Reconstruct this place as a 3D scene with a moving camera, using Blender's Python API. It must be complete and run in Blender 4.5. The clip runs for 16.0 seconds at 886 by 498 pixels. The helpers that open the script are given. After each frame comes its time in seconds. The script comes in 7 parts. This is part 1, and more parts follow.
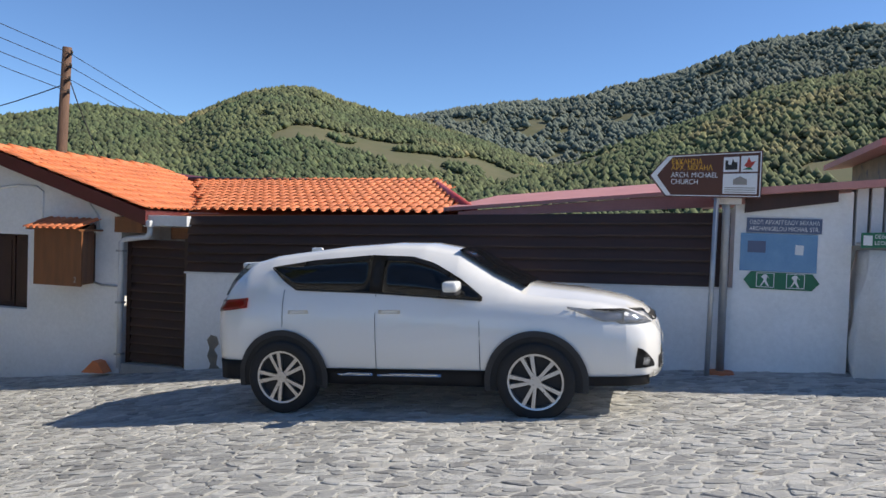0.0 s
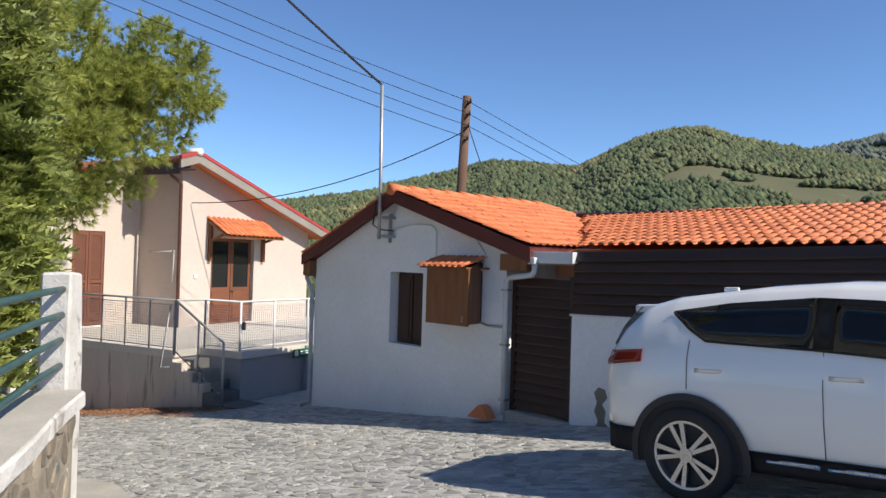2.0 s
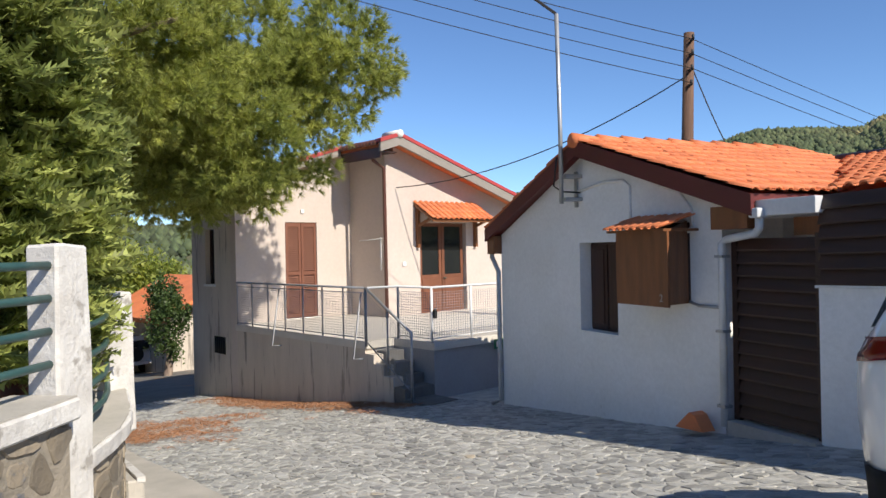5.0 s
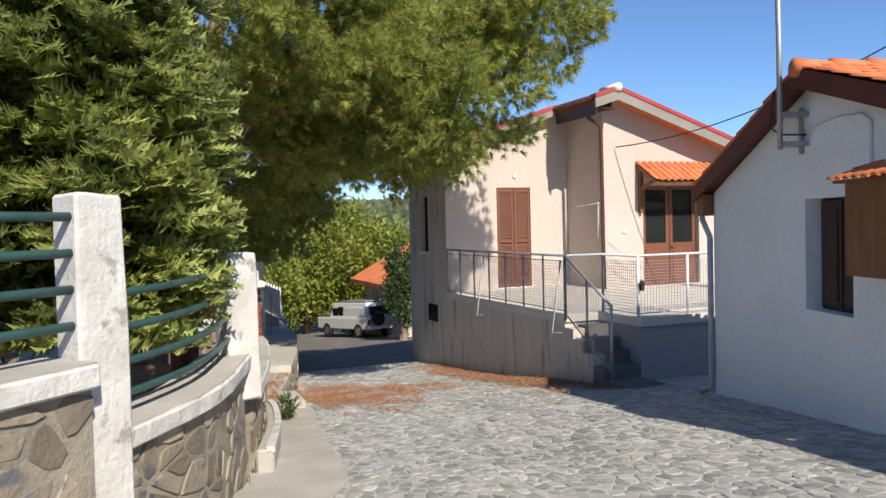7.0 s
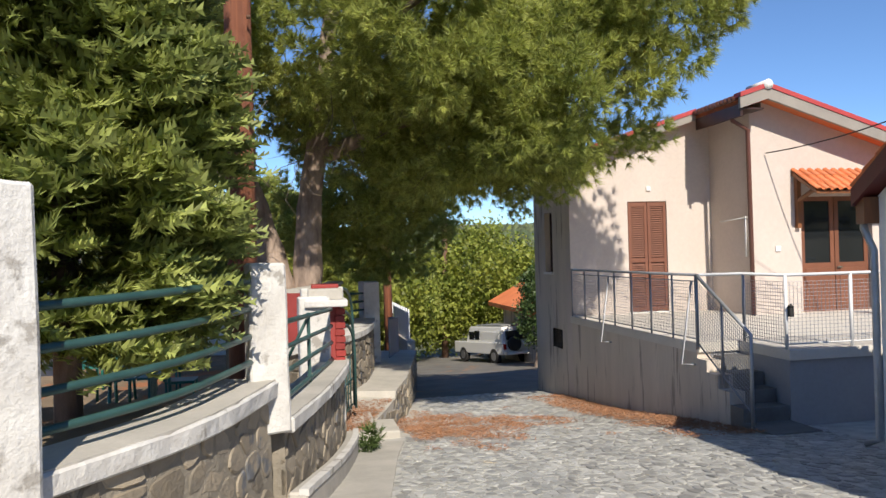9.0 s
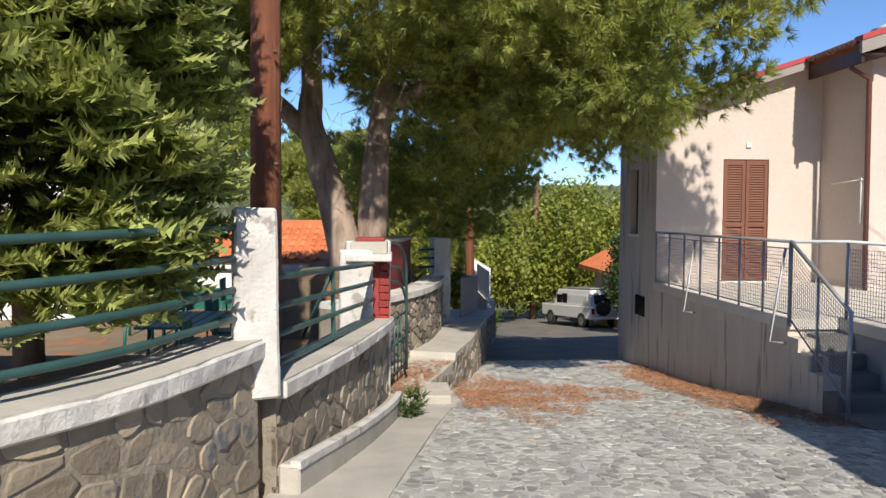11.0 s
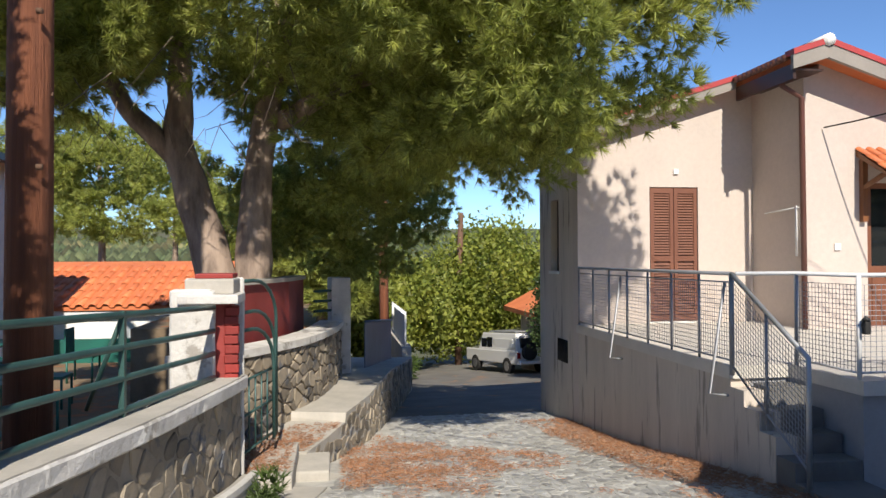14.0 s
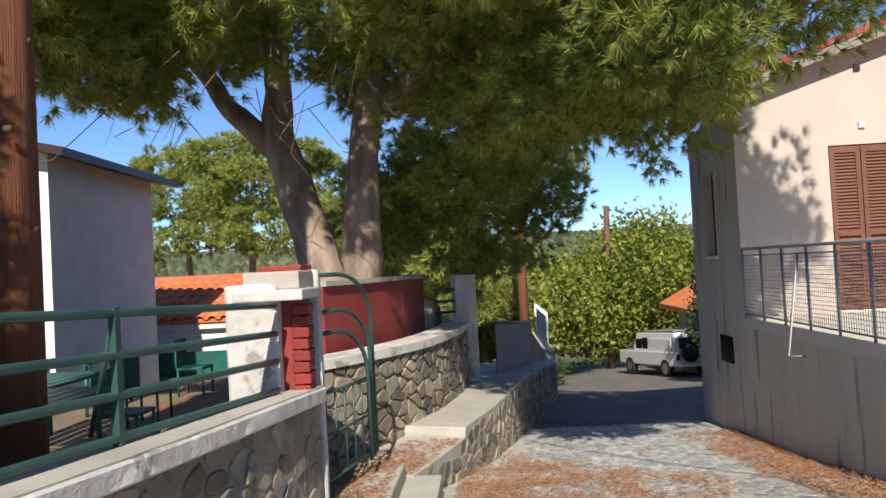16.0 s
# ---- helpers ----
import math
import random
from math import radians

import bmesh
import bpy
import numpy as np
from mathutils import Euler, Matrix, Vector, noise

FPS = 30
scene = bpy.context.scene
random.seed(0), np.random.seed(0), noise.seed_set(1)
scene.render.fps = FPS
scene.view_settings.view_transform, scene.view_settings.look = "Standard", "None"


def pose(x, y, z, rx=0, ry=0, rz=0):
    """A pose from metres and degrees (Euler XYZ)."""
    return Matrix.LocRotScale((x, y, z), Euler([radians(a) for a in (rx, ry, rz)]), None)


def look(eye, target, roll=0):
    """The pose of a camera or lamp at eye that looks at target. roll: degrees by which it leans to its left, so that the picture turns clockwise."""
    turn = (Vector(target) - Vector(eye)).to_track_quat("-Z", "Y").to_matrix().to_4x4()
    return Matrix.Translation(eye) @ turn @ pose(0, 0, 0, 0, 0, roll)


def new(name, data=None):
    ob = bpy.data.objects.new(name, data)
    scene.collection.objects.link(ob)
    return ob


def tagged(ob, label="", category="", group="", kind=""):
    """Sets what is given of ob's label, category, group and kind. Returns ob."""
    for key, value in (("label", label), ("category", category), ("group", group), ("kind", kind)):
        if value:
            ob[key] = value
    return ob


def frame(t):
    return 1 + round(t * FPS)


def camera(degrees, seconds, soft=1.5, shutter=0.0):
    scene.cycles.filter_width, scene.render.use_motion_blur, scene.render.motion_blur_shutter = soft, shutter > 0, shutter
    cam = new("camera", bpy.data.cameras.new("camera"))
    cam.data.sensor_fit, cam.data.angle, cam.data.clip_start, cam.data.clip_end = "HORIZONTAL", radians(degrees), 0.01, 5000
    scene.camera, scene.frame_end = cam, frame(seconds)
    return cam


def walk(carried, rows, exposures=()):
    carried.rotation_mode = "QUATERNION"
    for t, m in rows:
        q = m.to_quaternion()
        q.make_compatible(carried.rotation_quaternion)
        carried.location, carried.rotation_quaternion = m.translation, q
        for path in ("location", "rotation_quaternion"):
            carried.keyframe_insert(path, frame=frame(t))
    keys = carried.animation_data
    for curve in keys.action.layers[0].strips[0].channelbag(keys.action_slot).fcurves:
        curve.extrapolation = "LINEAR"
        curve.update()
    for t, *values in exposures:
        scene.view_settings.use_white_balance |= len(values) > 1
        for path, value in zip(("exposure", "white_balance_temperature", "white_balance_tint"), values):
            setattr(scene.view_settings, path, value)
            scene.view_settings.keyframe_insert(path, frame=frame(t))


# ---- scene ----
cam = camera(61.2, 16.0)
PATH = [
    (0, (-0.161, 0.438, 1.719), (-0.133, 2.438, 1.665), 1.9),
    (0.2, (-0.203, 0.609, 1.7), (-0.229, 2.608, 1.65), 1.9),
    (0.5, (-0.26, 0.845, 1.667), (-0.409, 2.839, 1.624), 2.0),
    (1, (-0.319, 1.218, 1.673), (-0.759, 3.169, 1.654), 2.2),
    (1.5, (-0.447, 1.643, 1.639), (-1.176, 3.505, 1.656), 2.4),
    (2, (-0.571, 2.016, 1.61), (-1.526, 3.773, 1.642), 1.7),
    (2.5, (-0.696, 2.386, 1.526), (-1.799, 4.055, 1.555), -0.0),
    (3, (-0.781, 2.765, 1.472), (-1.956, 4.383, 1.487), -1.2),
    (3.2, (-0.808, 2.942, 1.47), (-2.007, 4.543, 1.479), -1.4),
    (5.3, (-1.076, 4.746, 1.318), (-2.645, 5.986, 1.315), -1.3),
    (5.5, (-1.116, 4.905, 1.294), (-2.746, 6.064, 1.288), -1.5),
    (6, (-1.203, 5.312, 1.256), (-2.95, 6.286, 1.23), -1.7),
    (6.5, (-1.321, 5.705, 1.222), (-3.131, 6.554, 1.168), -1.9),
    (7, (-1.428, 6.075, 1.201), (-3.274, 6.844, 1.139), -1.4),
    (7.5, (-1.597, 6.396, 1.156), (-3.48, 7.069, 1.115), -0.9),
    (8, (-1.875, 6.699, 1.157), (-3.801, 7.238, 1.148), -0.8),
    (8.2, (-1.996, 6.821, 1.127), (-3.937, 7.304, 1.131), -0.9),
    (10.3, (-2.843, 7.805, 1.002), (-4.826, 8.069, 0.966), -1.3),
    (10.5, (-2.952, 7.886, 1.005), (-4.939, 8.108, 0.952), -0.9),
    (11, (-3.134, 8.017, 0.957), (-5.129, 8.125, 0.865), 0.2),
    (11.5, (-3.34, 8.118, 0.919), (-5.336, 8.15, 0.8), 0.5),
    (12, (-3.657, 8.219, 0.912), (-5.652, 8.273, 0.793), -0.1),
    (12.5, (-3.935, 8.342, 0.886), (-5.928, 8.482, 0.79), -0.7),
    (13, (-4.271, 8.447, 0.862), (-6.258, 8.663, 0.799), -0.8),
    (13.5, (-4.67, 8.584, 0.839), (-6.653, 8.846, 0.816), -0.6),
    (14, (-5.055, 8.818, 0.795), (-7.034, 9.104, 0.82), -0.3),
    (14.5, (-5.427, 9.056, 0.722), (-7.406, 9.34, 0.782), -0.4),
    (15, (-5.825, 9.275, 0.651), (-7.809, 9.515, 0.715), -1.2),
    (15.5, (-6.214, 9.319, 0.596), (-8.21, 9.433, 0.651), -2.2),
    (16, (-6.668, 9.367, 0.55), (-8.664, 9.253, 0.602), -3.1),
]
walk(cam, [(t, look(eye, target, roll)) for t, eye, target, roll in PATH], [(0, 0.6, 7000, 10), (16, 0.6, 7000, 10)])

# ---- light ----
SUN = Vector((1.17, 0.025, 1.0)).normalized()
SUN_EL = math.asin(SUN.z)
world = bpy.data.worlds.new("sky")
scene.world = world
world.use_nodes = True
_wt = world.node_tree
_sky = _wt.nodes.new("ShaderNodeTexSky")
_sky.sky_type = 'NISHITA'
_sky.sun_disc = False
_sky.sun_elevation = SUN_EL
_sky.sun_rotation = math.atan2(SUN.x, SUN.y)
_sky.altitude = 900
_sky.air_density, _sky.dust_density, _sky.ozone_density = 0.78, 0.0, 6.0
_bg = _wt.nodes["Background"]
_bg.inputs["Strength"].default_value = 0.112
_tint = _wt.nodes.new("ShaderNodeMix")
_tint.data_type, _tint.blend_type = "RGBA", "MULTIPLY"
_tint.inputs["Factor"].default_value = 1.0
_tint.inputs["B"].default_value = (0.86, 0.97, 1.06, 1)
_wt.links.new(_sky.outputs["Color"], _tint.inputs["A"])
_wt.links.new(_tint.outputs["Result"], _bg.inputs["Color"])
_sl = bpy.data.lights.new("sun", "SUN")
_sl.energy, _sl.angle, _sl.color = 4.2, radians(0.53), (1.0, 0.95, 0.87)
_so = new("sun", _sl)
_so.matrix_basis = look((0, 0, 60), Vector((0, 0, 60)) - SUN)


# ---- materials ----
def pbr(name, c1, c2=None, rough=0.7, metal=0.0, scale=3.0, bump=0.0, bscale=40.0, spots=None, spot_scale=1.2, spot_at=0.62,
        rand=0.0, stretch=(1, 1, 1), coat=0.0, island=False, grain=1.0):
    """A node material: two colours mixed by coarse and fine noise, stains, relief."""
    m = bpy.data.materials.new(name)
    m.use_nodes = True
    nt = m.node_tree
    n, l = nt.nodes, nt.links
    b = n["Principled BSDF"]
    b.inputs["Metallic"].default_value = metal
    b.inputs["Coat Weight"].default_value = coat
    geo = n.new("ShaderNodeNewGeometry")
    mp = n.new("ShaderNodeMapping")
    mp.inputs["Scale"].default_value = stretch
    l.new(geo.outputs["Position"], mp.inputs["Vector"])

    def noise_tex(sc, det=5.0, ro=0.6):
        t = n.new("ShaderNodeTexNoise")
        t.inputs["Scale"].default_value, t.inputs["Detail"].default_value, t.inputs["Roughness"].default_value = sc, det, ro
        l.new(mp.outputs["Vector"], t.inputs["Vector"])
        return t.outputs["Fac"]

    def ramp(fac, a, z):
        r = n.new("ShaderNodeMapRange")
        r.inputs["From Min"].default_value, r.inputs["From Max"].default_value = a, z
        l.new(fac, r.inputs["Value"])
        return r.outputs["Result"]

    def mix(fac, a, z, mode="MIX"):
        x = n.new("ShaderNodeMix")
        x.data_type, x.blend_type = "RGBA", mode
        for sock, val in ((x.inputs["Factor"], fac), (x.inputs["A"], a), (x.inputs["B"], z)):
            if hasattr(val, "is_linked"):
                l.new(val, sock)
            elif sock.type == "RGBA":
                sock.default_value = (*val, 1)
            else:
                sock.default_value = val
        return x.outputs["Result"]

    c2 = c2 or tuple(v * 0.8 for v in c1)
    col = mix(ramp(noise_tex(scale), 0.35, 0.65), c1, c2)
    fine = noise_tex(scale * 14, 4.0, 0.7)
    g = n.new("ShaderNodeMapRange")
    g.inputs["To Min"].default_value, g.inputs["To Max"].default_value = 1 - 0.14 * grain, 1 + 0.12 * grain
    l.new(fine, g.inputs["Value"])
    gray = n.new("ShaderNodeCombineColor")
    for k in ("Red", "Green", "Blue"):
        l.new(g.outputs["Result"], gray.inputs[k])
    col = mix(1.0, col, gray.outputs["Color"], "MULTIPLY")
    if spots:
        col = mix(ramp(noise_tex(spot_scale, 6.0, 0.65), spot_at, spot_at + 0.06), col, spots)
    if rand:
        src = geo.outputs["Random Per Island"] if island else n.new("ShaderNodeObjectInfo").outputs["Random"]
        h = n.new("ShaderNodeHueSaturation")
        r = n.new("ShaderNodeMapRange")
        r.inputs["To Min"].default_value, r.inputs["To Max"].default_value = 1 - rand, 1 + rand
        l.new(src, r.inputs["Value"])
        l.new(r.outputs["Result"], h.inputs["Value"])
        l.new(col, h.inputs["Color"])
        col = h.outputs["Color"]
    l.new(col, b.inputs["Base Color"])
    rr = n.new("ShaderNodeMapRange")
    rr.inputs["To Min"].default_value, rr.inputs["To Max"].default_value = max(rough - 0.1 * grain, 0.02), min(rough + 0.1 * grain, 1)
    l.new(fine, rr.inputs["Value"])
    l.new(rr.outputs["Result"], b.inputs["Roughness"])
    if bump:
        bp = n.new("ShaderNodeBump")
        bp.inputs["Strength"].default_value, bp.inputs["Distance"].default_value = bump, 0.02
        l.new(noise_tex(bscale, 6.0, 0.65), bp.inputs["Height"])
        l.new(bp.outputs["Normal"], b.inputs["Normal"])
    return m


def leafy(name, c1, c2, rand=0.35, trans=0.35):
    """Foliage: diffuse with light let through, varied leaf by leaf."""
    m = pbr(name, c1, c2, rough=0.55, scale=0.9, rand=rand, island=True)
    n, l = m.node_tree.nodes, m.node_tree.links
    b = n["Principled BSDF"]
    t = n.new("ShaderNodeBsdfTranslucent")
    l.new(b.inputs["Base Color"].links[0].from_socket, t.inputs["Color"])
    mx = n.new("ShaderNodeMixShader")
    mx.inputs["Fac"].default_value = trans
    l.new(b.outputs["BSDF"], mx.inputs[1])
    l.new(t.outputs["BSDF"], mx.inputs[2])
    l.new(mx.outputs["Shader"], n["Material Output"].inputs["Surface"])
    return m


M = {
    "plaster": pbr("white_plaster", (0.85, 0.85, 0.84), (0.80, 0.80, 0.78), 0.85, scale=1.2, bump=0.25, bscale=30, spots=(0.6, 0.59, 0.56), spot_at=0.7),
    "rough_white": pbr("rough_whitewash", (0.78, 0.78, 0.76), (0.68, 0.67, 0.64), 0.9, scale=2.0, bump=1.0, bscale=9),
    "cream": pbr("cream_render", (0.56, 0.485, 0.435), (0.52, 0.45, 0.405), 0.85, scale=0.8, bump=0.3, bscale=45),
    "beige": pbr("grey_beige_render", (0.60, 0.53, 0.455), (0.52, 0.46, 0.395), 0.9, scale=0.7, bump=0.3, bscale=30, stretch=(3, 3, 0.35), spots=(0.30, 0.265, 0.23), spot_at=0.555),
    "white_paint": pbr("flaking_white_paint", (0.64, 0.63, 0.60), (0.50, 0.48, 0.45), 0.85, scale=3, bump=0.7, bscale=18, spots=(0.33, 0.31, 0.28), spot_scale=3.5, spot_at=0.58),
    "concrete": pbr("pale_concrete", (0.46, 0.43, 0.38), (0.36, 0.34, 0.30), 0.9, scale=1.6, bump=0.4, bscale=25, spots=(0.28, 0.26, 0.23), spot_at=0.64),
    "terrazzo": pbr("terrace_tile", (0.62, 0.58, 0.52), (0.55, 0.52, 0.47), 0.6, scale=2.5, bump=0.1),
    "cobble": pbr("slate_cobble", (0.42, 0.415, 0.39), (0.31, 0.31, 0.295), 0.5, scale=1.6, bump=0.9, bscale=26, rand=0.34, island=True, spots=(0.40, 0.34, 0.25), spot_scale=2.6, spot_at=0.64),
    "cobble_one": pbr("slate_cobble_single", (0.42, 0.415, 0.39), (0.31, 0.31, 0.295), 0.5, scale=1.6, bump=0.9, bscale=26, rand=0.34, spots=(0.40, 0.34, 0.25), spot_scale=2.6, spot_at=0.64),
    "mortar": pbr("road_mortar", (0.52, 0.505, 0.46), (0.36, 0.35, 0.32), 0.95, scale=4.0, bump=0.7, bscale=30),
    "earth": pbr("dry_earth", (0.22, 0.16, 0.10), (0.14, 0.10, 0.06), 0.95, scale=1.2, bump=0.8, bscale=20, spots=(0.30, 0.12, 0.05), spot_at=0.55),
    "asphalt": pbr("old_concrete_road", (0.17, 0.16, 0.145), (0.12, 0.112, 0.10), 0.9, scale=1.0, bump=0.4, bscale=30, spots=(0.3, 0.16, 0.08), spot_at=0.6),
    "stone": pbr("rubble_stone", (0.29, 0.24, 0.175), (0.19, 0.165, 0.13), 0.85, scale=2.2, bump=1.0, bscale=12, spots=(0.115, 0.12, 0.13), spot_scale=2.4, spot_at=0.57, rand=0.4, island=True),
    "stone_one": pbr("rubble_stone_single", (0.29, 0.24, 0.175), (0.19, 0.165, 0.13), 0.85, scale=2.2, bump=1.0, bscale=12, spots=(0.115, 0.12, 0.13), spot_scale=2.4, spot_at=0.57, rand=0.4),
    "wall_mortar": pbr("wall_mortar", (0.31, 0.27, 0.212), (0.22, 0.195, 0.155), 0.95, scale=3, bump=1.0, bscale=16),
    "tile": pbr("terracotta_tile", (0.66, 0.20, 0.075), (0.55, 0.15, 0.055), 0.65, scale=1.2, bump=0.2, rand=0.16, spots=(0.58, 0.3, 0.17), spot_at=0.66),
    "redtrim": pbr("dark_red_paint", (0.13, 0.022, 0.02), (0.10, 0.018, 0.016), 0.5, scale=1.5, bump=0.1),
    "brightred": pbr("red_metal_trim", (0.45, 0.06, 0.06), (0.38, 0.05, 0.05), 0.5, scale=1.5),
    "brown_board": pbr("dark_brown_board", (0.05, 0.021, 0.013), (0.033, 0.015, 0.01), 0.5, scale=2.0, bump=0.25, bscale=20, stretch=(0.6, 0.6, 6), rand=0.14),
    "brown_wood": pbr("varnished_wood", (0.23, 0.085, 0.03), (0.16, 0.06, 0.022), 0.45, scale=2.5, bump=0.2, stretch=(4, 4, 0.6)),
    "door_wood": pbr("brown_door_wood", (0.20, 0.075, 0.04), (0.16, 0.06, 0.032), 0.5, scale=2.0, bump=0.1, rand=0.1),
    "shutter": pbr("brown_shutter_paint", (0.19, 0.075, 0.045), (0.16, 0.062, 0.038), 0.5, scale=2.0),
    "dark_wood": pbr("dark_window_wood", (0.05, 0.02, 0.015), (0.035, 0.016, 0.012), 0.45, scale=2.5, stretch=(4, 4, 0.6)),
    "grey_wood": pbr("grey_fascia", (0.30, 0.27, 0.24), (0.24, 0.22, 0.2), 0.6, scale=1.4),
    "brown_metal": pbr("brown_downpipe", (0.12, 0.045, 0.035), (0.1, 0.04, 0.03), 0.4, scale=2),
    "pole_wood": pbr("weathered_pole_wood", (0.16, 0.085, 0.05), (0.11, 0.06, 0.04), 0.8, scale=2, bump=0.6, bscale=25, stretch=(6, 6, 0.5)),
    "red_pole": pbr("red_brown_pole_wood", (0.30, 0.105, 0.05), (0.19, 0.065, 0.033), 0.75, scale=1.5, bump=1.0, bscale=12, stretch=(9, 9, 0.25), spots=(0.10, 0.04, 0.025), spot_at=0.63),
    "galv": pbr("galvanised_steel", (0.45, 0.46, 0.47), (0.36, 0.37, 0.38), 0.45, metal=0.6, scale=4),
    "rail_grey": pbr("grey_rail_paint", (0.30, 0.31, 0.33), (0.25, 0.26, 0.28), 0.45, metal=0.3, scale=3),
    "rail_white": pbr("white_rail_paint", (0.72, 0.73, 0.74), (0.62, 0.63, 0.64), 0.45, scale=3),
    "rail_green": pbr("dark_green_paint", (0.045, 0.11, 0.10), (0.03, 0.08, 0.075), 0.4, metal=0.2, scale=4, spots=(0.12, 0.09, 0.06), spot_scale=6, spot_at=0.7),
    "white_pipe": pbr("white_pvc_pipe", (0.66, 0.67, 0.67), (0.56, 0.57, 0.58), 0.5, scale=3),
    "cable": pbr("black_cable", (0.02, 0.02, 0.02), None, 0.6),
    "red_brick": pbr("red_painted_brick", (0.30, 0.03, 0.025), (0.24, 0.025, 0.02), 0.6, scale=3, bump=0.3, bscale=30, rand=0.15),
    "red_paint": pbr("red_painted_render", (0.29, 0.04, 0.034), (0.22, 0.03, 0.026), 0.6, scale=2, bump=0.3),
    "bark": pbr("pine_bark", (0.38, 0.29, 0.23), (0.17, 0.125, 0.1), 0.95, scale=5, bump=1.0, bscale=9, stretch=(1, 1, 0.35)),
    "twig": pbr("grey_twig", (0.20, 0.16, 0.12), (0.13, 0.1, 0.08), 0.9, scale=4),
    "pine": leafy("pine_needles", (0.46, 0.49, 0.13), (0.30, 0.35, 0.09), 0.4, 0.5),
    "fir": leafy("fir_needles", (0.39, 0.43, 0.125), (0.22, 0.265, 0.08), 0.55, 0.45),
    "leaf": leafy("yellow_green_leaves", (0.36, 0.38, 0.07), (0.20, 0.26, 0.05), 0.4, 0.5),
    "leaf_dark": leafy("green_leaves", (0.09, 0.14, 0.035), (0.05, 0.09, 0.025), 0.4, 0.4),
    "hill": pbr("hill_ground", (0.085, 0.095, 0.042), (0.13, 0.12, 0.065), 1.0, scale=0.045, bump=0.0, spots=(0.21, 0.175, 0.125), spot_scale=0.025, spot_at=0.66),
    "hill_tree": pbr("hill_tree", (0.060, 0.086, 0.038), (0.098, 0.113, 0.05), 0.95, scale=0.03, rand=0.5, island=True, spots=(0.17, 0.155, 0.07), spot_scale=0.022, spot_at=0.58),
    # distance haze is mixed into this base colour: paler and bluer than hill_tree
    "hill_tree_hazed": pbr("far_hill_tree_hazed", (0.085, 0.112, 0.094), (0.115, 0.13, 0.10), 1.0, scale=0.01, rand=0.25, island=True),
    "glass_dark": pbr("dark_glass", (0.01, 0.012, 0.014), (0.014, 0.016, 0.018), 0.05, scale=1, coat=0.5, grain=0.1),
    "car_white": pbr("pearl_white_paint", (0.78, 0.77, 0.74), (0.77, 0.76, 0.73), 0.25, scale=0.5, coat=1.0, grain=0.05),
    "car_black": pbr("black_plastic", (0.025, 0.025, 0.027), (0.02, 0.02, 0.022), 0.6, scale=4),
    "rubber": pbr("tyre_rubber", (0.018, 0.018, 0.018), (0.025, 0.024, 0.023), 0.85, scale=4, bump=0.3),
    "alloy": pbr("alloy_rim", (0.55, 0.55, 0.56), (0.5, 0.5, 0.51), 0.3, metal=0.9, scale=4),
    "chrome": pbr("chrome", (0.75, 0.75, 0.76), (0.7, 0.7, 0.71), 0.12, metal=1.0),
    "red_lamp": pbr("red_lamp_glass", (0.35, 0.01, 0.012), (0.25, 0.008, 0.01), 0.15, coat=0.6),
    "clear_lamp": pbr("clear_lamp_glass", (0.55, 0.57, 0.6), (0.4, 0.42, 0.45), 0.1, metal=0.4, coat=0.8, grain=0.2),
    "seat": pbr("grey_seat_fabric", (0.25, 0.23, 0.21), None, 0.8),
    "needle_litter": pbr("pine_needle_litter", (0.38, 0.19, 0.10), (0.27, 0.13, 0.07), 0.95, scale=6, rand=0.4, island=True),
    "sign_brown": pbr("brown_sign_face", (0.10, 0.03, 0.012), (0.09, 0.027, 0.011), 0.4, scale=3),
    "sign_white": pbr("white_sign_face", (0.75, 0.75, 0.75), (0.72, 0.72, 0.72), 0.4),
    "sign_yellow": pbr("yellow_letter", (0.75, 0.38, 0.02), (0.72, 0.36, 0.02), 0.4),
    "sign_blue": pbr("blue_grey_sign_face", (0.10, 0.13, 0.22), (0.09, 0.12, 0.2), 0.4),
    "board_blue": pbr("faded_blue_board", (0.12, 0.27, 0.46), (0.16, 0.32, 0.5), 0.35, scale=4),
    "sign_green": pbr("green_sign_face", (0.01, 0.15, 0.075), (0.01, 0.13, 0.065), 0.4),
    "sign_red": pbr("red_sign_mark", (0.55, 0.05, 0.03), None, 0.4),
    "sheet_white": pbr("white_corrugated_sheet", (0.66, 0.67, 0.68), (0.58, 0.59, 0.6), 0.5, scale=2),
    "pink_fascia": pbr("faded_pink_sheet", (0.55, 0.25, 0.22), (0.48, 0.2, 0.18), 0.5, scale=2),
    "grey_wall": pbr("grey_render", (0.34, 0.34, 0.35), (0.30, 0.30, 0.31), 0.9, scale=1),
    "teal": pbr("teal_green_plastic", (0.01, 0.13, 0.10), (0.01, 0.10, 0.08), 0.5),
    "blue_metal": pbr("blue_grey_gate_paint", (0.10, 0.14, 0.20), (0.08, 0.11, 0.16), 0.5, scale=2),
    "slate": pbr("dark_slate_step", (0.16, 0.155, 0.15), (0.11, 0.105, 0.1), 0.8, scale=2, bump=0.4),
    "weed": leafy("weed_leaves", (0.10, 0.16, 0.04), (0.07, 0.11, 0.03)),
}


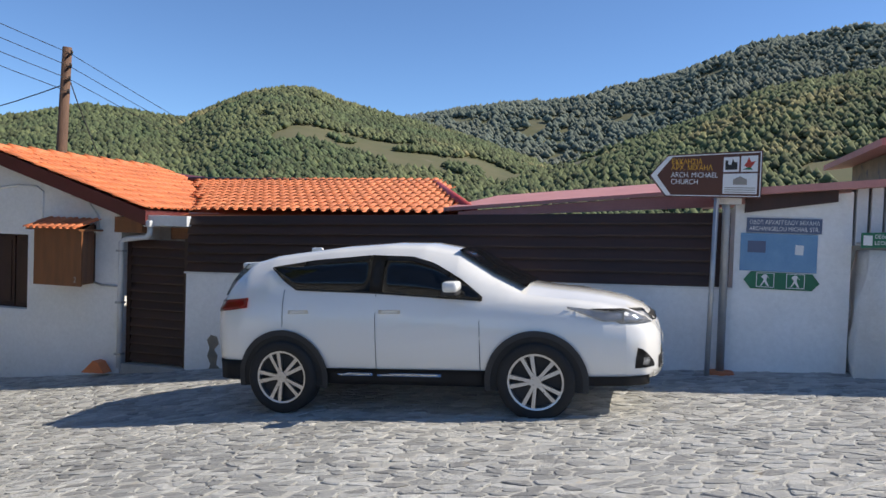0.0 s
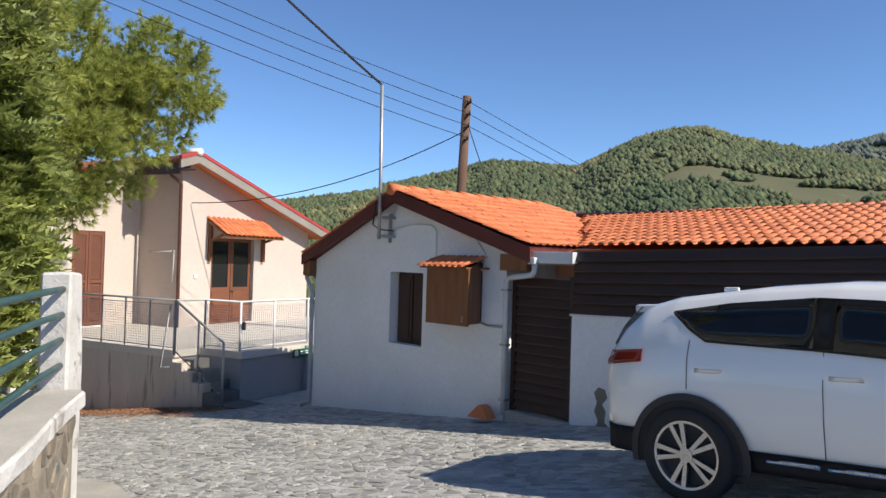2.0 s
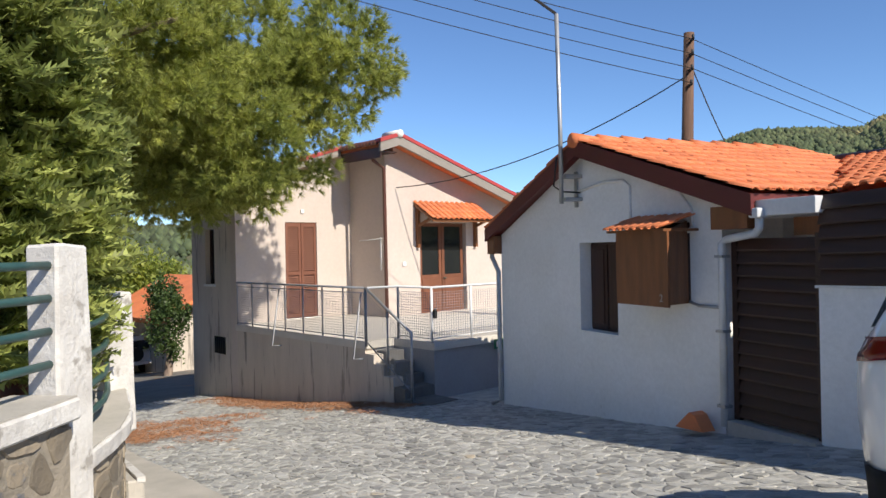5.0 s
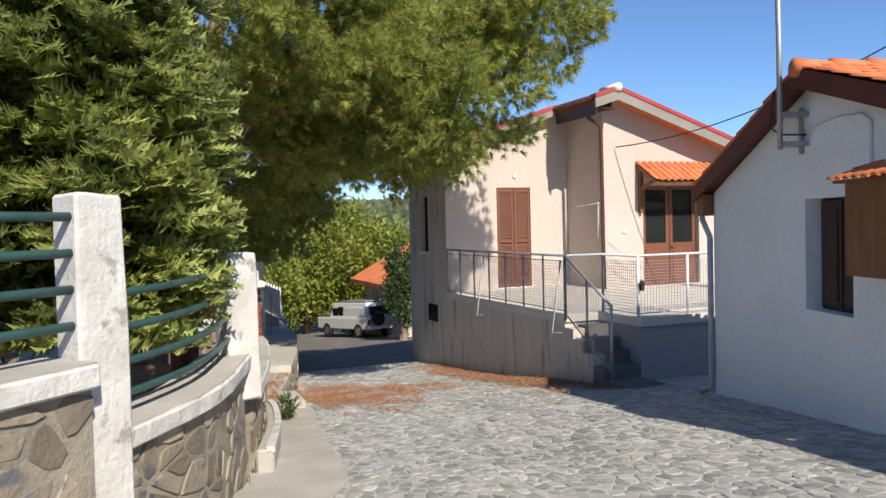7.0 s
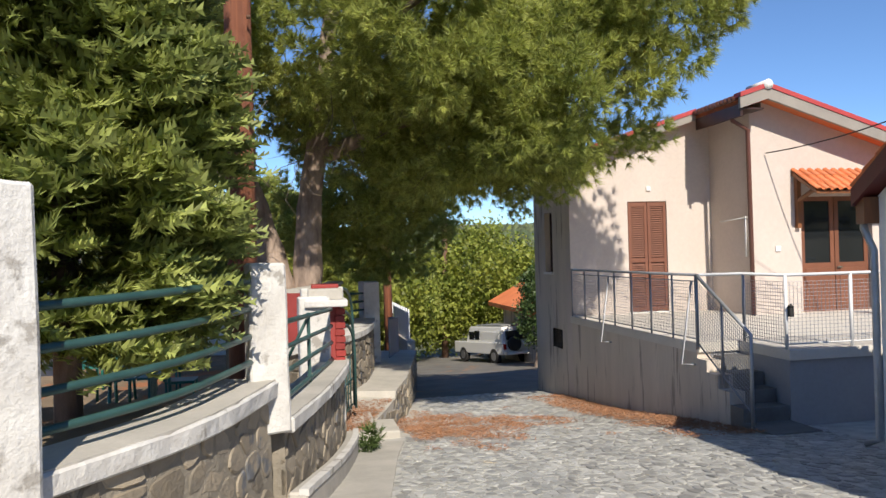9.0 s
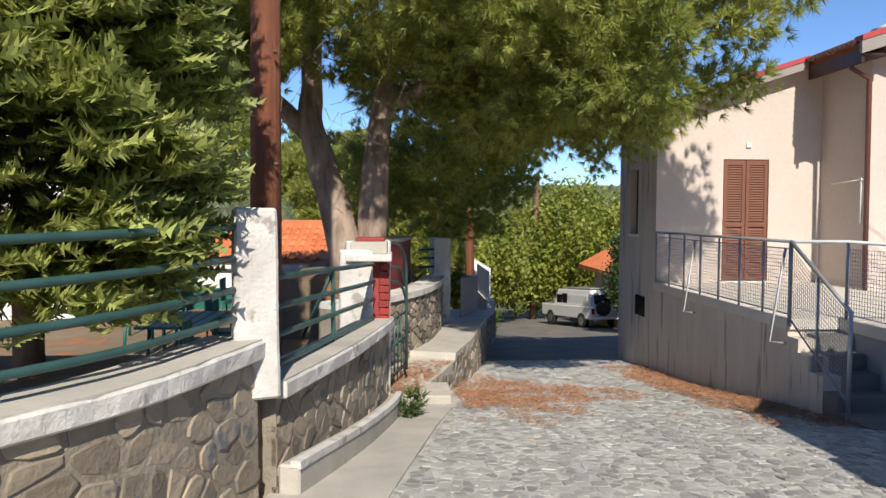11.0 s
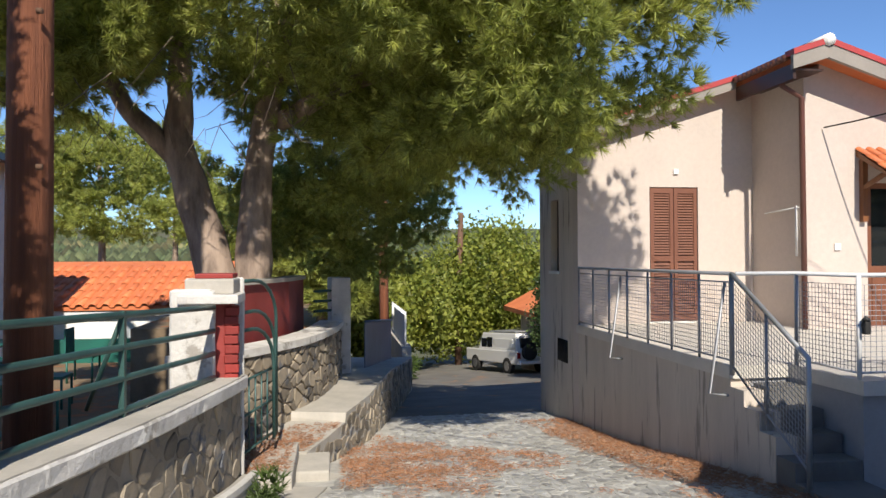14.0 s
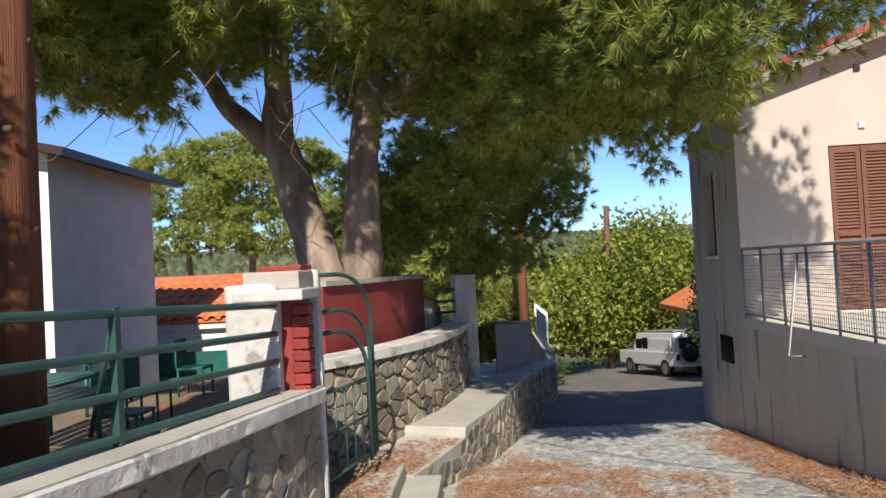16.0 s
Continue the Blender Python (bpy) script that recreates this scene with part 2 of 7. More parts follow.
# ---- building helpers ----
def add_box(bm, lo, hi, m=None):
    """A box between two corners, moved by the matrix m."""
    m = m or Matrix()
    vs = [bm.verts.new(m @ Vector((x, y, z))) for x in (lo[0], hi[0]) for y in (lo[1], hi[1]) for z in (lo[2], hi[2])]
    for f in ((0, 1, 3, 2), (4, 6, 7, 5), (0, 4, 5, 1), (2, 3, 7, 6), (0, 2, 6, 4), (1, 5, 7, 3)):
        bm.faces.new([vs[i] for i in f])
    return vs


def bevel(bm, w, seg=2):
    bmesh.ops.bevel(bm, geom=list(bm.edges), offset=w, segments=seg, affect='EDGES', profile=0.6)


def prism(bm, outline, axis_a, axis_b, axis_n, origin, depth):
    """An outline in the axes a and b, drawn out along n."""
    o, a, b, n = Vector(origin), Vector(axis_a), Vector(axis_b), Vector(axis_n)
    near = [bm.verts.new(o + a * p[0] + b * p[1]) for p in outline]
    far = [bm.verts.new(o + a * p[0] + b * p[1] + n * depth) for p in outline]
    bm.faces.new(near)
    bm.faces.new(far[::-1])
    k = len(outline)
    for i in range(k):
        bm.faces.new((near[i], far[i], far[(i + 1) % k], near[(i + 1) % k]))


def tube(bm, pts, r, seg=8, caps=True):
    """A round bar along points; r is one radius or one for each point."""
    pts = [Vector(p) for p in pts]
    rings, ref = [], None
    for i, p in enumerate(pts):
        d = (pts[min(i + 1, len(pts) - 1)] - pts[max(i - 1, 0)]).normalized()
        if ref is None:
            ref = Vector((0, 0, 1)) if abs(d.z) < 0.9 else Vector((1, 0, 0))
        a = (ref - d * ref.dot(d)).normalized()
        ref = a
        b = d.cross(a)
        rad = r[i] if isinstance(r, (list, tuple)) else r
        rings.append([bm.verts.new(p + (a * math.cos(2 * math.pi * k / seg) + b * math.sin(2 * math.pi * k / seg)) * rad) for k in range(seg)])
    for q, w in zip(rings, rings[1:]):
        for k in range(seg):
            bm.faces.new((q[k], q[(k + 1) % seg], w[(k + 1) % seg], w[k]))
    if caps:
        bm.faces.new(rings[0][::-1])
        bm.faces.new(rings[-1])


def world_of(ob):
    m = ob.matrix_basis.copy()
    while ob.parent is not None:
        m = ob.parent.matrix_basis @ ob.matrix_parent_inverse @ m
        ob = ob.parent
    return m


def link(name, bm, material, parent=None, label="", smooth=False, m=None):
    bmesh.ops.recalc_face_normals(bm, faces=bm.faces)
    me = bpy.data.meshes.new(name)
    bm.to_mesh(me)
    bm.free()
    me.materials.append(material)
    if smooth:
        me.shade_smooth()
    ob = new(name, me)
    if m is not None:
        ob.matrix_basis = m
    if parent is not None:
        ob.parent = parent
        ob.matrix_parent_inverse = world_of(parent).inverted()
    if label:
        ob["label"] = label
    return ob


def part(name, bm, material, parent, label="", smooth=False):
    """One mesh under a thing or under a part."""
    return link(name, bm, material, parent, label, smooth)


def raw(name, verts, faces, material, parent=None, label="", smooth=False):
    me = bpy.data.meshes.new(name)
    me.from_pydata([tuple(v) for v in verts], [], [tuple(f) for f in faces])
    me.materials.append(material)
    if smooth:
        me.shade_smooth()
    ob = new(name, me)
    if parent is not None:
        ob.parent = parent
        ob.matrix_parent_inverse = world_of(parent).inverted()
    if label:
        ob["label"] = label
    return ob


def thing(name, label, category, at=(0, 0, 0), m=None, group="", kind=""):
    e = new(name)
    e.empty_display_size = 0.2
    e.matrix_basis = m if m is not None else Matrix.Translation(at)
    return tagged(e, label, category, group, kind)


def boxpart(name, lo, hi, material, parent, label="", w=0.0, m=None):
    bm = bmesh.new()
    add_box(bm, lo, hi, m)
    if w:
        bevel(bm, w)
    return part(name, bm, material, parent, label)


def tubepart(name, pts, r, material, parent, label="", seg=8):
    bm = bmesh.new()
    tube(bm, pts, r, seg)
    return part(name, bm, material, parent, label, True)


GX = (-400, -60, -38, -21.4, -16.6, -14.9, -13, -11.2, -9.8, -8.2, -7, -5.3, -1.7, 0.93, 3.5, 8, 30, 400)
GH = (-25, -6.2, -4.3, -2.62, -2.2, -1.97, -1.7, -1.5, -1.3, -1.1, -0.98, -0.76, -0.27, -0.1, 0.1, 0.4, 1.5, 6)


def ground_z(x, y):
    z = sum(np.interp(x + k, GX, GH) for k in (-0.8, 0, 0.8)) / 3
    return float(z + 0.045 * max(0.0, min(1.0, (x + 9) / 6)) * max(0.0, min(8.0, 8 - y)))


# ---- ground and hills ----
HILL_A = ((-180, 1), (-40, 3), (-20, 4), (-10, 5), (-3, 7.3), (2, 8.4), (7, 9.5), (9.5, 10.5), (11.5, 10.6), (14, 10.2), (16, 9.4), (18.5, 8.2), (22, 8.4), (25, 8.4), (28, 7.6), (31, 7), (36, 6.0), (45, 4.5), (60, 3), (90, 2.5), (130, 2), (180, 1))
HILL_B = ((-180, 4), (-90, 8), (-60, 11.5), (-45, 13.4), (-30, 14.0), (-25, 13.7), (-21, 13.0), (-17, 11.5), (-11, 10.2), (-4, 9.5), (2, 8.5), (10, 7), (20, 5), (60, 3), (90, 3.2), (120, 3), (180, 4))
HILL_C = ((-180, 2), (-90, 8), (-45, 11.3), (-30, 11.4), (-24, 10.8), (-18, 8.4), (-13, 6.8), (-9, 5.6), (-4, 4.2), (0, 3.2), (5, 2), (40, 1), (180, 1))


def hill_z(r, az):
    """Height over the eye's level of the hills at a distance and a bearing (degrees to the left of +y)."""
    def crest(tab):
        return math.tan(radians(-0.75 + np.interp(az, [t[0] for t in tab], [t[1] for t in tab])))
    wob = 1 + 0.05 * noise.noise(Vector((math.cos(radians(az)) * r / 60, math.sin(radians(az)) * r / 60, 0)))

    def ridge(c, r0, r1):
        s = max(0.0, min(1.0, (r - r0) / (r1 - r0)))
        s = s * s * (3 - 2 * s)
        return c * r1 * s if r <= r1 else c * r1 * max(0.0, 1 - (r - r1) / (r1 * 0.9))
    return wob * max(ridge(crest(HILL_C), 45, 230), ridge(crest(HILL_A), 70, 340), ridge(crest(HILL_B), 280, 950))


def land_z(x, y):
    r = math.hypot(x, y)
    k = max(0.0, min(1.0, (r - 58) / 40))
    base = ground_z(x, y) - 0.15
    if k == 0:
        return base
    az = math.degrees(math.atan2(-x, y))
    return base * (1 - k) + k * (max(base, -9) * 0.4 + hill_z(r, az)) if base < 0 else base * (1 - k) + k * hill_z(r, az)


rs = list(np.arange(0, 42, 1.0)) + list(np.geomspace(42, 3800, 66))
NA = 240
vs, fs = [], []
for r in rs:
    for k in range(NA):
        a = 2 * math.pi * k / NA
        x, y = -r * math.sin(a), r * math.cos(a)
        vs.append((x, y, land_z(x, y)))
for i in range(len(rs) - 1):
    for k in range(NA):
        fs.append((i * NA + k, i * NA + (k + 1) % NA, (i + 1) * NA + (k + 1) % NA, (i + 1) * NA + k))
ground = raw("ground", vs, fs, M["hill"], smooth=True)
tagged(ground, "dry hillside ground rising to wooded mountains", "ground", kind="structure")


def scatter_trees(name, count, r0, r1, az0, az1, size, mat, label, seed):
    rng = random.Random(seed)
    iv = [Vector(c) for c in ((1, 0, 0), (0, 1, 0), (-1, 0, 0), (0, -1, 0), (0, 0, 1), (0, 0, -0.6))]
    fi = [(0, 1, 4), (1, 2, 4), (2, 3, 4), (3, 0, 4), (1, 0, 5), (2, 1, 5), (3, 2, 5), (0, 3, 5)]
    v, f = [], []
    for _ in range(count):
        r = math.sqrt(rng.uniform(r0 * r0, r1 * r1)) if rng.random() < 0.6 else rng.uniform(r0, r1)
        az = rng.uniform(az0, az1)
        x, y = -r * math.sin(radians(az)), r * math.cos(radians(az))
        if noise.noise(Vector((x * 0.018, y * 0.018, 3))) + 0.5 * noise.noise(Vector((x * 0.07, y * 0.07, 9))) < -0.34:
            continue
        s = rng.uniform(0.5, 1.45) * size * (0.45 + 0.6 * r / r1)
        z = land_z(x, y) + s * 0.5
        b = len(v)
        h = rng.uniform(0.75, 1.3)
        for c in iv:
            w = rng.uniform(0.7, 1.2)
            v.append((x + c.x * s * w, y + c.y * s * w, z + c.z * s * h * w))
        f += [[b + i for i in q] for q in fi]
    return tagged(raw(name, v, f, mat, smooth=True), label, "trees", kind="stuff")


scatter_trees("hill_woods", 92000, 70, 345, -40, 62, 1.22, M["hill_tree"], "dark green pine and scrub woods covering the hillsides", 3)
scatter_trees("valley_woods", 12000, 75, 345, 62, 125, 2.2, M["hill_tree"], "green woods on the low hills beyond the village", 7)
# the far slope's haze comes from the tree colour alone
scatter_trees("far_hill_woods", 22000, 345, 960, -42, 14, 3.8, M["hill_tree_hazed"], "woods on the far mountain slope with blue haze mixed into their green", 4)

# ---- road ----
def road_sheet(x0, nx, mat, name, label):
    vs = [(x0 + 0.5 * i, -4 + 0.75 * j, ground_z(x0 + 0.5 * i, -4 + 0.75 * j) + 0.012) for i in range(nx + 1) for j in range(31)]
    fs = [(i * 31 + j, (i + 1) * 31 + j, (i + 1) * 31 + j + 1, i * 31 + j + 1) for i in range(nx) for j in range(30)]
    return tagged(raw(name, vs, fs, mat, smooth=True), label, "road", kind="structure")


road = road_sheet(-21, 66, M["mortar"], "road", "pale mortar bed of the cobbled village street")
road_sheet(-48, 54, M["asphalt"], "road", "grey worn road running down between the houses")

# ---- hut with its gable to the street ----
HM = Matrix(((0.95186, 0.30653, 0, -9.71), (-0.30653, 0.95186, 0, 13.67), (0, 0, 1, 0), (0, 0, 0, 1)))


def H(u, v, z):
    return HM @ Vector((u, v, z))


def tiled_roof(parent, m, width, length, tile_w=0.2, tile_l=0.36, keep=None):
    """Rows of rounded clay tiles on a slope: x across, y up the slope, z out of it."""
    bm = bmesh.new()
    seg = 5
    for sgn, r, cx in ((1, tile_w * 0.30, 0.0), (-1, tile_w * 0.26, tile_w * 0.5)):
        rows = []
        for y in (0, tile_l * 1.12):
            rows.append([bm.verts.new((cx - r * math.cos(math.pi * k / seg), y, sgn * r * 0.75 * math.sin(math.pi * k / seg) + (0.035 if sgn > 0 else 0.05) - y * 0.06)) for k in range(seg + 1)])
        for k in range(seg):
            bm.faces.new((rows[0][k], rows[0][k + 1], rows[1][k + 1], rows[1][k]))
        if sgn > 0:
            low = [bm.verts.new(v.co + Vector((0, 0.001, -0.022))) for v in rows[0]]
            for k in range(seg):
                bm.faces.new((rows[0][k], low[k], low[k + 1], rows[0][k + 1]))
    me = bpy.data.meshes.new("roof_tile")
    bm.to_mesh(me)
    bm.free()
    me.materials.append(M["tile"])
    me.shade_smooth()
    rng = random.Random(int(width * 100))
    inv = world_of(parent).inverted()
    for j in range(round(length / tile_l)):
        for i in range(int(width / tile_w)):
            x, y = tile_w * (i + 0.3), j * tile_l
            if keep and not keep(x, y):
                continue
            o = new("roof_tile", me)
            o.parent = parent
            o.matrix_parent_inverse = inv
            o.matrix_basis = m @ Matrix.Translation((x + rng.uniform(-.004, .004), y + rng.uniform(-.008, .008), rng.uniform(0, .006)))


def slope_matrix(p0, p1, up):
    """A frame with x from p0 to p1 and y towards up."""
    p0, p1, up = Vector(p0), Vector(p1), Vector(up)
    x = (p1 - p0).normalized()
    y = (up - p0)
    y = (y - x * y.dot(x)).normalized()
    z = x.cross(y)
    mm = Matrix((x, y, z)).transposed().to_4x4()
    mm.translation = p0
    return mm


def hprism(bm, outline, v0, v1):
    """An outline in (u, z) of the hut's front, drawn from depth v0 to v1."""
    prism(bm, outline, HM.to_3x3() @ Vector((1, 0, 0)), (0, 0, 1), HM.to_3x3() @ Vector((0, 1, 0)), H(0, v0, 0), v1 - v0)


def hbox(name, lo, hi, material, parent, label="", w=0.0):
    return boxpart(name, lo, hi, material, parent, label, w, HM)


hut = thing("village_house", "low whitewashed house with a terracotta gable roof beside the street", "house", H(0, 0, -1.3))
WIN = (2.28, 3.12, 0.18, 1.4)
for lo, hi in (((0, 0, -1.9), (WIN[0], 0.3, 1.45)), ((WIN[1], 0, -1.9), (4.95, 0.3, 1.45)), ((WIN[0], 0, -1.9), (WIN[1], 0.3, WIN[2])), ((WIN[0], 0, WIN[3]), (WIN[1], 0.3, 1.45)),
               ((0, 0.3, -1.9), (0.3, 6.5, 1.5)), ((4.65, 0.3, -1.9), (4.95, 6.5, 1.8)), ((0.3, 6.2, -1.9), (4.65, 6.5, 1.8))):
    hbox("wall_section", lo, hi, M["plaster"], hut)
bm = bmesh.new()
hprism(bm, ((0, 1.45), (4.95, 1.45), (4.95, 1.94), (2.5, 2.66), (0, 1.56)), 0, 0.3)
part("gable", bm, M["plaster"], hut)
bm = bmesh.new()
hprism(bm, ((2.5, 2.66), (5.5, 1.75), (5.5, 1.85), (2.5, 2.76), (-0.15, 1.62), (-0.15, 1.52)), -0.16, 6.6)
part("roof_deck", bm, M["redtrim"], hut)
bm = bmesh.new()
hprism(bm, ((2.5, 2.58), (5.55, 1.62), (5.55, 1.84), (2.5, 2.79)), -0.21, -0.165)
part("barge_board", bm, M["redtrim"], hut, "dark red barge board")
bm = bmesh.new()
hprism(bm, ((2.5, 2.58), (2.5, 2.79), (-0.2, 1.66), (-0.2, 1.46)), -0.21, -0.165)
part("barge_board", bm, M["redtrim"], hut, "dark red barge board")
hbox("soffit_box", (4.95, -0.16, 1.5), (5.45, 0.0, 1.74), M["brown_wood"], hut, "brown boxed eave end")
hbox("soffit_box", (-0.2, -0.16, 1.25), (0.02, 0.4, 1.55), M["brown_wood"], hut, "brown boxed eave end")
tiled_roof(hut, slope_matrix(H(5.55, -0.2, 1.86), H(5.55, 3.8, 1.86), H(2.5, -0.2, 2.79)), 4.4, 3.2, 0.16, 0.32)
tiled_roof(hut, slope_matrix(H(-0.2, 4.0, 1.66), H(-0.2, -0.2, 1.66), H(2.5, 4.0, 2.79)), 4.2, 2.9)
for k in range(10):
    bm = bmesh.new()
    v0 = -0.25 + k * 0.42
    tube(bm, [H(2.5, v0, 2.80), H(2.5, v0 + 0.44, 2.775)], [0.105, 0.09], 10)
    part("ridge_tile", bm, M["tile"], hut, "pale ridge tile", True)
# second roof, its ridge along the street
ROOF2 = slope_matrix(H(5.0, 0.75, 1.84), H(10.3, 0.75, 1.9), H(5.0, 3.8, 2.52))
L2 = (H(5.0, 3.8, 2.52) - H(5.0, 0.75, 1.84)).length
tiled_roof(hut, ROOF2 @ Matrix.Translation((-1.7, 0, 0.03)), 7.0, L2 + 0.1, 0.17, 0.3, keep=lambda x, y: x > 2.4 - 2.2 * y / L2 and x < 7.0 - 1.45 * y / L2)
bm = bmesh.new()
q = [H(4.6, 0.72, 1.78), H(10.3, 0.72, 1.9), H(8.8, 3.85, 2.5), H(3.2, 3.85, 2.5)]
vv = [bm.verts.new(p) for p in q] + [bm.verts.new(p - Vector((0, 0, 0.08))) for p in q]
for f in ((0, 1, 2, 3), (7, 6, 5, 4), (0, 4, 5, 1), (1, 5, 6, 2), (2, 6, 7, 3), (3, 7, 4, 0)):
    bm.faces.new([vv[i] for i in f])
part("roof_deck", bm, M["tile"], hut)
tubepart("ridge_trim", [H(3.4, 3.8, 2.57), H(8.85, 3.8, 2.57)], 0.06, M["dark_wood"], hut)
tubepart("hip_trim", [H(8.8, 3.8, 2.58), H(10.4, 0.7, 1.98)], 0.075, M["brightred"], hut, "red hip trim")
hbox("back_wall", (4.9, 0.9, -0.6), (9.8, 3.7, 1.85), M["plaster"], hut)
# window with dark wooden shutter
win = new("window_1")
win.matrix_basis = HM @ Matrix.Translation((2.7, 0.15, 0.18))
win.parent = hut
win.matrix_parent_inverse = hut.matrix_basis.inverted()
hbox("window_frame", (WIN[0], 0.2, WIN[2]), (WIN[1], 0.26, WIN[3]), M["dark_wood"], win)
for k in range(2):
    u0 = WIN[0] + 0.03 + k * 0.4
    hbox("shutter_leaf", (u0, 0.165, WIN[2] + 0.03), (u0 + 0.37, 0.2, WIN[3] - 0.03), M["dark_wood"], win, "dark brown shutter leaf", 0.008)
    hbox("shutter_leaf", (u0 + 0.06, 0.15, WIN[2] + 0.1), (u0 + 0.31, 0.165, WIN[3] - 0.1), M["dark_wood"], win, "raised shutter panel", 0.006)
# wooden hood in front of the second window, with little tiled roof
hood = thing("window_hood", "varnished wooden window hood with a small tiled roof and number 2", "window hood", H(4.0, -0.2, 0.65))
bm = bmesh.new()
hprism(bm, ((3.52, 0.68), (4.46, 0.68), (4.46, 1.6), (3.52, 1.6)), -0.03, -0.001)
part("back_board", bm, M["brown_board"], hood)
bm = bmesh.new()
add_box(bm, (3.72, -0.47, 0.66), (4.62, -0.44, 1.5), HM)
part("front_board", bm, M["brown_wood"], hood, "orange-brown varnished front board")
for u in (3.72, 4.55):
    bm = bmesh.new()
    pts = [H(u, -0.44, 0.68), H(u, -0.44, 1.5), H(u - 0.12, -0.03, 1.62), H(u - 0.12, -0.03, 0.68)]
    vv = [bm.verts.new(p) for p in pts] + [bm.verts.new(p + HM.to_3x3() @ Vector((0.025, 0, 0))) for p in pts]
    for f in ((0, 1, 2, 3), (7, 6, 5, 4), (0, 4, 5, 1), (1, 5, 6, 2), (2, 6, 7, 3), (3, 7, 4, 0)):
        bm.faces.new([vv[i] for i in f])
    part("side_board", bm, M["brown_wood"], hood)
tiled_roof(hood, slope_matrix(H(3.6, -0.56, 1.50), H(4.66, -0.56, 1.50), H(3.6, 0.0, 1.68)), 1.1, 0.52, 0.125, 0.26)
hbox("hood_deck", (3.58, -0.5, 1.5), (4.6, 0.0, 1.53), M["brown_wood"], hood)
# roof mast for the cable
mast = thing("roof_mast", "galvanised steel mast bracketed to the gable, carrying a cable", "mast", H(2.17, -0.12, 1.9))
tubepart("pole", [H(2.26, -0.27, 1.95), H(2.26, -0.27, 3.0), H(2.22, -0.27, 4.6)], 0.03, M["galv"], mast)
for z in (1.98, 2.3):
    hbox("bracket", (2.2, -0.27, z), (2.38, 0.0, z + 0.05), M["galv"], mast)
hbox("back_plate", (2.22, -0.03, 1.9), (2.28, -0.001, 2.4), M["galv"], mast)
tubepart("cable", [H(2.2, -0.3, 2.6), H(2.16, -0.33, 2.2), H(2.2, -0.22, 2.12), H(2.35, -0.02, 2.1)], 0.012, M["cable"], mast)
# conduits on the gable
con = thing("wall_conduit", "grey painted conduit running over the white gable", "conduit", H(3, -0.02, 2.0))
tubepart("conduit_run", [H(2.3, -0.015, 2.12), H(2.9, -0.015, 2.2), H(3.3, -0.015, 2.18), H(3.42, -0.015, 2.1), H(3.42, -0.015, 1.6)], 0.02, M["plaster"], con)
tubepart("conduit_run", [H(4.0, -0.015, 2.05), H(4.3, -0.015, 1.97), H(4.5, -0.015, 1.75), H(4.52, -0.015, 1.55), H(4.4, -0.02, 1.45)], 0.02, M["plaster"], con)
tubepart("conduit_run", [H(4.45, -0.015, 0.7), H(4.6, -0.015, 0.66), H(4.95, -0.015, 0.66)], 0.018, M["galv"], con)
# downpipe at the gate
dp = thing("downpipe", "white rainwater downpipe with an elbow at the house corner", "downpipe", H(5.0, -0.06, -0.6))
tubepart("pipe", [H(5.55, -0.1, 1.62), H(5.55, -0.1, 1.5), H(5.5, -0.1, 1.45), H(5.08, -0.06, 1.4), H(5.0, -0.06, 1.35), H(5.0, -0.06, -0.6)], 0.045, M["white_pipe"], dp)
for z in (1.2, 0.4, -0.4):
    hbox("pipe_clip", (4.945, -0.115, z), (5.055, 0.0, z + 0.03), M["galv"], dp)
hbox("gutter", (5.5, -0.2, 1.6), (5.62, 0.7, 1.7), M["white_pipe"], dp, "", 0.02)
dp2 = thing("downpipe", "grey rainwater downpipe at the house corner", "downpipe", H(0, -0.06, -1.3))
tubepart("pipe", [H(-0.15, -0.1, 1.45), H(-0.15, -0.1, 1.2), H(-0.02, -0.05, 0.95), H(-0.02, -0.05, -1.2), H(-0.15, -0.15, -1.27)], 0.04, M["galv"], dp2)
# broken roof tile lying by the pipe
bt = bmesh.new()
hprism(bt, ((4.5, -0.68), (4.92, -0.66), (4.8, -0.5), (4.72, -0.48)), -0.3, -0.12)
tagged(link("loose_tile", bt, M["tile"]), "broken terracotta tiles leaning at the wall foot", "tile")

# ---- street fence ----
FENCE_L, FENCE_R = 6.15, 13.8


def fz(u, a, b):
    return a + (b - a) * (u - FENCE_L) / (FENCE_R - FENCE_L)


fence = thing("street_fence", "low white wall topped by dark brown horizontal boards", "fence", H(6.15, 0, -0.5))
bm = bmesh.new()
hprism(bm, ((6.14, -1.2), (13.85, -0.6), (13.85, 1.1), (6.14, 0.92)), 0.0, 0.22)
part("low_wall", bm, M["plaster"], fence, "white low wall")
bm = bmesh.new()
hprism(bm, ((6.12, 0.92), (13.85, 1.1), (13.85, 1.125), (6.12, 0.945)), -0.03, 0.25)
part("coping", bm, M["rough_white"], fence)
for k in range(6):
    h0, h1 = 0.95 + k * 0.14, 0.95 + (k + 1) * 0.14 - 0.006
    g0, g1 = 1.13 + k * 0.152, 1.13 + (k + 1) * 0.152 + 0.012
    bm = bmesh.new()
    prism(bm, ((0, 0), (0.05, 0), (0.05, 0.12), (0.012, 1), (0, 1)), HM.to_3x3() @ Vector((0, -1, 0)), Vector((0, 0, h1 - h0)), H(13.8, 0, g0) - H(6.16, 0, h0), H(6.16, 0.02, h0), 1)
    part("board", bm, M["brown_board"], fence)
# dark sheet added behind the boards so their gaps read as shadow lines
bm = bmesh.new()
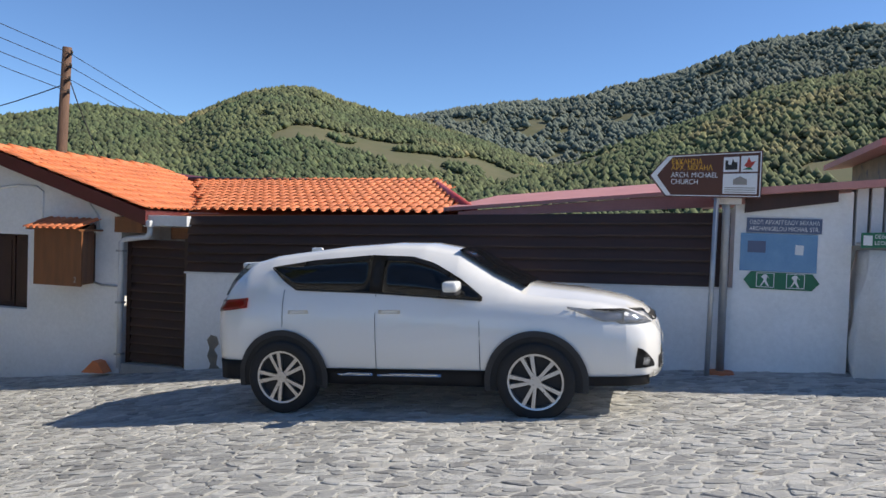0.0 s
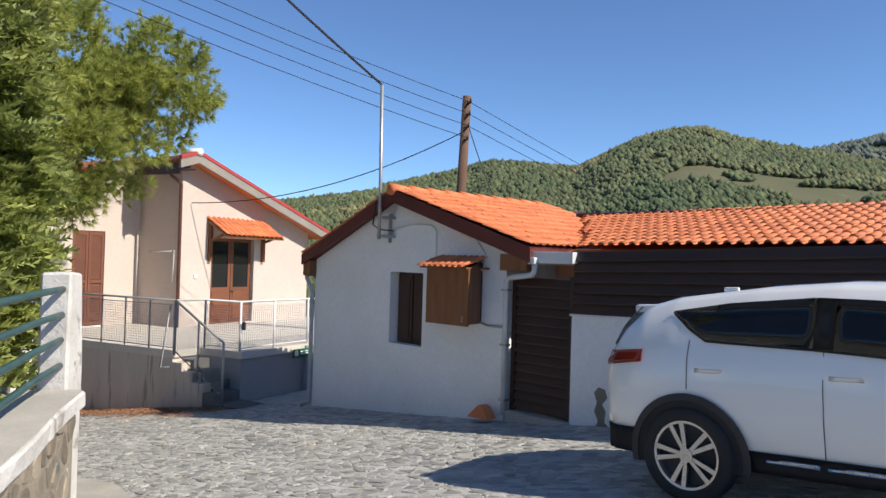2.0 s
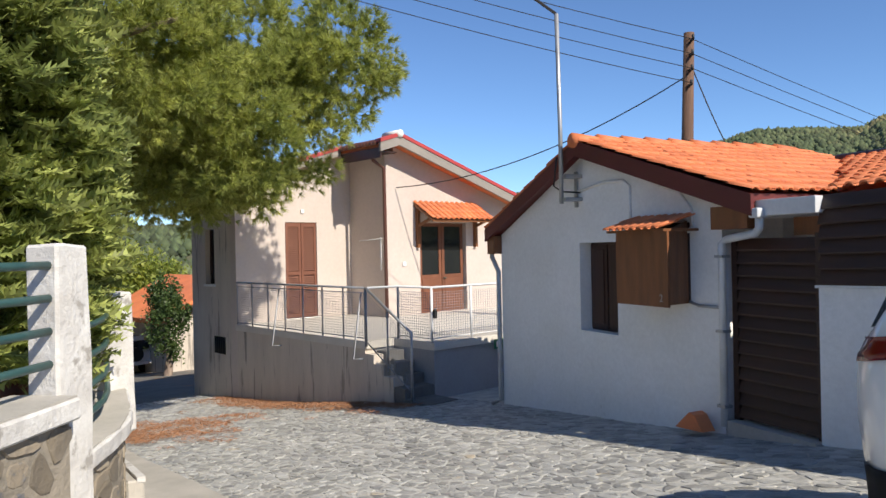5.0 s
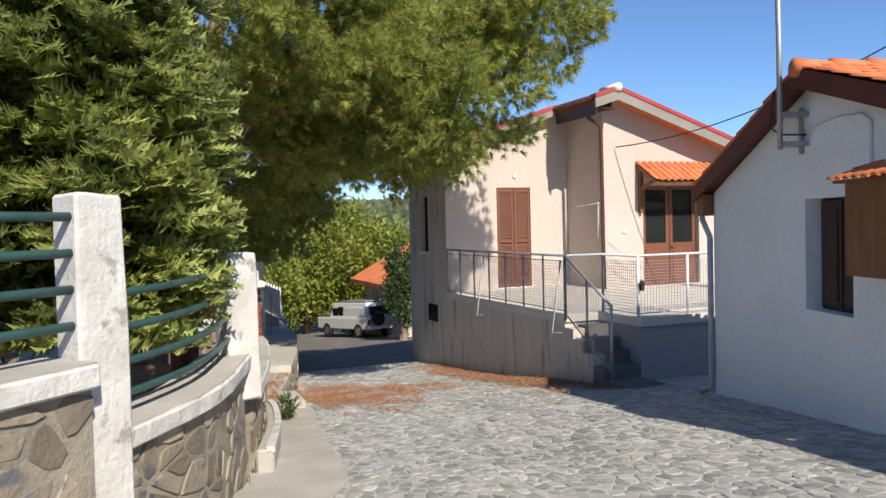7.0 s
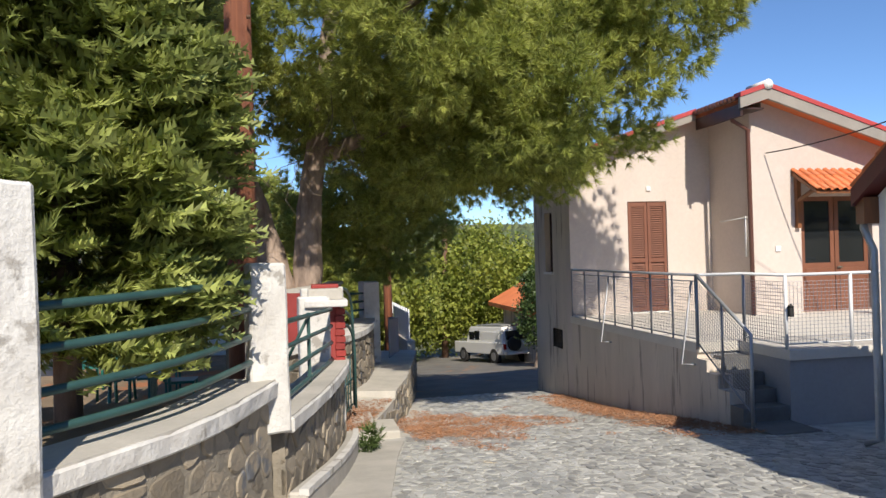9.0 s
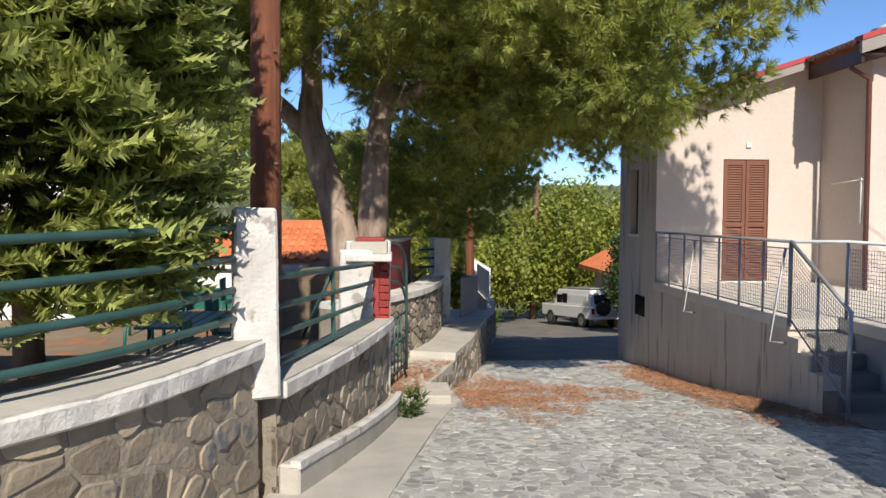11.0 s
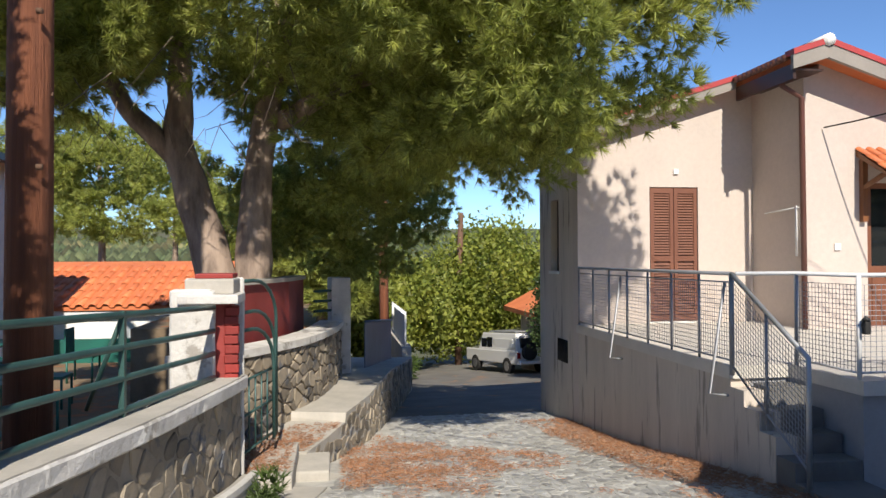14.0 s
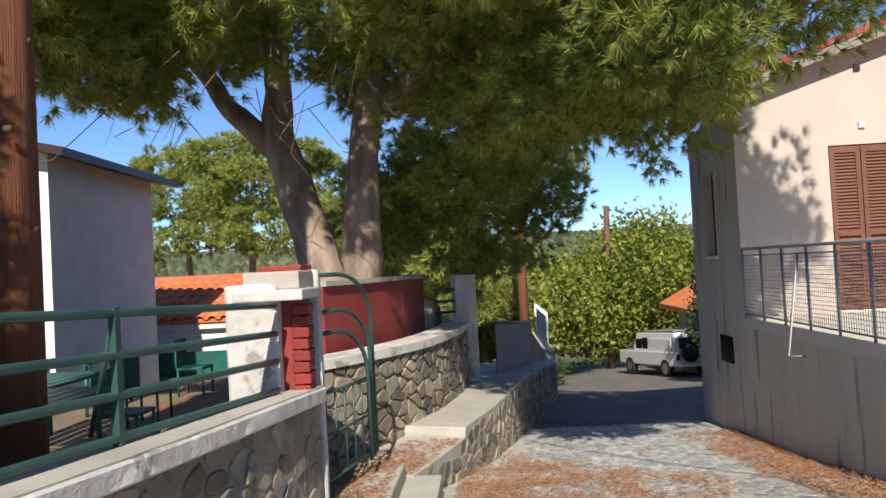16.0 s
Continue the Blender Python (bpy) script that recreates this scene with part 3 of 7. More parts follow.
hprism(bm, ((6.16, 0.945), (13.8, 1.125), (13.8, 2.03), (6.16, 1.77)), 0.022, 0.04)
part("backing", bm, M["dark_wood"], fence)
for u in (6.2, 8.1, 10.0, 11.9, 13.75):
    hbox("post", (u - 0.04, 0.045, 0.9), (u + 0.04, 0.09, fz(u, 1.76, 2.02)), M["brown_board"], fence)
bm = bmesh.new()
hprism(bm, ((6.52, -0.62), (6.75, -0.62), (6.8, -0.5), (6.7, -0.42), (6.72, -0.28), (6.66, -0.2), (6.74, -0.1), (6.7, 0.0), (6.6, 0.02), (6.53, -0.06), (6.58, -0.18), (6.54, -0.3), (6.6, -0.42)), -0.004, 0.0)
part("bare_patch", bm, M["wall_mortar"], fence, "dark patch of fallen plaster")
gate = thing("garden_gate", "closed dark brown gate of horizontal boards", "gate", H(5.1, 0.0, -0.55))
for k in range(14):
    z0 = -0.5 + k * 0.136
    bm = bmesh.new()
    prism(bm, ((0, 0), (0.045, 0), (0.045, 0.02), (0.008, 0.13), (0, 0.13)), HM.to_3x3() @ Vector((0, -1, 0)), (0, 0, 1), HM.to_3x3() @ Vector((1, 0, 0)), H(5.1, 0.09, z0), 1.02)
    part("board", bm, M["brown_board"], gate)
# the gate's gaps get the same added dark sheet in place of shadow
hbox("backing", (5.1, 0.092, -0.5), (6.12, 0.11, 1.4), M["dark_wood"], gate)
for u in (5.06, 6.1):
    hbox("gate_post", (u - 0.035, 0.05, -0.55), (u + 0.035, 0.12, 1.44), M["brown_board"], gate)
hbox("threshold", (5.05, -0.08, -0.9), (6.14, 0.3, -0.53), M["concrete"], gate)
hbox("canopy", (5.5, -0.1, 1.62), (6.2, 0.75, 1.78), M["sheet_white"], gate, "white sheet metal canopy", 0.01)
hbox("canopy_frame", (5.7, 0.2, 1.42), (6.2, 0.25, 1.6), M["brown_wood"], gate)

# ---- shed at the end of the fence ----
shed = thing("roadside_shed", "whitewashed shed with a low sheet roof and a rough plastered buttress", "shed", H(14.5, 0, 0))
bm = bmesh.new()
hprism(bm, ((13.85, -0.6), (15.12, -0.5), (15.12, 2.3), (13.85, 2.12)), 0.0, 0.3)
add_box(bm, (13.85, 0.3, -0.6), (14.1, 4.0, 2.1), HM)
part("wall", bm, M["plaster"], shed)
bm = bmesh.new()
hprism(bm, ((15.12, -0.4), (18.5, -0.4), (18.5, 1.7), (15.2, 1.62), (15.16, 0.8)), -0.28, 0.3)
bmesh.ops.subdivide_edges(bm, edges=bm.edges, cuts=5, use_grid_fill=True)
for v in bm.verts:
    v.co += Vector((0.04, -0.04, 0.02)) * noise.noise(v.co * 2.2) * 1.5
part("buttress", bm, M["rough_white"], shed, "rough whitewashed buttress", True)
for k in range(22):
    hbox("corrugation", (15.15 + k * 0.15, -0.02 - 0.02 * (k % 2), 1.68), (15.27 + k * 0.15, 0.3, 2.42), M["sheet_white"], shed, "", 0.012)
bm = bmesh.new()
hprism(bm, ((13.6, 2.2), (18.5, 2.62), (18.5, 2.7), (13.6, 2.28)), -0.3, 4.0)
part("roof", bm, M["pink_fascia"], shed, "faded red sheet roof")
bm = bmesh.new()
hprism(bm, ((13.95, 2.03), (14.95, 2.18), (14.95, 2.38), (13.95, 2.24)), -0.06, -0.002)
part("eave_beam", bm, M["dark_wood"], shed, "dark timber eave beam")
bm = bmesh.new()
hprism(bm, ((10.2, 1.9), (13.75, 2.12), (13.75, 2.32), (10.2, 1.97)), 0.6, 0.66)
part("fascia", bm, M["pink_fascia"], shed, "faded pink fascia board")
bm = bmesh.new()
prism(bm, ((0, 0), (1, 0), (1, 0.05), (0, 0.05)), H(13.8, 0.55, 2.32) - H(10.0, 0.55, 1.97), (0, 0, 1), H(0, 3.4, 0.35) - H(0, 0, 0), H(10.0, 0.55, 1.97), 1)
part("lean_to_roof", bm, M["pink_fascia"], shed, "corrugated lean-to roof")
sp = thing("downpipe", "grey drainpipe standing before the shed corner", "downpipe", H(13.75, -0.2, 0.1))
tubepart("pipe", [H(13.72, -0.12, 2.15), H(13.74, -0.12, 2.05), H(13.74, -0.12, 0.12)], 0.05, M["galv"], sp)
hbox("hopper", (13.62, -0.2, 2.12), (13.9, -0.02, 2.3), M["white_pipe"], sp, "", 0.01)
hbox("pipe_foot", (13.62, -0.28, -0.05), (13.9, -0.02, 0.13), M["tile"], sp, "terracotta pipe foot", 0.03)

# ---- house with the terrace ----
house = thing("terrace_house", "cream rendered house with brown shutters above a raised terrace", "house", (-18.5, 15, -2.4))
TZ = -0.47
EX, SY, RY, DX = -18.75, 13.38, 16.95, -17.1
SH = (14.82, 15.81, -0.46, 2.15)
DO = (18.15, 19.95, -0.46, 2.1)
RI, SL = 17.05, 0.325


def roof_z(y):
    return 4.36 - SL * abs(y - RI)


for lo, hi in (((EX - 0.3, SY, -3.2), (EX, SH[0], 2.8)), ((EX - 0.3, SH[1], -3.2), (EX, RY, 2.8)), ((EX - 0.3, SH[0], -3.2), (EX, SH[1], SH[2])), ((EX - 0.3, SH[0], SH[3]), (EX, SH[1], 2.8)),
               ((EX - 0.3, RY, -3.2), (DX, RY + 0.3, 4.0)), ((DX - 0.3, RY + 0.3, -3.2), (DX, DO[0], 2.35)), ((DX - 0.3, DO[1], -3.2), (DX, 22.6, 2.35)), ((DX - 0.3, DO[0], DO[3]), (DX, DO[1], 2.35)), ((DX - 0.3, DO[0], -3.2), (DX, DO[1], DO[2]))):
    boxpart("wall_section", lo, hi, M["cream"], house)
for x, pts in ((EX - 0.3, ((SY, 2.8), (RY, 2.8), (RY, roof_z(RY) - 0.1), (SY, roof_z(SY) - 0.1))), (DX - 0.3, ((RY + 0.3, 2.35), (22.6, 2.35), (22.6, roof_z(22.6) - 0.1), (RY + 0.3, roof_z(RY + 0.3) - 0.1)))):
    bm = bmesh.new()
    prism(bm, pts, (0, 1, 0), (0, 0, 1), (1, 0, 0), (x, 0, 0), 0.3)
    part("gable_section", bm, M["cream"], house)
for lo, hi in (((-21.4, SY, -3.4), (-20.53, SY + 0.3, 2.85)), ((-19.97, SY, -3.4), (EX - 0.3, SY + 0.3, 2.85)), ((-20.53, SY, -3.4), (-19.97, SY + 0.3, 0.52)), ((-20.53, SY, 2.0), (-19.97, SY + 0.3, 2.85)), ((-21.4, SY + 0.3, -3.4), (-21.1, 22.6, 2.85))):
    boxpart("side_wall", lo, hi, M["beige"], house, "grey-beige shaded side wall")
# roof: both slopes, projecting over the door wall
def slab(bm, x0, x1, y0, z0, y1, z1, t):
    prism(bm, ((y0, z0), (y1, z1), (y1, z1 - t), (y0, z0 - t)), (0, 1, 0), (0, 0, 1), (1, 0, 0), (x0, 0, 0), x1 - x0)


bm = bmesh.new()
slab(bm, -21.6, -18.5, 13.1, roof_z(13.1), 16.5, roof_z(16.5), 0.12)
slab(bm, -21.6, -16.62, 16.5, roof_z(16.5), RI, roof_z(RI), 0.12)
slab(bm, -21.6, -16.62, RI, roof_z(RI), 23.2, roof_z(23.2), 0.12)
part("roof", bm, M["tile"], house)
bm = bmesh.new()
slab(bm, -18.5, -18.42, 13.1, roof_z(13.1) + 0.05, 16.45, roof_z(16.45) + 0.05, 0.2)
part("fascia", bm, M["grey_wood"], house, "grey fascia board")
bm = bmesh.new()
slab(bm, -16.62, -16.54, 16.4, roof_z(16.4) + 0.04, RI, roof_z(RI) + 0.04, 0.26)
slab(bm, -16.62, -16.54, RI, roof_z(RI) + 0.04, 23.2, roof_z(23.2) + 0.04, 0.26)
part("fascia", bm, M["grey_wood"], house, "grey fascia board")
for x, y0, y1 in ((-18.46, 13.1, 16.45), (-16.58, 16.4, RI), (-16.58, RI, 23.2)):
    bm = bmesh.new()
    slab(bm, x - 0.2, x + 0.06, y0, roof_z(y0) + 0.12, y1, roof_z(y1) + 0.12, 0.1)
    part("verge_trim", bm, M["brightred"], house, "red verge trim")
for k in range(12):
    xa = -18.5 + k * 0.155
    bm = bmesh.new()
    tube(bm, [(xa, 16.36, roof_z(16.36) + 0.02), (xa, 16.62, roof_z(16.62) + 0.04)], 0.06, 6)
    part("eave_tile", bm, M["brown_metal"], house, "dark brown eave tile", True)
boxpart("eave_board", (-18.42, 16.44, 3.78), (-16.62, 16.5, 4.04), M["dark_wood"], house, "dark brown eave board")
boxpart("soffit", (-18.42, 16.5, 3.93), (-16.62, 17.0, 3.96), M["dark_wood"], house)
tubepart("ridge_cap", [(-17.2, RI, 4.44), (-16.5, RI, 4.44)], 0.11, M["rough_white"], house, "pale ridge end cap")
tubepart("downpipe", [(-17.02, 16.5, 3.85), (-17.02, 16.5, 3.75), (-17.02, 16.86, 3.55), (-17.02, 16.88, TZ)], 0.05, M["brown_metal"], house, "brown downpipe")
# shuttered balcony door
sd = new("balcony_door")
sd.matrix_basis = Matrix.Translation((EX, 15.3, SH[2]))
sd.parent, sd.matrix_parent_inverse = house, house.matrix_basis.inverted()
boxpart("door_frame", (EX - 0.12, SH[0], SH[2]), (EX - 0.06, SH[1], SH[3]), M["shutter"], sd)
for k in range(2):
    ya = SH[0] + 0.02 + k * 0.485
    yb = ya + 0.47
    bm = bmesh.new()
    for lo, hi in (((ya, SH[2] + 0.03), (ya + 0.07, SH[3] - 0.02)), ((yb - 0.07, SH[2] + 0.03), (yb, SH[3] - 0.02)), ((ya + 0.07, SH[2] + 0.03), (yb - 0.07, SH[2] + 0.14)), ((ya + 0.07, SH[3] - 0.12), (yb - 0.07, SH[3] - 0.02)), ((ya + 0.07, 0.72), (yb - 0.07, 0.82))):
        add_box(bm, (EX - 0.06, lo[0], lo[1]), (EX - 0.015, hi[0], hi[1]))
    leaf_ob = part("shutter_leaf", bm, M["shutter"], sd)
    z = SH[2] + 0.16
    while z < SH[3] - 0.14:
        if not 0.68 < z < 0.82:
            bm = bmesh.new()
            prism(bm, ((0, 0), (0.03, 0.0), (0.0, 0.045), (-0.008, 0.04)), (1, 0, 0), (0, 0, 1), (0, 1, 0), (EX - 0.05, ya + 0.07, z), 0.33)
            part("louvre", bm, M["shutter"], leaf_ob)
        z += 0.052
boxpart("door_sill", (EX, SH[0] - 0.03, TZ), (EX + 0.05, SH[1] + 0.03, TZ + 0.03), M["rough_white"], house)
# entrance door with glazed upper half
ed = new("entrance_door")
ed.matrix_basis = Matrix.Translation((DX, 19.05, TZ))
ed.parent, ed.matrix_parent_inverse = house, house.matrix_basis.inverted()
for k in range(2):
    ya = DO[0] + 0.05 + k * 0.86
    bm = bmesh.new()
    add_box(bm, (DX - 0.16, ya, TZ + 0.01), (DX - 0.1, ya + 0.84, 0.62))
    for lo, hi in (((ya, 0.62), (ya + 0.1, DO[3])), ((ya + 0.74, 0.62), (ya + 0.84, DO[3])), ((ya + 0.1, DO[3] - 0.1), (ya + 0.74, DO[3]))):
        add_box(bm, (DX - 0.16, lo[0], lo[1]), (DX - 0.1, hi[0], hi[1]))
    lf = part("door_leaf", bm, M["door_wood"], ed, "orange-brown wooden door leaf")
    boxpart("pane", (DX - 0.14, ya + 0.1, 0.62), (DX - 0.12, ya + 0.74, DO[3] - 0.1), M["glass_dark"], lf)
    boxpart("panel", (DX - 0.1, ya + 0.1, TZ + 0.12), (DX - 0.085, ya + 0.74, 0.5), M["door_wood"], lf, "", 0.01)
boxpart("door_handle", (DX - 0.1, 19.08, 0.5), (DX - 0.05, 19.2, 0.53), M["chrome"], ed, "chrome handle")
boxpart("door_frame", (DX - 0.2, DO[0], TZ), (DX - 0.17, DO[1], DO[3]), M["dark_wood"], ed)
# tiled canopy over the entrance
can = thing("door_canopy", "small terracotta tiled canopy on wooden brackets over the entrance door", "canopy", (DX, 19.1, 2.2))
bm = bmesh.new()
prism(bm, ((-17.1, 2.66), (-16.3, 2.16), (-16.3, 2.1), (-17.1, 2.56)), (1, 0, 0), (0, 0, 1), (0, 1, 0), (0, 17.95, 0), 2.45)
part("canopy_deck", bm, M["brown_wood"], can)
tiled_roof(can, slope_matrix((-16.25, 17.92, 2.16), (-16.25, 20.42, 2.16), (-17.1, 17.92, 2.68)), 2.5, 0.98, 0.2, 0.32)
for y in (18.05, 20.3):
    tubepart("bracket", [(-17.08, y, 1.5), (-17.05, y, 2.0), (-16.5, y, 2.2)], 0.05, M["brown_wood"], can)
    boxpart("bracket_post", (-17.098, y - 0.05, 1.4), (-17.0, y + 0.05, 2.5), M["brown_wood"], can)
# wall fittings
for nm, lo, hi, mt, lb, ct in (("wall_lamp", (EX, 15.3, 2.4), (EX + 0.04, 15.4, 2.5), "sign_white", "small white wall sensor box", "wall box"),
                               ("wall_vent", (EX, 15.28, 3.3), (EX + 0.03, 15.38, 3.4), "dark_wood", "small dark square wall vent", "vent"),
                               ("switch_box", (DX, 17.5, 0.9), (DX + 0.03, 17.62, 1.02), "sign_white", "white switch box beside the entrance", "switch")):
    bm = bmesh.new()
    add_box(bm, lo, hi)
    bevel(bm, 0.006)
    tagged(link(nm, bm, M[mt]), lb, ct)
# narrow side window and barred vent
sw = new("window_2")
sw.matrix_basis = Matrix.Translation((-20.25, SY, 0.52))
sw.parent, sw.matrix_parent_inverse = house, house.matrix_basis.inverted()
boxpart("pane", (-20.53, SY + 0.18, 0.52), (-19.97, SY + 0.2, 2.0), M["glass_dark"], sw)
boxpart("window_frame", (-20.53, SY + 0.14, 0.52), (-20.47, SY + 0.22, 2.0), M["dark_wood"], sw)
boxpart("window_frame", (-20.03, SY + 0.14, 0.52), (-19.97, SY + 0.22, 2.0), M["dark_wood"], sw)
boxpart("window_sill", (-20.58, SY - 0.04, 0.46), (-19.92, SY + 0.02, 0.52), M["rough_white"], sw)
bv = new("basement_vent")
bv.matrix_basis = Matrix.Translation((-19.7, SY, -1.3))
bv.parent, bv.matrix_parent_inverse = house, house.matrix_basis.inverted()
boxpart("vent_back", (-20.05, SY - 0.006, -1.3), (-19.4, SY - 0.002, -0.85), M["glass_dark"], bv)
for k in range(6):
    tubepart("bar", [(-20.0 + k * 0.11, SY - 0.02, -1.3), (-20.0 + k * 0.11, SY - 0.02, -0.85)], 0.012, M["cable"], bv)

# terrace
ter = thing("terrace", "raised terrace with a stained render wall, tiled floor and stairs", "terrace", (-16, 13.4, -2), kind="structure")
bm = bmesh.new()
prism(bm, ((-18.75, -3.2), (-12.35, -2.2), (-12.35, -1.1), (-12.65, -1.1), (-12.65, -0.9), (-12.97, -0.9), (-12.97, -0.72), (-13.25, -0.72), (-13.25, -0.62), (-18.75, -0.62)), (1, 0, 0), (0, 0, 1), (0, 1, 0), (0, SY + 0.003, 0), 0.25)
part("retaining_wall", bm, M["beige"], ter, "beige wall with dark run-off stains")
bm = bmesh.new()
add_box(bm, (-18.75, SY + 0.25, -3.0), (-13.25, RY, -0.62))
add_box(bm, (-17.1, RY, -3.0), (-13.25, 23.0, -0.62))
add_box(bm, (-13.25, SY + 0.75, -3.0), (-12.0, 23.0, -0.62))
part("terrace_body", bm, M["grey_wall"], ter)
bm = bmesh.new()
add_box(bm, (-18.75, SY - 0.04, -0.62), (-13.2, RY, TZ))
add_box(bm, (-17.1, RY, -0.62), (-13.2, 23.0, TZ))
add_box(bm, (-13.2, SY + 0.72, -0.62), (-11.95, 23.0, TZ))
part("terrace_floor", bm, M["terrazzo"], ter, "pale terrace tiles")
for k in range(5):
    z1 = TZ - 0.2 * (k + 1) + 0.0
    x0 = -13.2 + 0.30 * k
    boxpart("step", (x0, SY + (0.26 if k < 3 else -0.02), z1 - 0.5), (x0 + 0.32 if k < 4 else x0 + 0.7, SY + 0.72, z1), M["slate"], ter, "dark stone step", 0.01)
boxpart("rear_wing", (-12.35, 16.2, -3.0), (-11.9, 23, -0.5), M["grey_wall"], ter)
# terrace railing
rail = thing("terrace_railing", "grey steel railing with wire mesh panels along the terrace", "railing", (-16, SY, TZ))
TR = 0.6
tubepart("top_rail", [(-18.7, SY, TR), (-13.2, SY, TR)], 0.024, M["rail_grey"], rail)
tubepart("bottom_rail", [(-18.7, SY, TZ + 0.06), (-13.2, SY, TZ + 0.06)], 0.012, M["rail_grey"], rail)
for k in range(8):
    x = -18.7 + 5.5 * k / 7
    tubepart("post", [(x, SY, TZ - 0.1), (x, SY, TR)], 0.018 if k < 7 else 0.03, M["rail_grey"], rail)
for x in (-16.6, -13.35):
    tubepart("brace", [(x, SY, TR - 0.1), (x - 0.05, SY - 0.18, TZ - 0.35), (x + 0.1, SY - 0.02, TZ - 0.35)], 0.018, M["rail_grey"], rail)


def mesh_panel(parent, p0, p1, p2, nu, nv, r=0.004):
    """Crossing wires between p0-p1 (along) and p0-p2 (up)."""
    p0, p1, p2 = Vector(p0), Vector(p1), Vector(p2)
    bm = bmesh.new()
    for i in range(nu + 1):
        a = p0 + (p1 - p0) * i / nu
        tube(bm, [a, a + p2 - p0], r, 3, False)
    for j in range(nv + 1):
        a = p0 + (p2 - p0) * j / nv
        tube(bm, [a, a + p1 - p0], r, 3, False)
    return part("wire_mesh", bm, M["rail_grey"], parent)


for k in range(7):
    x = -18.7 + 5.5 * k / 7
    mesh_panel(rail, (x, SY, TZ + 0.06), (x + 5.5 / 7, SY, TZ + 0.06), (x, SY, TR - 0.1), 14, 17)
tubepart("mid_rail", [(-18.7, SY, TR - 0.1), (-13.2, SY, TR - 0.1)], 0.01, M["rail_grey"], rail)
tubepart("handrail", [(-13.2, SY, TR), (-11.78, SY, -0.2), (-11.78, SY, -1.5)], 0.028, M["galv"], rail, "pale handrail down the stairs")
tubepart("hand_bottom", [(-13.2, SY, TZ), (-11.8, SY, -1.3)], 0.012, M["rail_grey"], rail)
tubepart("stair_post", [(-12.5, SY, 0.2), (-12.5, SY, -1.0)], 0.018, M["rail_grey"], rail)
mesh_panel(rail, (-13.2, SY, TZ + 0.03), (-12.5, SY, -0.88), (-13.2, SY, TR - 0.08), 14, 17)
mesh_panel(rail, (-12.5, SY, -0.88), (-11.8, SY, -1.25), (-12.5, SY, 0.12), 14, 17)
rail2 = thing("terrace_railing", "white steel railing with mesh panels on the inner terrace edge", "railing", (-12.1, 14.1, TZ))
RY2 = SY + 0.75
tubepart("top_rail", [(-13.2, SY + 0.05, TR), (-13.1, RY2, TR), (-12.05, RY2, TR), (-12.05, 22.5, TR)], 0.024, M["rail_white"], rail2)
tubepart("bottom_rail", [(-13.1, RY2, TZ + 0.07), (-12.05, RY2, TZ + 0.07), (-12.05, 22.5, TZ + 0.07)], 0.012, M["rail_white"], rail2)
for x, y in ((-13.1, RY2), (-12.05, RY2), (-12.05, 15.2), (-12.05, 16.4), (-12.05, 17.6), (-12.05, 18.8), (-12.05, 20.0)):
    tubepart("post", [(x, y, TZ - 0.05), (x, y, TR)], 0.025, M["rail_grey"] if y < 14.2 and x < -13 else M["rail_white"], rail2)
mesh_panel(rail2, (-13.1, RY2, TZ + 0.07), (-12.05, RY2, TZ + 0.07), (-13.1, RY2, TR - 0.1), 18, 17)
for k in range(5):
    ya = RY2 + 1.17 * k
    mesh_panel(rail2, (-12.05, ya, TZ + 0.07), (-12.05, ya + 1.17, TZ + 0.07), (-12.05, ya, TR - 0.1), 18, 17)


# ---- garden wall with pillars ----
def along(poly, step):
    """Points at even steps along a polyline, each with its direction."""
    out, left = [], 0.0
    for a, b in zip(poly, poly[1:]):
        a, b = Vector(a), Vector(b)
        d = (b - a).length
        t = left
        while t < d:
            out.append((a + (b - a) * t / d, (b - a).normalized()))
            t += step
        left = t - d
    out.append((Vector(poly[-1]), (Vector(poly[-1]) - Vector(poly[-2])).normalized()))
    return out


def smooth_line(pts, n=8):
    """A Catmull-Rom curve through plan points."""
    p = [Vector(q) for q in pts]
    p = [p[0] * 2 - p[1]] + p + [p[-1] * 2 - p[-2]]
    out = []
    for i in range(1, len(p) - 2):
        for k in range(n):
            t = k / n
            out.append(0.5 * ((2 * p[i]) + (p[i + 1] - p[i - 1]) * t + (2 * p[i - 1] - 5 * p[i] + 4 * p[i + 1] - p[i + 2]) * t * t + (3 * p[i] - p[i - 1] - 3 * p[i + 1] + p[i + 2]) * t ** 3))
    out.append(p[-2])
    return out


def ribbon(bm, line, top, bottom, front, back):
    """A wall along a plan line (street on its left hand when front > 0): top and bottom are heights by distance share."""
    n = len(line)
    rings = []
    for i, p in enumerate(line):
        d = (line[min(i + 1, n - 1)] - line[max(i - 1, 0)]).normalized()
        nrm = Vector((d.y, -d.x, 0))
        t = i / (n - 1)
        f, b = p + nrm * front, p + nrm * back
        rings.append([bm.verts.new((q.x, q.y, z)) for q, z in ((f, bottom(t, p)), (f, top(t, p)), (b, top(t, p)), (b, bottom(t, p)))])
    for q, w in zip(rings, rings[1:]):
        for k in range(4):
            bm.faces.new((q[k], q[(k + 1) % 4], w[(k + 1) % 4], w[k]))
    bm.faces.new(rings[0])
    bm.faces.new(rings[-1][::-1])


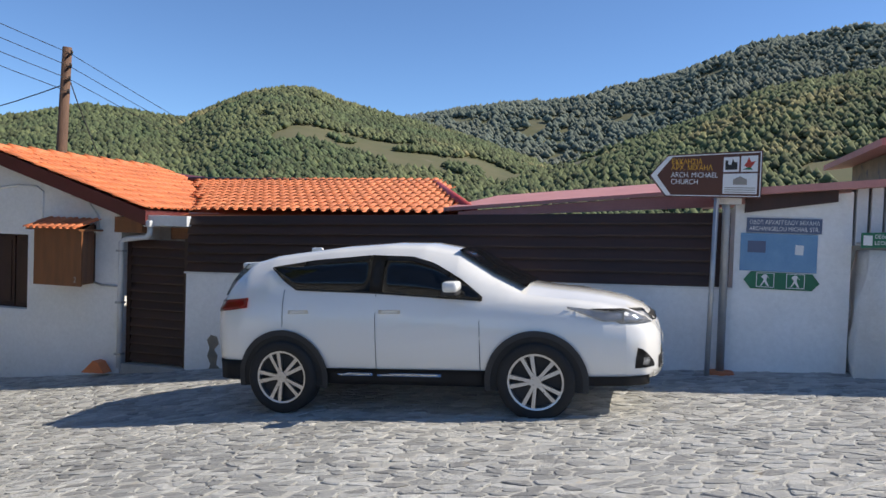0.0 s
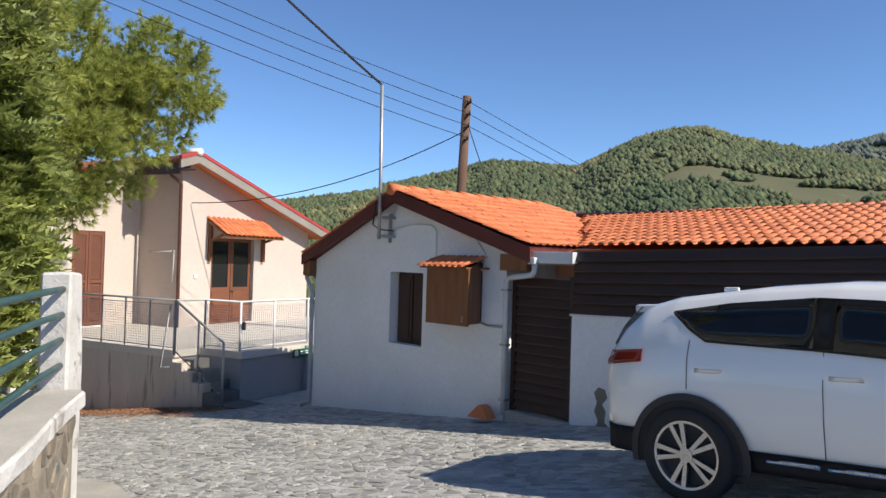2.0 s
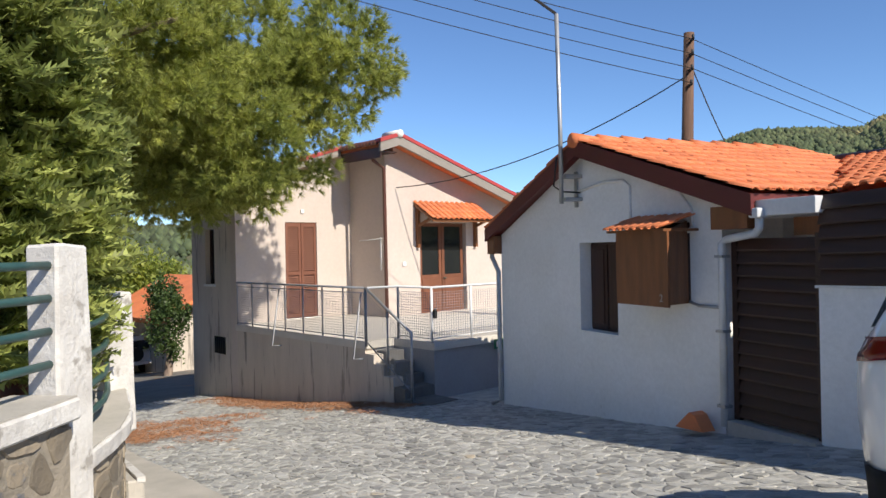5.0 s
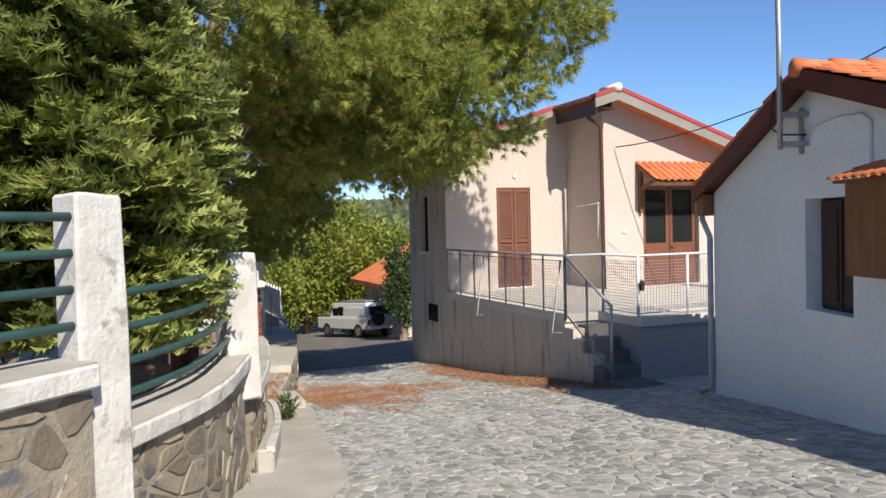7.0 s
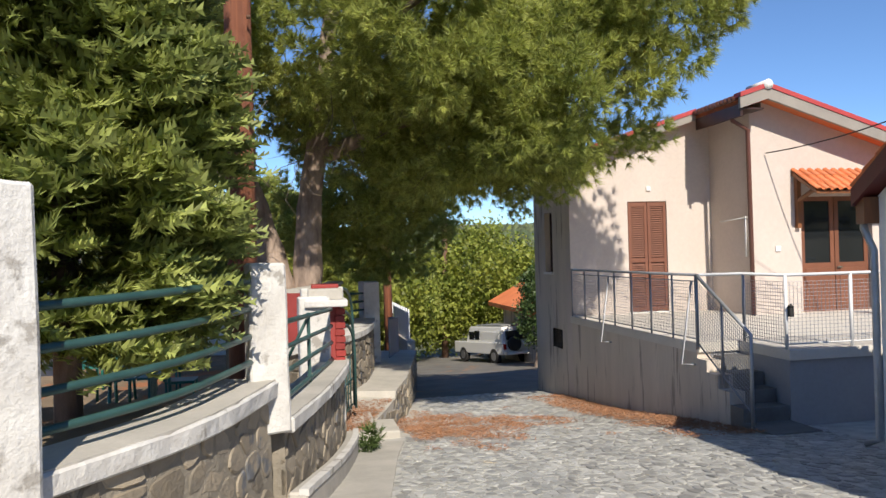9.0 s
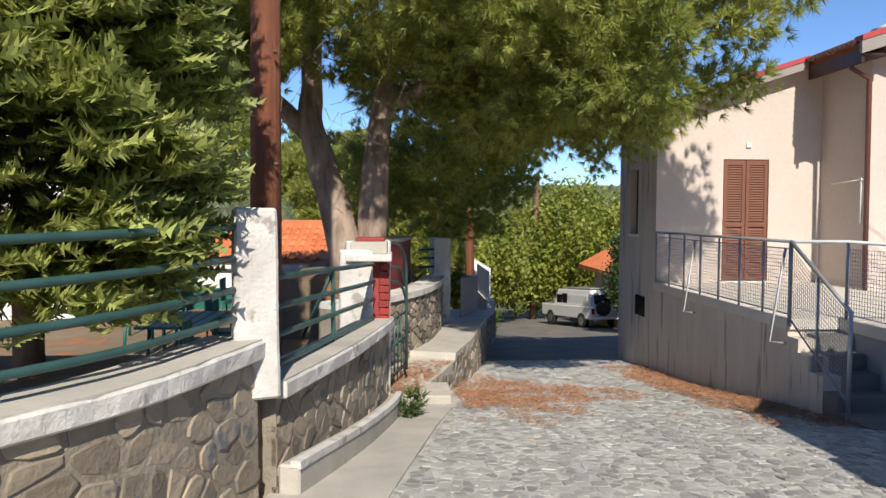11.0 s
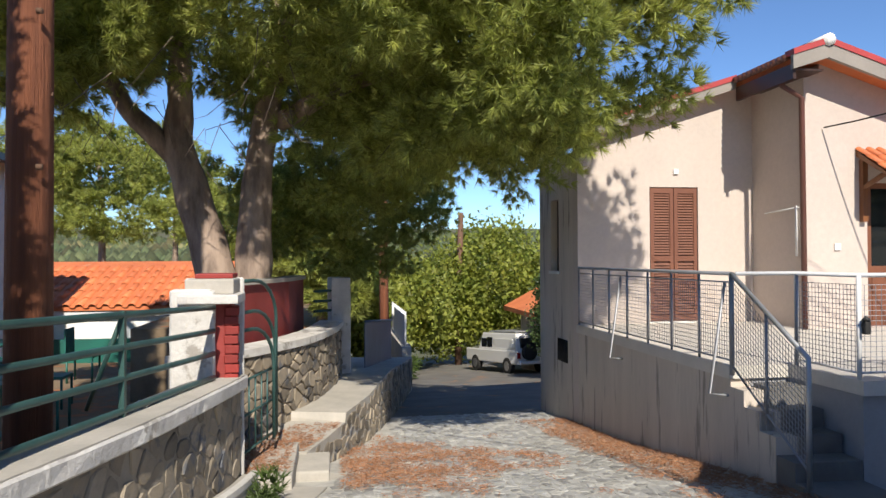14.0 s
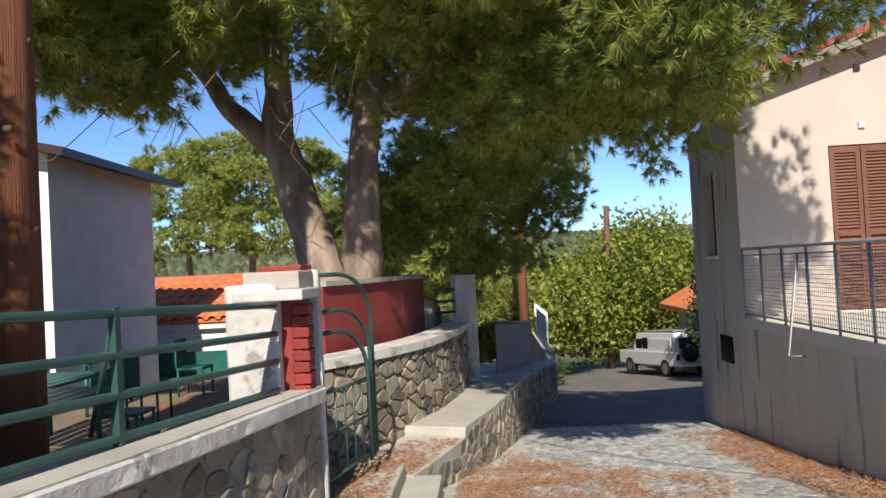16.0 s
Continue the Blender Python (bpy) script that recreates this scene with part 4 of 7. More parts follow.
def clip_cell(poly, mx, my, nx, ny):
    """The part of a convex outline on the near side of a line through (mx, my) with the normal (nx, ny)."""
    out = []
    for i, p in enumerate(poly):
        q = poly[i - 1]
        dp, dq = (p[0] - mx) * nx + (p[1] - my) * ny, (q[0] - mx) * nx + (q[1] - my) * ny
        if (dp <= 0) != (dq <= 0):
            t = dq / (dq - dp)
            out.append((q[0] + (p[0] - q[0]) * t, q[1] + (p[1] - q[1]) * t))
        if dp <= 0:
            out.append(p)
    return out


def stone_cells(x0, x1, y0, y1, du, dv, rng, keep, jitter=0.46):
    """Irregular stones that fit one another: (centre, outline) of the cells about shifted grid points."""
    nx, ny = int((x1 - x0) / du) + 1, int((y1 - y0) / dv) + 1
    at = {}
    for j in range(-2, ny + 2):
        for i in range(-2, nx + 2):
            at[i, j] = (i + 0.5 * (j % 2) + rng.uniform(-jitter, jitter), j + rng.uniform(-jitter, jitter))
    for j in range(ny):
        for i in range(nx):
            cx, cy = at[i, j]
            if not keep(x0 + cx * du, y0 + cy * dv):
                continue
            poly = [(cx - 1.4, cy - 1.4), (cx + 1.4, cy - 1.4), (cx + 1.4, cy + 1.4), (cx - 1.4, cy + 1.4)]
            for b in range(-2, 3):
                for a in range(-2, 3):
                    if (a or b) and (i + a, j + b) in at:
                        ox, oy = at[i + a, j + b]
                        poly = clip_cell(poly, (cx + ox) / 2, (cy + oy) / 2, ox - cx, oy - cy)
            if len(poly) > 2:
                yield (x0 + cx * du, y0 + cy * dv), [(x0 + u * du, y0 + v * dv) for u, v in poly]


def stone_solid(poly, gap, height, rng, place):
    """Vertices and faces of one stone: chipped corners, worn rim, a slightly tilted face."""
    k = len(poly)
    gx, gy = sum(p[0] for p in poly) / k, sum(p[1] for p in poly) / k
    rim = []
    for i, p in enumerate(poly):
        q, w = poly[i - 1], poly[(i + 1) % k]
        if math.hypot(p[0] - q[0], p[1] - q[1]) < gap * 1.5:
            continue
        c = rng.uniform(0.08, 0.3)
        rim += [(p[0] + (q[0] - p[0]) * c, p[1] + (q[1] - p[1]) * c), (p[0] + (w[0] - p[0]) * c, p[1] + (w[1] - p[1]) * c)]
    if len(rim) < 4:
        rim = list(poly)
    ta, tb = rng.uniform(-0.06, 0.06), rng.uniform(-0.06, 0.06)
    v = []
    for inset, z in ((gap * 0.5, -0.03), (gap * 0.5 + 0.002, height * 0.45), (gap * 0.5 + 0.012, height)):
        for x, y in rim:
            d = max(math.hypot(x - gx, y - gy), 1e-4)
            f = max(0.3, 1 - inset / d * rng.uniform(0.8, 1.3))
            xx, yy = gx + (x - gx) * f, gy + (y - gy) * f
            v.append(place(xx, yy, z + ((xx - gx) * ta + (yy - gy) * tb if z > 0 else 0)))
    n = len(rim)
    f = [tuple(range(2 * n, 3 * n))]
    for r in (0, n):
        for i in range(n):
            j = (i + 1) % n
            f.append((r + i, r + j, r + n + j, r + n + i))
    return v, f


def face_stones(parent, line, top, bottom, off, rng, joined=False):
    """Rubble stones over the street face of a wall."""
    L = [0.0]
    for a, b in zip(line, line[1:]):
        L.append(L[-1] + (b - a).length)

    def at(s):
        for i in range(len(line) - 1):
            if s <= L[i + 1] or i == len(line) - 2:
                t = (s - L[i]) / max(L[i + 1] - L[i], 1e-6)
                d = (line[i + 1] - line[i]).normalized()
                return line[i] + (line[i + 1] - line[i]) * t, d

    def place(s, z, out):
        p, d = at(min(max(s, 0.0), L[-1]))
        q = p + Vector((d.y, -d.x, 0)) * (off + out)
        return q.x, q.y, min(z, top(min(max(s / L[-1], 0.0), 1.0), p) - 0.002)

    def inside(s, z):
        if not 0.02 < s < L[-1] - 0.02:
            return False
        p, d = at(s)
        return bottom(s / L[-1], p) - 0.05 < z < top(s / L[-1], p) - 0.02
    jv, jf = [], []
    for c, poly in stone_cells(0, L[-1], -3.0, 1.0, 0.25, 0.19, rng, inside):
        v, f = stone_solid(poly, rng.uniform(0.02, 0.045), rng.uniform(0.006, 0.024), rng, place)
        if joined:
            b = len(jv)
            jv += v
            jf += [[b + i for i in q] for q in f]
        else:
            raw("stone", v, f, M["stone_one"], parent)
    if joined:
        raw("stone_facing", jv, jf, M["stone"], parent)["kind"] = "stuff"


def gz(t, p):
    return ground_z(p.x, p.y) - 0.15


P0 = smooth_line(((-3.3, 3.1), (-4.5, 4.45), (-5.3, 5.24), (-5.90, 5.87)))
P1 = smooth_line(((-6.22, 5.93), (-7.2, 6.6), (-8.45, 7.02)))
P2 = smooth_line(((-8.62, 7.12), (-10.4, 7.5), (-12.2, 7.78), (-13.2, 7.86)))
P0, P1, P2 = ([Vector((p.x, p.y, 0)) for p in q] for q in (P0, P1, P2))
gw = thing("garden_wall", "rubble stone garden wall with a flaking white coping", "garden wall", (-8, 6.9, -1.1))
SEG = ((P0, lambda t, p: 0.5), (P1, lambda t, p: 0.02 + 0.05 * t), (P2, lambda t, p: -0.27 - 0.16 * t))
for line, top in SEG:
    bm = bmesh.new()
    ribbon(bm, line, lambda t, p: top(t, p) - 0.12, gz, -0.03, -0.34)
    part("wall_core", bm, M["wall_mortar"], gw)
    bm = bmesh.new()
    ribbon(bm, line, top, lambda t, p: top(t, p) - 0.13, 0.05, -0.42)
    bevel(bm, 0.015, 1)
    bmesh.ops.subdivide_edges(bm, edges=[e for e in bm.edges if e.calc_length() > 0.2], cuts=2)
    for v in bm.verts:
        v.co += Vector((1, 1, 0.6)) * 0.012 * noise.noise(v.co * 7)
    part("coping", bm, M["white_paint"], gw, "white painted coping, chipped")
    bm = bmesh.new()
    ribbon(bm, line, lambda t, p: top(t, p) + 0.012, lambda t, p: top(t, p) - 0.05, 0.028, -0.40)
    bmesh.ops.subdivide_edges(bm, edges=[e for e in bm.edges if e.calc_length() > 0.2], cuts=2)
    for v in bm.verts:
        v.co += Vector((1, 1, 0.3)) * 0.012 * noise.noise(v.co * 6)
    part("coping_bed", bm, M["concrete"], gw, "bare grey-beige concrete top of the coping")
ledge = [Vector((p.x + 0.0, p.y + 0.0, 0)) for p in P2]
bm = bmesh.new()
ribbon(bm, ledge, lambda t, p: ground_z(p.x, p.y) + 0.27, gz, 0.15, -0.02)
bevel(bm, 0.02, 1)
part("ledge", bm, M["concrete"], gw, "sloping concrete ledge at the wall foot")
bm = bmesh.new()
ribbon(bm, ledge, lambda t, p: ground_z(p.x, p.y) + 0.3, lambda t, p: ground_z(p.x, p.y) + 0.24, 0.16, 0.08)
part("ledge_top", bm, M["white_paint"], gw)


def pillar(name, x, y, yaw, wd, dp, z0, z1, taper, label):
    bm = bmesh.new()
    m = pose(x, y, 0, 0, 0, yaw)
    vsb = add_box(bm, (-wd / 2, -dp / 2, z0), (wd / 2, dp / 2, z1), m)
    for v in vsb:
        if v.co.z > (z0 + z1) / 2:
            loc = m.inverted() @ v.co
            loc.x *= taper
            loc.y *= 1 - (1 - taper) * 0.5
            v.co = m @ loc
    bmesh.ops.subdivide_edges(bm, edges=list(bm.edges), cuts=6, use_grid_fill=True)
    for v in bm.verts:
        v.co += Vector((1, 1, 1)) * 0.012 * noise.noise(v.co * 4)
    bmesh.ops.bevel(bm, geom=[e for e in bm.edges if len(e.link_faces) == 2 and e.calc_face_angle(0) > 0.8], offset=0.018, segments=1, affect='EDGES')
    return tagged(link(name, bm, M["white_paint"]), label, "pillar", group="garden wall pillars")


pillar("pillar", -6.13, 5.86, 36, 0.245, 0.32, -1.1, 1.43, 0.9, "tapered white concrete pillar with flaking paint")
pillar("pillar", -8.5, 6.97, 18, 0.22, 0.32, -0.35, 1.0, 0.85, "tapered white concrete pillar with flaking paint")
pillar("pillar", -12.8, 7.42, 6, 0.26, 0.42, -0.6, 0.5, 1.0, "white gate pillar with a stepped concrete cap")
pillar("pillar", -13.33, 7.55, 6, 0.16, 0.6, -1.75, 0.6, 1.0, "white rendered gate pillar end")
# red brick gate pillar with cap
gp = thing("gate_pillar", "red painted brick gate pillar with pale stone caps", "pillar", (-13.05, 7.7, -0.45))
bm = bmesh.new()
add_box(bm, (-0.165, -0.07, 0), (0.165, 0.07, 0.085))
bevel(bm, 0.008, 1)
me_b = bpy.data.meshes.new("brick")
bm.to_mesh(me_b)
bm.free()
me_b.materials.append(M["red_brick"])
for k in range(8):
    o = new("brick", me_b)
    o.parent, o.matrix_parent_inverse = gp, gp.matrix_basis.inverted()
    o.matrix_basis = pose(-13.03, 7.76 + 0.008 * (k % 2), -0.45 + k * 0.097, 0, 0, 6)
boxpart("pillar_core", (-13.2, 7.55, -0.5), (-12.88, 7.78, 0.55), M["red_paint"], gp)
boxpart("cap", (-13.22, 7.3, 0.36), (-12.6, 7.88, 0.45), M["white_paint"], gp, "pale stone cap", 0.015)
boxpart("cap", (-13.25, 7.35, 0.45), (-12.75, 7.82, 0.60), M["concrete"], gp, "pale stone cap", 0.015)
boxpart("cap", (-13.4, 7.4, 0.60), (-13.0, 7.78, 0.65), M["red_brick"], gp, "faded red top slab", 0.01)


def rail_set(name, a, b, za, zb, heights, label, posts=(), sag=0.0, curve=None):
    r = thing(name, label, "railing", (a[0], a[1], za))
    for h in heights:
        pts = []
        for k in range(9):
            t = k / 8
            x, y = a[0] + (b[0] - a[0]) * t, a[1] + (b[1] - a[1]) * t
            if curve:
                x, y = curve(t)
            pts.append((x, y, za + (zb - za) * t + h))
        tubepart("rail_bar", pts, 0.026, M["rail_green"], r)
    for t, lean in posts:
        x, y = a[0] + (b[0] - a[0]) * t, a[1] + (b[1] - a[1]) * t
        z = za + (zb - za) * t
        bm = bmesh.new()
        add_box(bm, (x - 0.03, y - 0.02, z), (x + 0.03, y + 0.02, z + heights[-1] + 0.03))
        part("post", bm, M["rail_green"], r)
        tubepart("strut", [(x - 0.02, y - 0.02, z + heights[-1] - 0.05), (x - 0.35, y - 0.35, z + 0.02)], 0.018, M["rail_green"], r)
    return r


def curve_of(line, back):
    def f(t):
        i = min(int(t * (len(line) - 1)), len(line) - 2)
        k = t * (len(line) - 1) - i
        p = line[i].lerp(line[i + 1], k)
        d = (line[i + 1] - line[i]).normalized()
        return p.x - d.y * back, p.y + d.x * back
    return f


rail_set("wall_railing", (-3.3, 3.1), (-6.1, 5.7), 0.5, 0.5, (0.2, 0.4, 0.6, 0.8), "dark green tubular railing on the garden wall", curve=curve_of(P0, 0.14))
rail_set("wall_railing", (-6.22, 5.93), (-8.45, 7.0), 0.02, 0.07, (0.16, 0.36, 0.58, 0.8), "dark green tubular railing on the garden wall", curve=curve_of(P1, 0.14))
rail_set("wall_railing", (-8.7, 7.0), (-12.6, 7.65), -0.27, -0.42, (0.07, 0.3, 0.52, 0.75), "dark green tubular railing with posts and struts", posts=((0.5, 1), (0.0, 0)))
boxpart("foot", (-11.2, 7.3, -0.36), (-11.0, 7.4, -0.3), M["galv"], gw)

# ---- gate, steps and walkway ----
gt = thing("iron_gate", "open dark green iron gate with arched bars", "gate", (-14.2, 8.0, -1.5))
for k, (dx, h) in enumerate(((0.0, 1.35), (0.18, 1.0), (0.36, 0.8))):
    x0, x1 = -13.55, -14.75 + dx
    hh = -1.35 + h + 0.55
    pts = [(x0, 7.78, hh)]
    for j in range(7):
        a = math.pi / 2 * j / 6
        pts.append((x0 + (x1 - x0) * (0.35 + 0.65 * math.sin(a)), 7.78 + 0.3 * (0.35 + 0.65 * math.sin(a)), hh - 0.5 * (1 - math.cos(a))))
    pts.append((x1, 8.08, -1.38))
    tubepart("arched_bar", pts, 0.022, M["rail_green"], gt)
for k in range(5):
    x = -13.6 - 0.2 * k
    tubepart("bar", [(x, 7.8 + 0.05 * k, -1.4), (x, 7.8 + 0.05 * k, -0.55)], 0.011, M["rail_green"], gt)
for z in (-1.36, -0.95, -0.56):
    tubepart("cross_bar", [(-13.5, 7.78, z), (-14.72, 8.07, z)], 0.016, M["rail_green"], gt)

# raised walk by the curved planter
wk = thing("stone_walk", "raised stone-edged walk with steps and pine litter", "walkway", (-15, 8.3, -1.9), kind="structure")
WLK = [Vector((x, y, 0)) for x, y in ((-14.9, 8.45), (-15.6, 8.7), (-16.45, 8.96), (-16.5, 8.98), (-18, 9.4), (-21, 10.0), (-24, 10.5), (-28.5, 11.2))]


def walk_z(x):
    return float(np.interp(x, (-28.5, -21, -16.5, -16.45, -14.9), (-2.3, -1.55, -1.53, -1.66, -1.70)))


bm = bmesh.new()
ribbon(bm, WLK, lambda t, p: walk_z(p.x), gz, 0.0, -2.2)
part("walk_slab", bm, M["concrete"], wk)
rngw = random.Random(5)
face_stones(wk, WLK, lambda t, p: walk_z(p.x) - 0.02, gz, 0.0, rngw)
boxpart("step", (-14.95, 7.3, -2.1), (-13.4, 8.35, -1.56), M["concrete"], wk, "worn stone landing", 0.03)
boxpart("step", (-15.0, 8.35, -2.2), (-14.1, 8.75, -1.72), M["concrete"], wk, "worn stone step", 0.03)
boxpart("step", (-14.5, 8.5, -2.2), (-13.7, 8.95, -1.86), M["concrete"], wk, "worn stone step", 0.03)
pl = thing("planter_wall", "curved rubble planter wall with a white coping and red upper wall", "planter", (-17, 8.5, -1.5))
PLN = [Vector((p.x, p.y, 0)) for p in smooth_line(((-14.9, 7.0), (-15.8, 7.65), (-17.2, 8.35), (-18.8, 8.75), (-20.4, 8.95)))]
bm = bmesh.new()
ribbon(bm, PLN, lambda t, p: -0.55, lambda t, p: -2.4, -0.02, -0.4)
part("wall_core", bm, M["wall_mortar"], pl)
bm = bmesh.new()
ribbon(bm, PLN, lambda t, p: -0.45, lambda t, p: -0.56, 0.05, -0.45)
part("coping", bm, M["white_paint"], pl, "white painted coping")
face_stones(pl, PLN, lambda t, p: -0.55, lambda t, p: -2.1, 0.0, random.Random(9), True)
bm = bmesh.new()
ribbon(bm, [Vector((x, y, 0)) for x, y in ((-16.2, 7.25), (-17.3, 7.6), (-18.7, 8.0), (-20.2, 8.2))], lambda t, p: 0.4, lambda t, p: -0.6, 0, -0.25)
part("upper_wall", bm, M["red_paint"], pl, "dark red painted upper wall")
bm = bmesh.new()
ribbon(bm, [Vector((x, y, 0)) for x, y in ((-16.2, 7.25), (-17.3, 7.6), (-18.7, 8.0), (-20.2, 8.2))], lambda t, p: 0.47, lambda t, p: 0.4, 0.05, -0.3)
part("upper_coping", bm, M["concrete"], pl)
boxpart("soil", (-22, 5.9, -2.0), (-16.4, 7.3, -0.2), M["earth"], pl)
pillar("pillar", -20.75, 8.9, 10, 0.5, 0.4, -2.4, 0.42, 1.0, "white rendered pillar at the planter end")
rail_set("wall_railing", (-20.2, 8.4), (-20.6, 8.85), -0.45, -0.45, (0.2, 0.4, 0.6), "dark green railing between planter and pillar")

# blue sheet gate and boundary beyond
bg = thing("sheet_gate", "blue-grey sheet metal gate on a stone base wall", "gate", (-25, 10.2, -2.6))
for k in range(12):
    x = -21.6 - k * 0.5
    y = 9.45 + k * 0.085
    bm = bmesh.new()
    prism(bm, ((0, -1.9 - 0.07 * k), (0.497, -1.9 - 0.07 * k), (0.497, -0.63 - 0.04 * k), (0, -0.63 - 0.04 * k)), (-1, 0.17, 0), (0, 0, 1), (0.03, 0.17, 0), (x, y, 0), 0.12)
    part("panel", bm, M["blue_metal"], bg)
tubepart("top_rail", [(-21.6, 9.47, -0.58), (-27.6, 10.5, -1.05)], 0.03, M["blue_metal"], bg)
fw = thing("boundary_wall", "low white boundary wall with railing further down the street", "wall", (-31, 11.3, -3))
boxpart("wall", (-36, 10.9, -4.5), (-28.6, 11.2, -2.0), M["concrete"], fw)
for k in range(10):
    tubepart("bar", [(-29 - k * 0.6, 11.05, -2.0), (-29 - k * 0.6, 11.05, -0.9)], 0.03, M["rail_white"], fw)
boxpart("panel", (-33, 11.0, -1.95), (-28.7, 11.04, -1.0), M["sheet_white"], fw)

# garden ground behind the wall
gd = bmesh.new()
prism(gd, ((-8.7, 7.0), (-7.2, 6.3), (-6.2, 5.6), (-5.2, 4.9), (-3.4, 3.0), (-3.4, -6), (-8.7, -6)), (1, 0, 0), (0, 1, 0), (0, 0, 1), (0, 0, -1.2), 1.12)
tagged(link("garden_bed", gd, M["earth"]), "dry earth bed with fallen needles behind the wall", "ground", kind="structure")
gd = bmesh.new()
prism(gd, ((-14.5, 7.4), (-12.6, 7.5), (-8.7, 6.8), (-8.7, -10), (-19, -10), (-19, 5.5)), (1, 0, 0), (0, 1, 0), (0, 0, 1), (0, 0, -2.2), 0.95)
tagged(link("garden_yard", gd, M["earth"]), "shaded earth yard behind the garden wall", "ground", kind="structure")
gd = bmesh.new()
prism(gd, ((-19, 5.5), (-19, -14), (-60, -14), (-60, 8), (-22, 8)), (1, 0, 0), (0, 1, 0), (0, 0, 1), (0, 0, -4.5), 2.7)
tagged(link("lower_yard", gd, M["earth"]), "lower earth yard beyond the garden", "ground", kind="structure")
# concrete apron at the wall foot
AP = [Vector((x, y, 0)) for x, y in ((-5.4, 5.6), (-6.6, 6.7), (-8.0, 7.45), (-10, 7.75), (-12, 8.05), (-13.6, 8.35))]
ap = bmesh.new()
ribbon(ap, AP, lambda t, p: ground_z(p.x, p.y) + 0.045, lambda t, p: ground_z(p.x, p.y) - 0.1, 0.38, -0.5)
tagged(link("apron", ap, M["concrete"]), "pale worn concrete strip along the wall foot", "pavement", kind="structure")

# ---- poles and cables ----
pole = thing("utility_pole", "weathered wooden utility pole with insulators and a street lamp", "utility pole", (-9.48, 19.48, -1.2))
PT = Vector((-9.48, 19.48, 5.95))
tubepart("shaft", [(-9.75, 19.48, -1.5), PT], [0.16, 0.11], M["pole_wood"], pole, seg=12)
for k in range(4):
    z = 5.75 - k * 0.32
    tubepart("insulator", [(-9.48 - 0.02 * k, 19.48 + 0.02, z), (-9.28 - 0.02 * k, 19.3, z), (-9.28 - 0.02 * k, 19.3, z + 0.09)], 0.03, M["cable"], pole)
tubepart("lamp_arm", [(-9.6, 19.45, 2.9), (-9.2, 19.2, 3.0), (-8.8, 19.0, 3.05)], 0.02, M["galv"], pole)
boxpart("lamp_head", (-8.95, 18.9, 3.0), (-8.5, 19.1, 3.09), M["galv"], pole, "flat street lamp head", 0.02)
pole2 = thing("utility_pole", "thick red-brown wooden pole standing behind the railing", "utility pole", (-10.85, 6.65, -0.7))
tubepart("shaft", [(-10.85, 6.62, -0.8), (-10.85, 6.64, 3.0), (-10.87, 6.65, 9.5)], [0.165, 0.15, 0.12], M["red_pole"], pole2, seg=16)
for k in range(7):
    z = 0.9 + k * 0.55
    tubepart("step_bolt", [(-10.75 + 0.2 * (k % 2) - 0.1, 6.62 + 0.13, z), (-10.75 + 0.2 * (k % 2) - 0.1, 6.62 + 0.17, z)], 0.022, M["pole_wood"], pole2)
pole3 = thing("utility_pole", "distant wooden utility pole above the trees", "utility pole", (-44, 15, -5))
tubepart("shaft", [(-44, 15.2, -5.5), (-44.0, 15.4, 3.2)], [0.2, 0.14], M["pole_wood"], pole3)
pole4 = thing("utility_pole", "red-brown wooden pole further down the street", "utility pole", (-30, 10.45, -3))
tubepart("shaft", [(-30, 10.45, -3.5), (-30, 10.4, 4.5)], [0.17, 0.13], M["red_pole"], pole4)


def cable(a, b, sag, r=0.012, label="thin black overhead cable strung between poles"):
    a, b = Vector(a), Vector(b)
    bm = bmesh.new()
    tube(bm, [a.lerp(b, t / 14) - Vector((0, 0, sag * 4 * (t / 14) * (1 - t / 14))) for t in range(15)], r, 5)
    return tagged(link("overhead_cable", bm, M["cable"]), label, "cable", group="overhead cables")


MT = H(2.22, -0.27, 4.6)
cable(MT, (-10.87, 6.65, 9.3), 0.15, 0.022, "thick twisted black service cable")
cable(PT - Vector((0, 0, 0.9)), (-17.05, 17.3, 3.05), 0.5, 0.014)
cable(PT - Vector((0, 0, 0.6)), (-8.5, 21, 2.0), 0.3, 0.014)
for k in range(4):
    z = 5.8 - 0.32 * k
    cable((-9.4, 19.4, z), (-19.0, 2.0, z + 4.8), 0.4, 0.009)
    if k < 3:
        cable((-9.4, 19.4, z), (-2, 70, z - 4.8), 0.6, 0.009)

# ---- white car ----
CAR = pose(-1.425, 9.175, -0.262, 0, -3.585, -15.1)
car = thing("parked_car", "pearl white sport utility car with black arches and alloy wheels", "car", m=CAR)
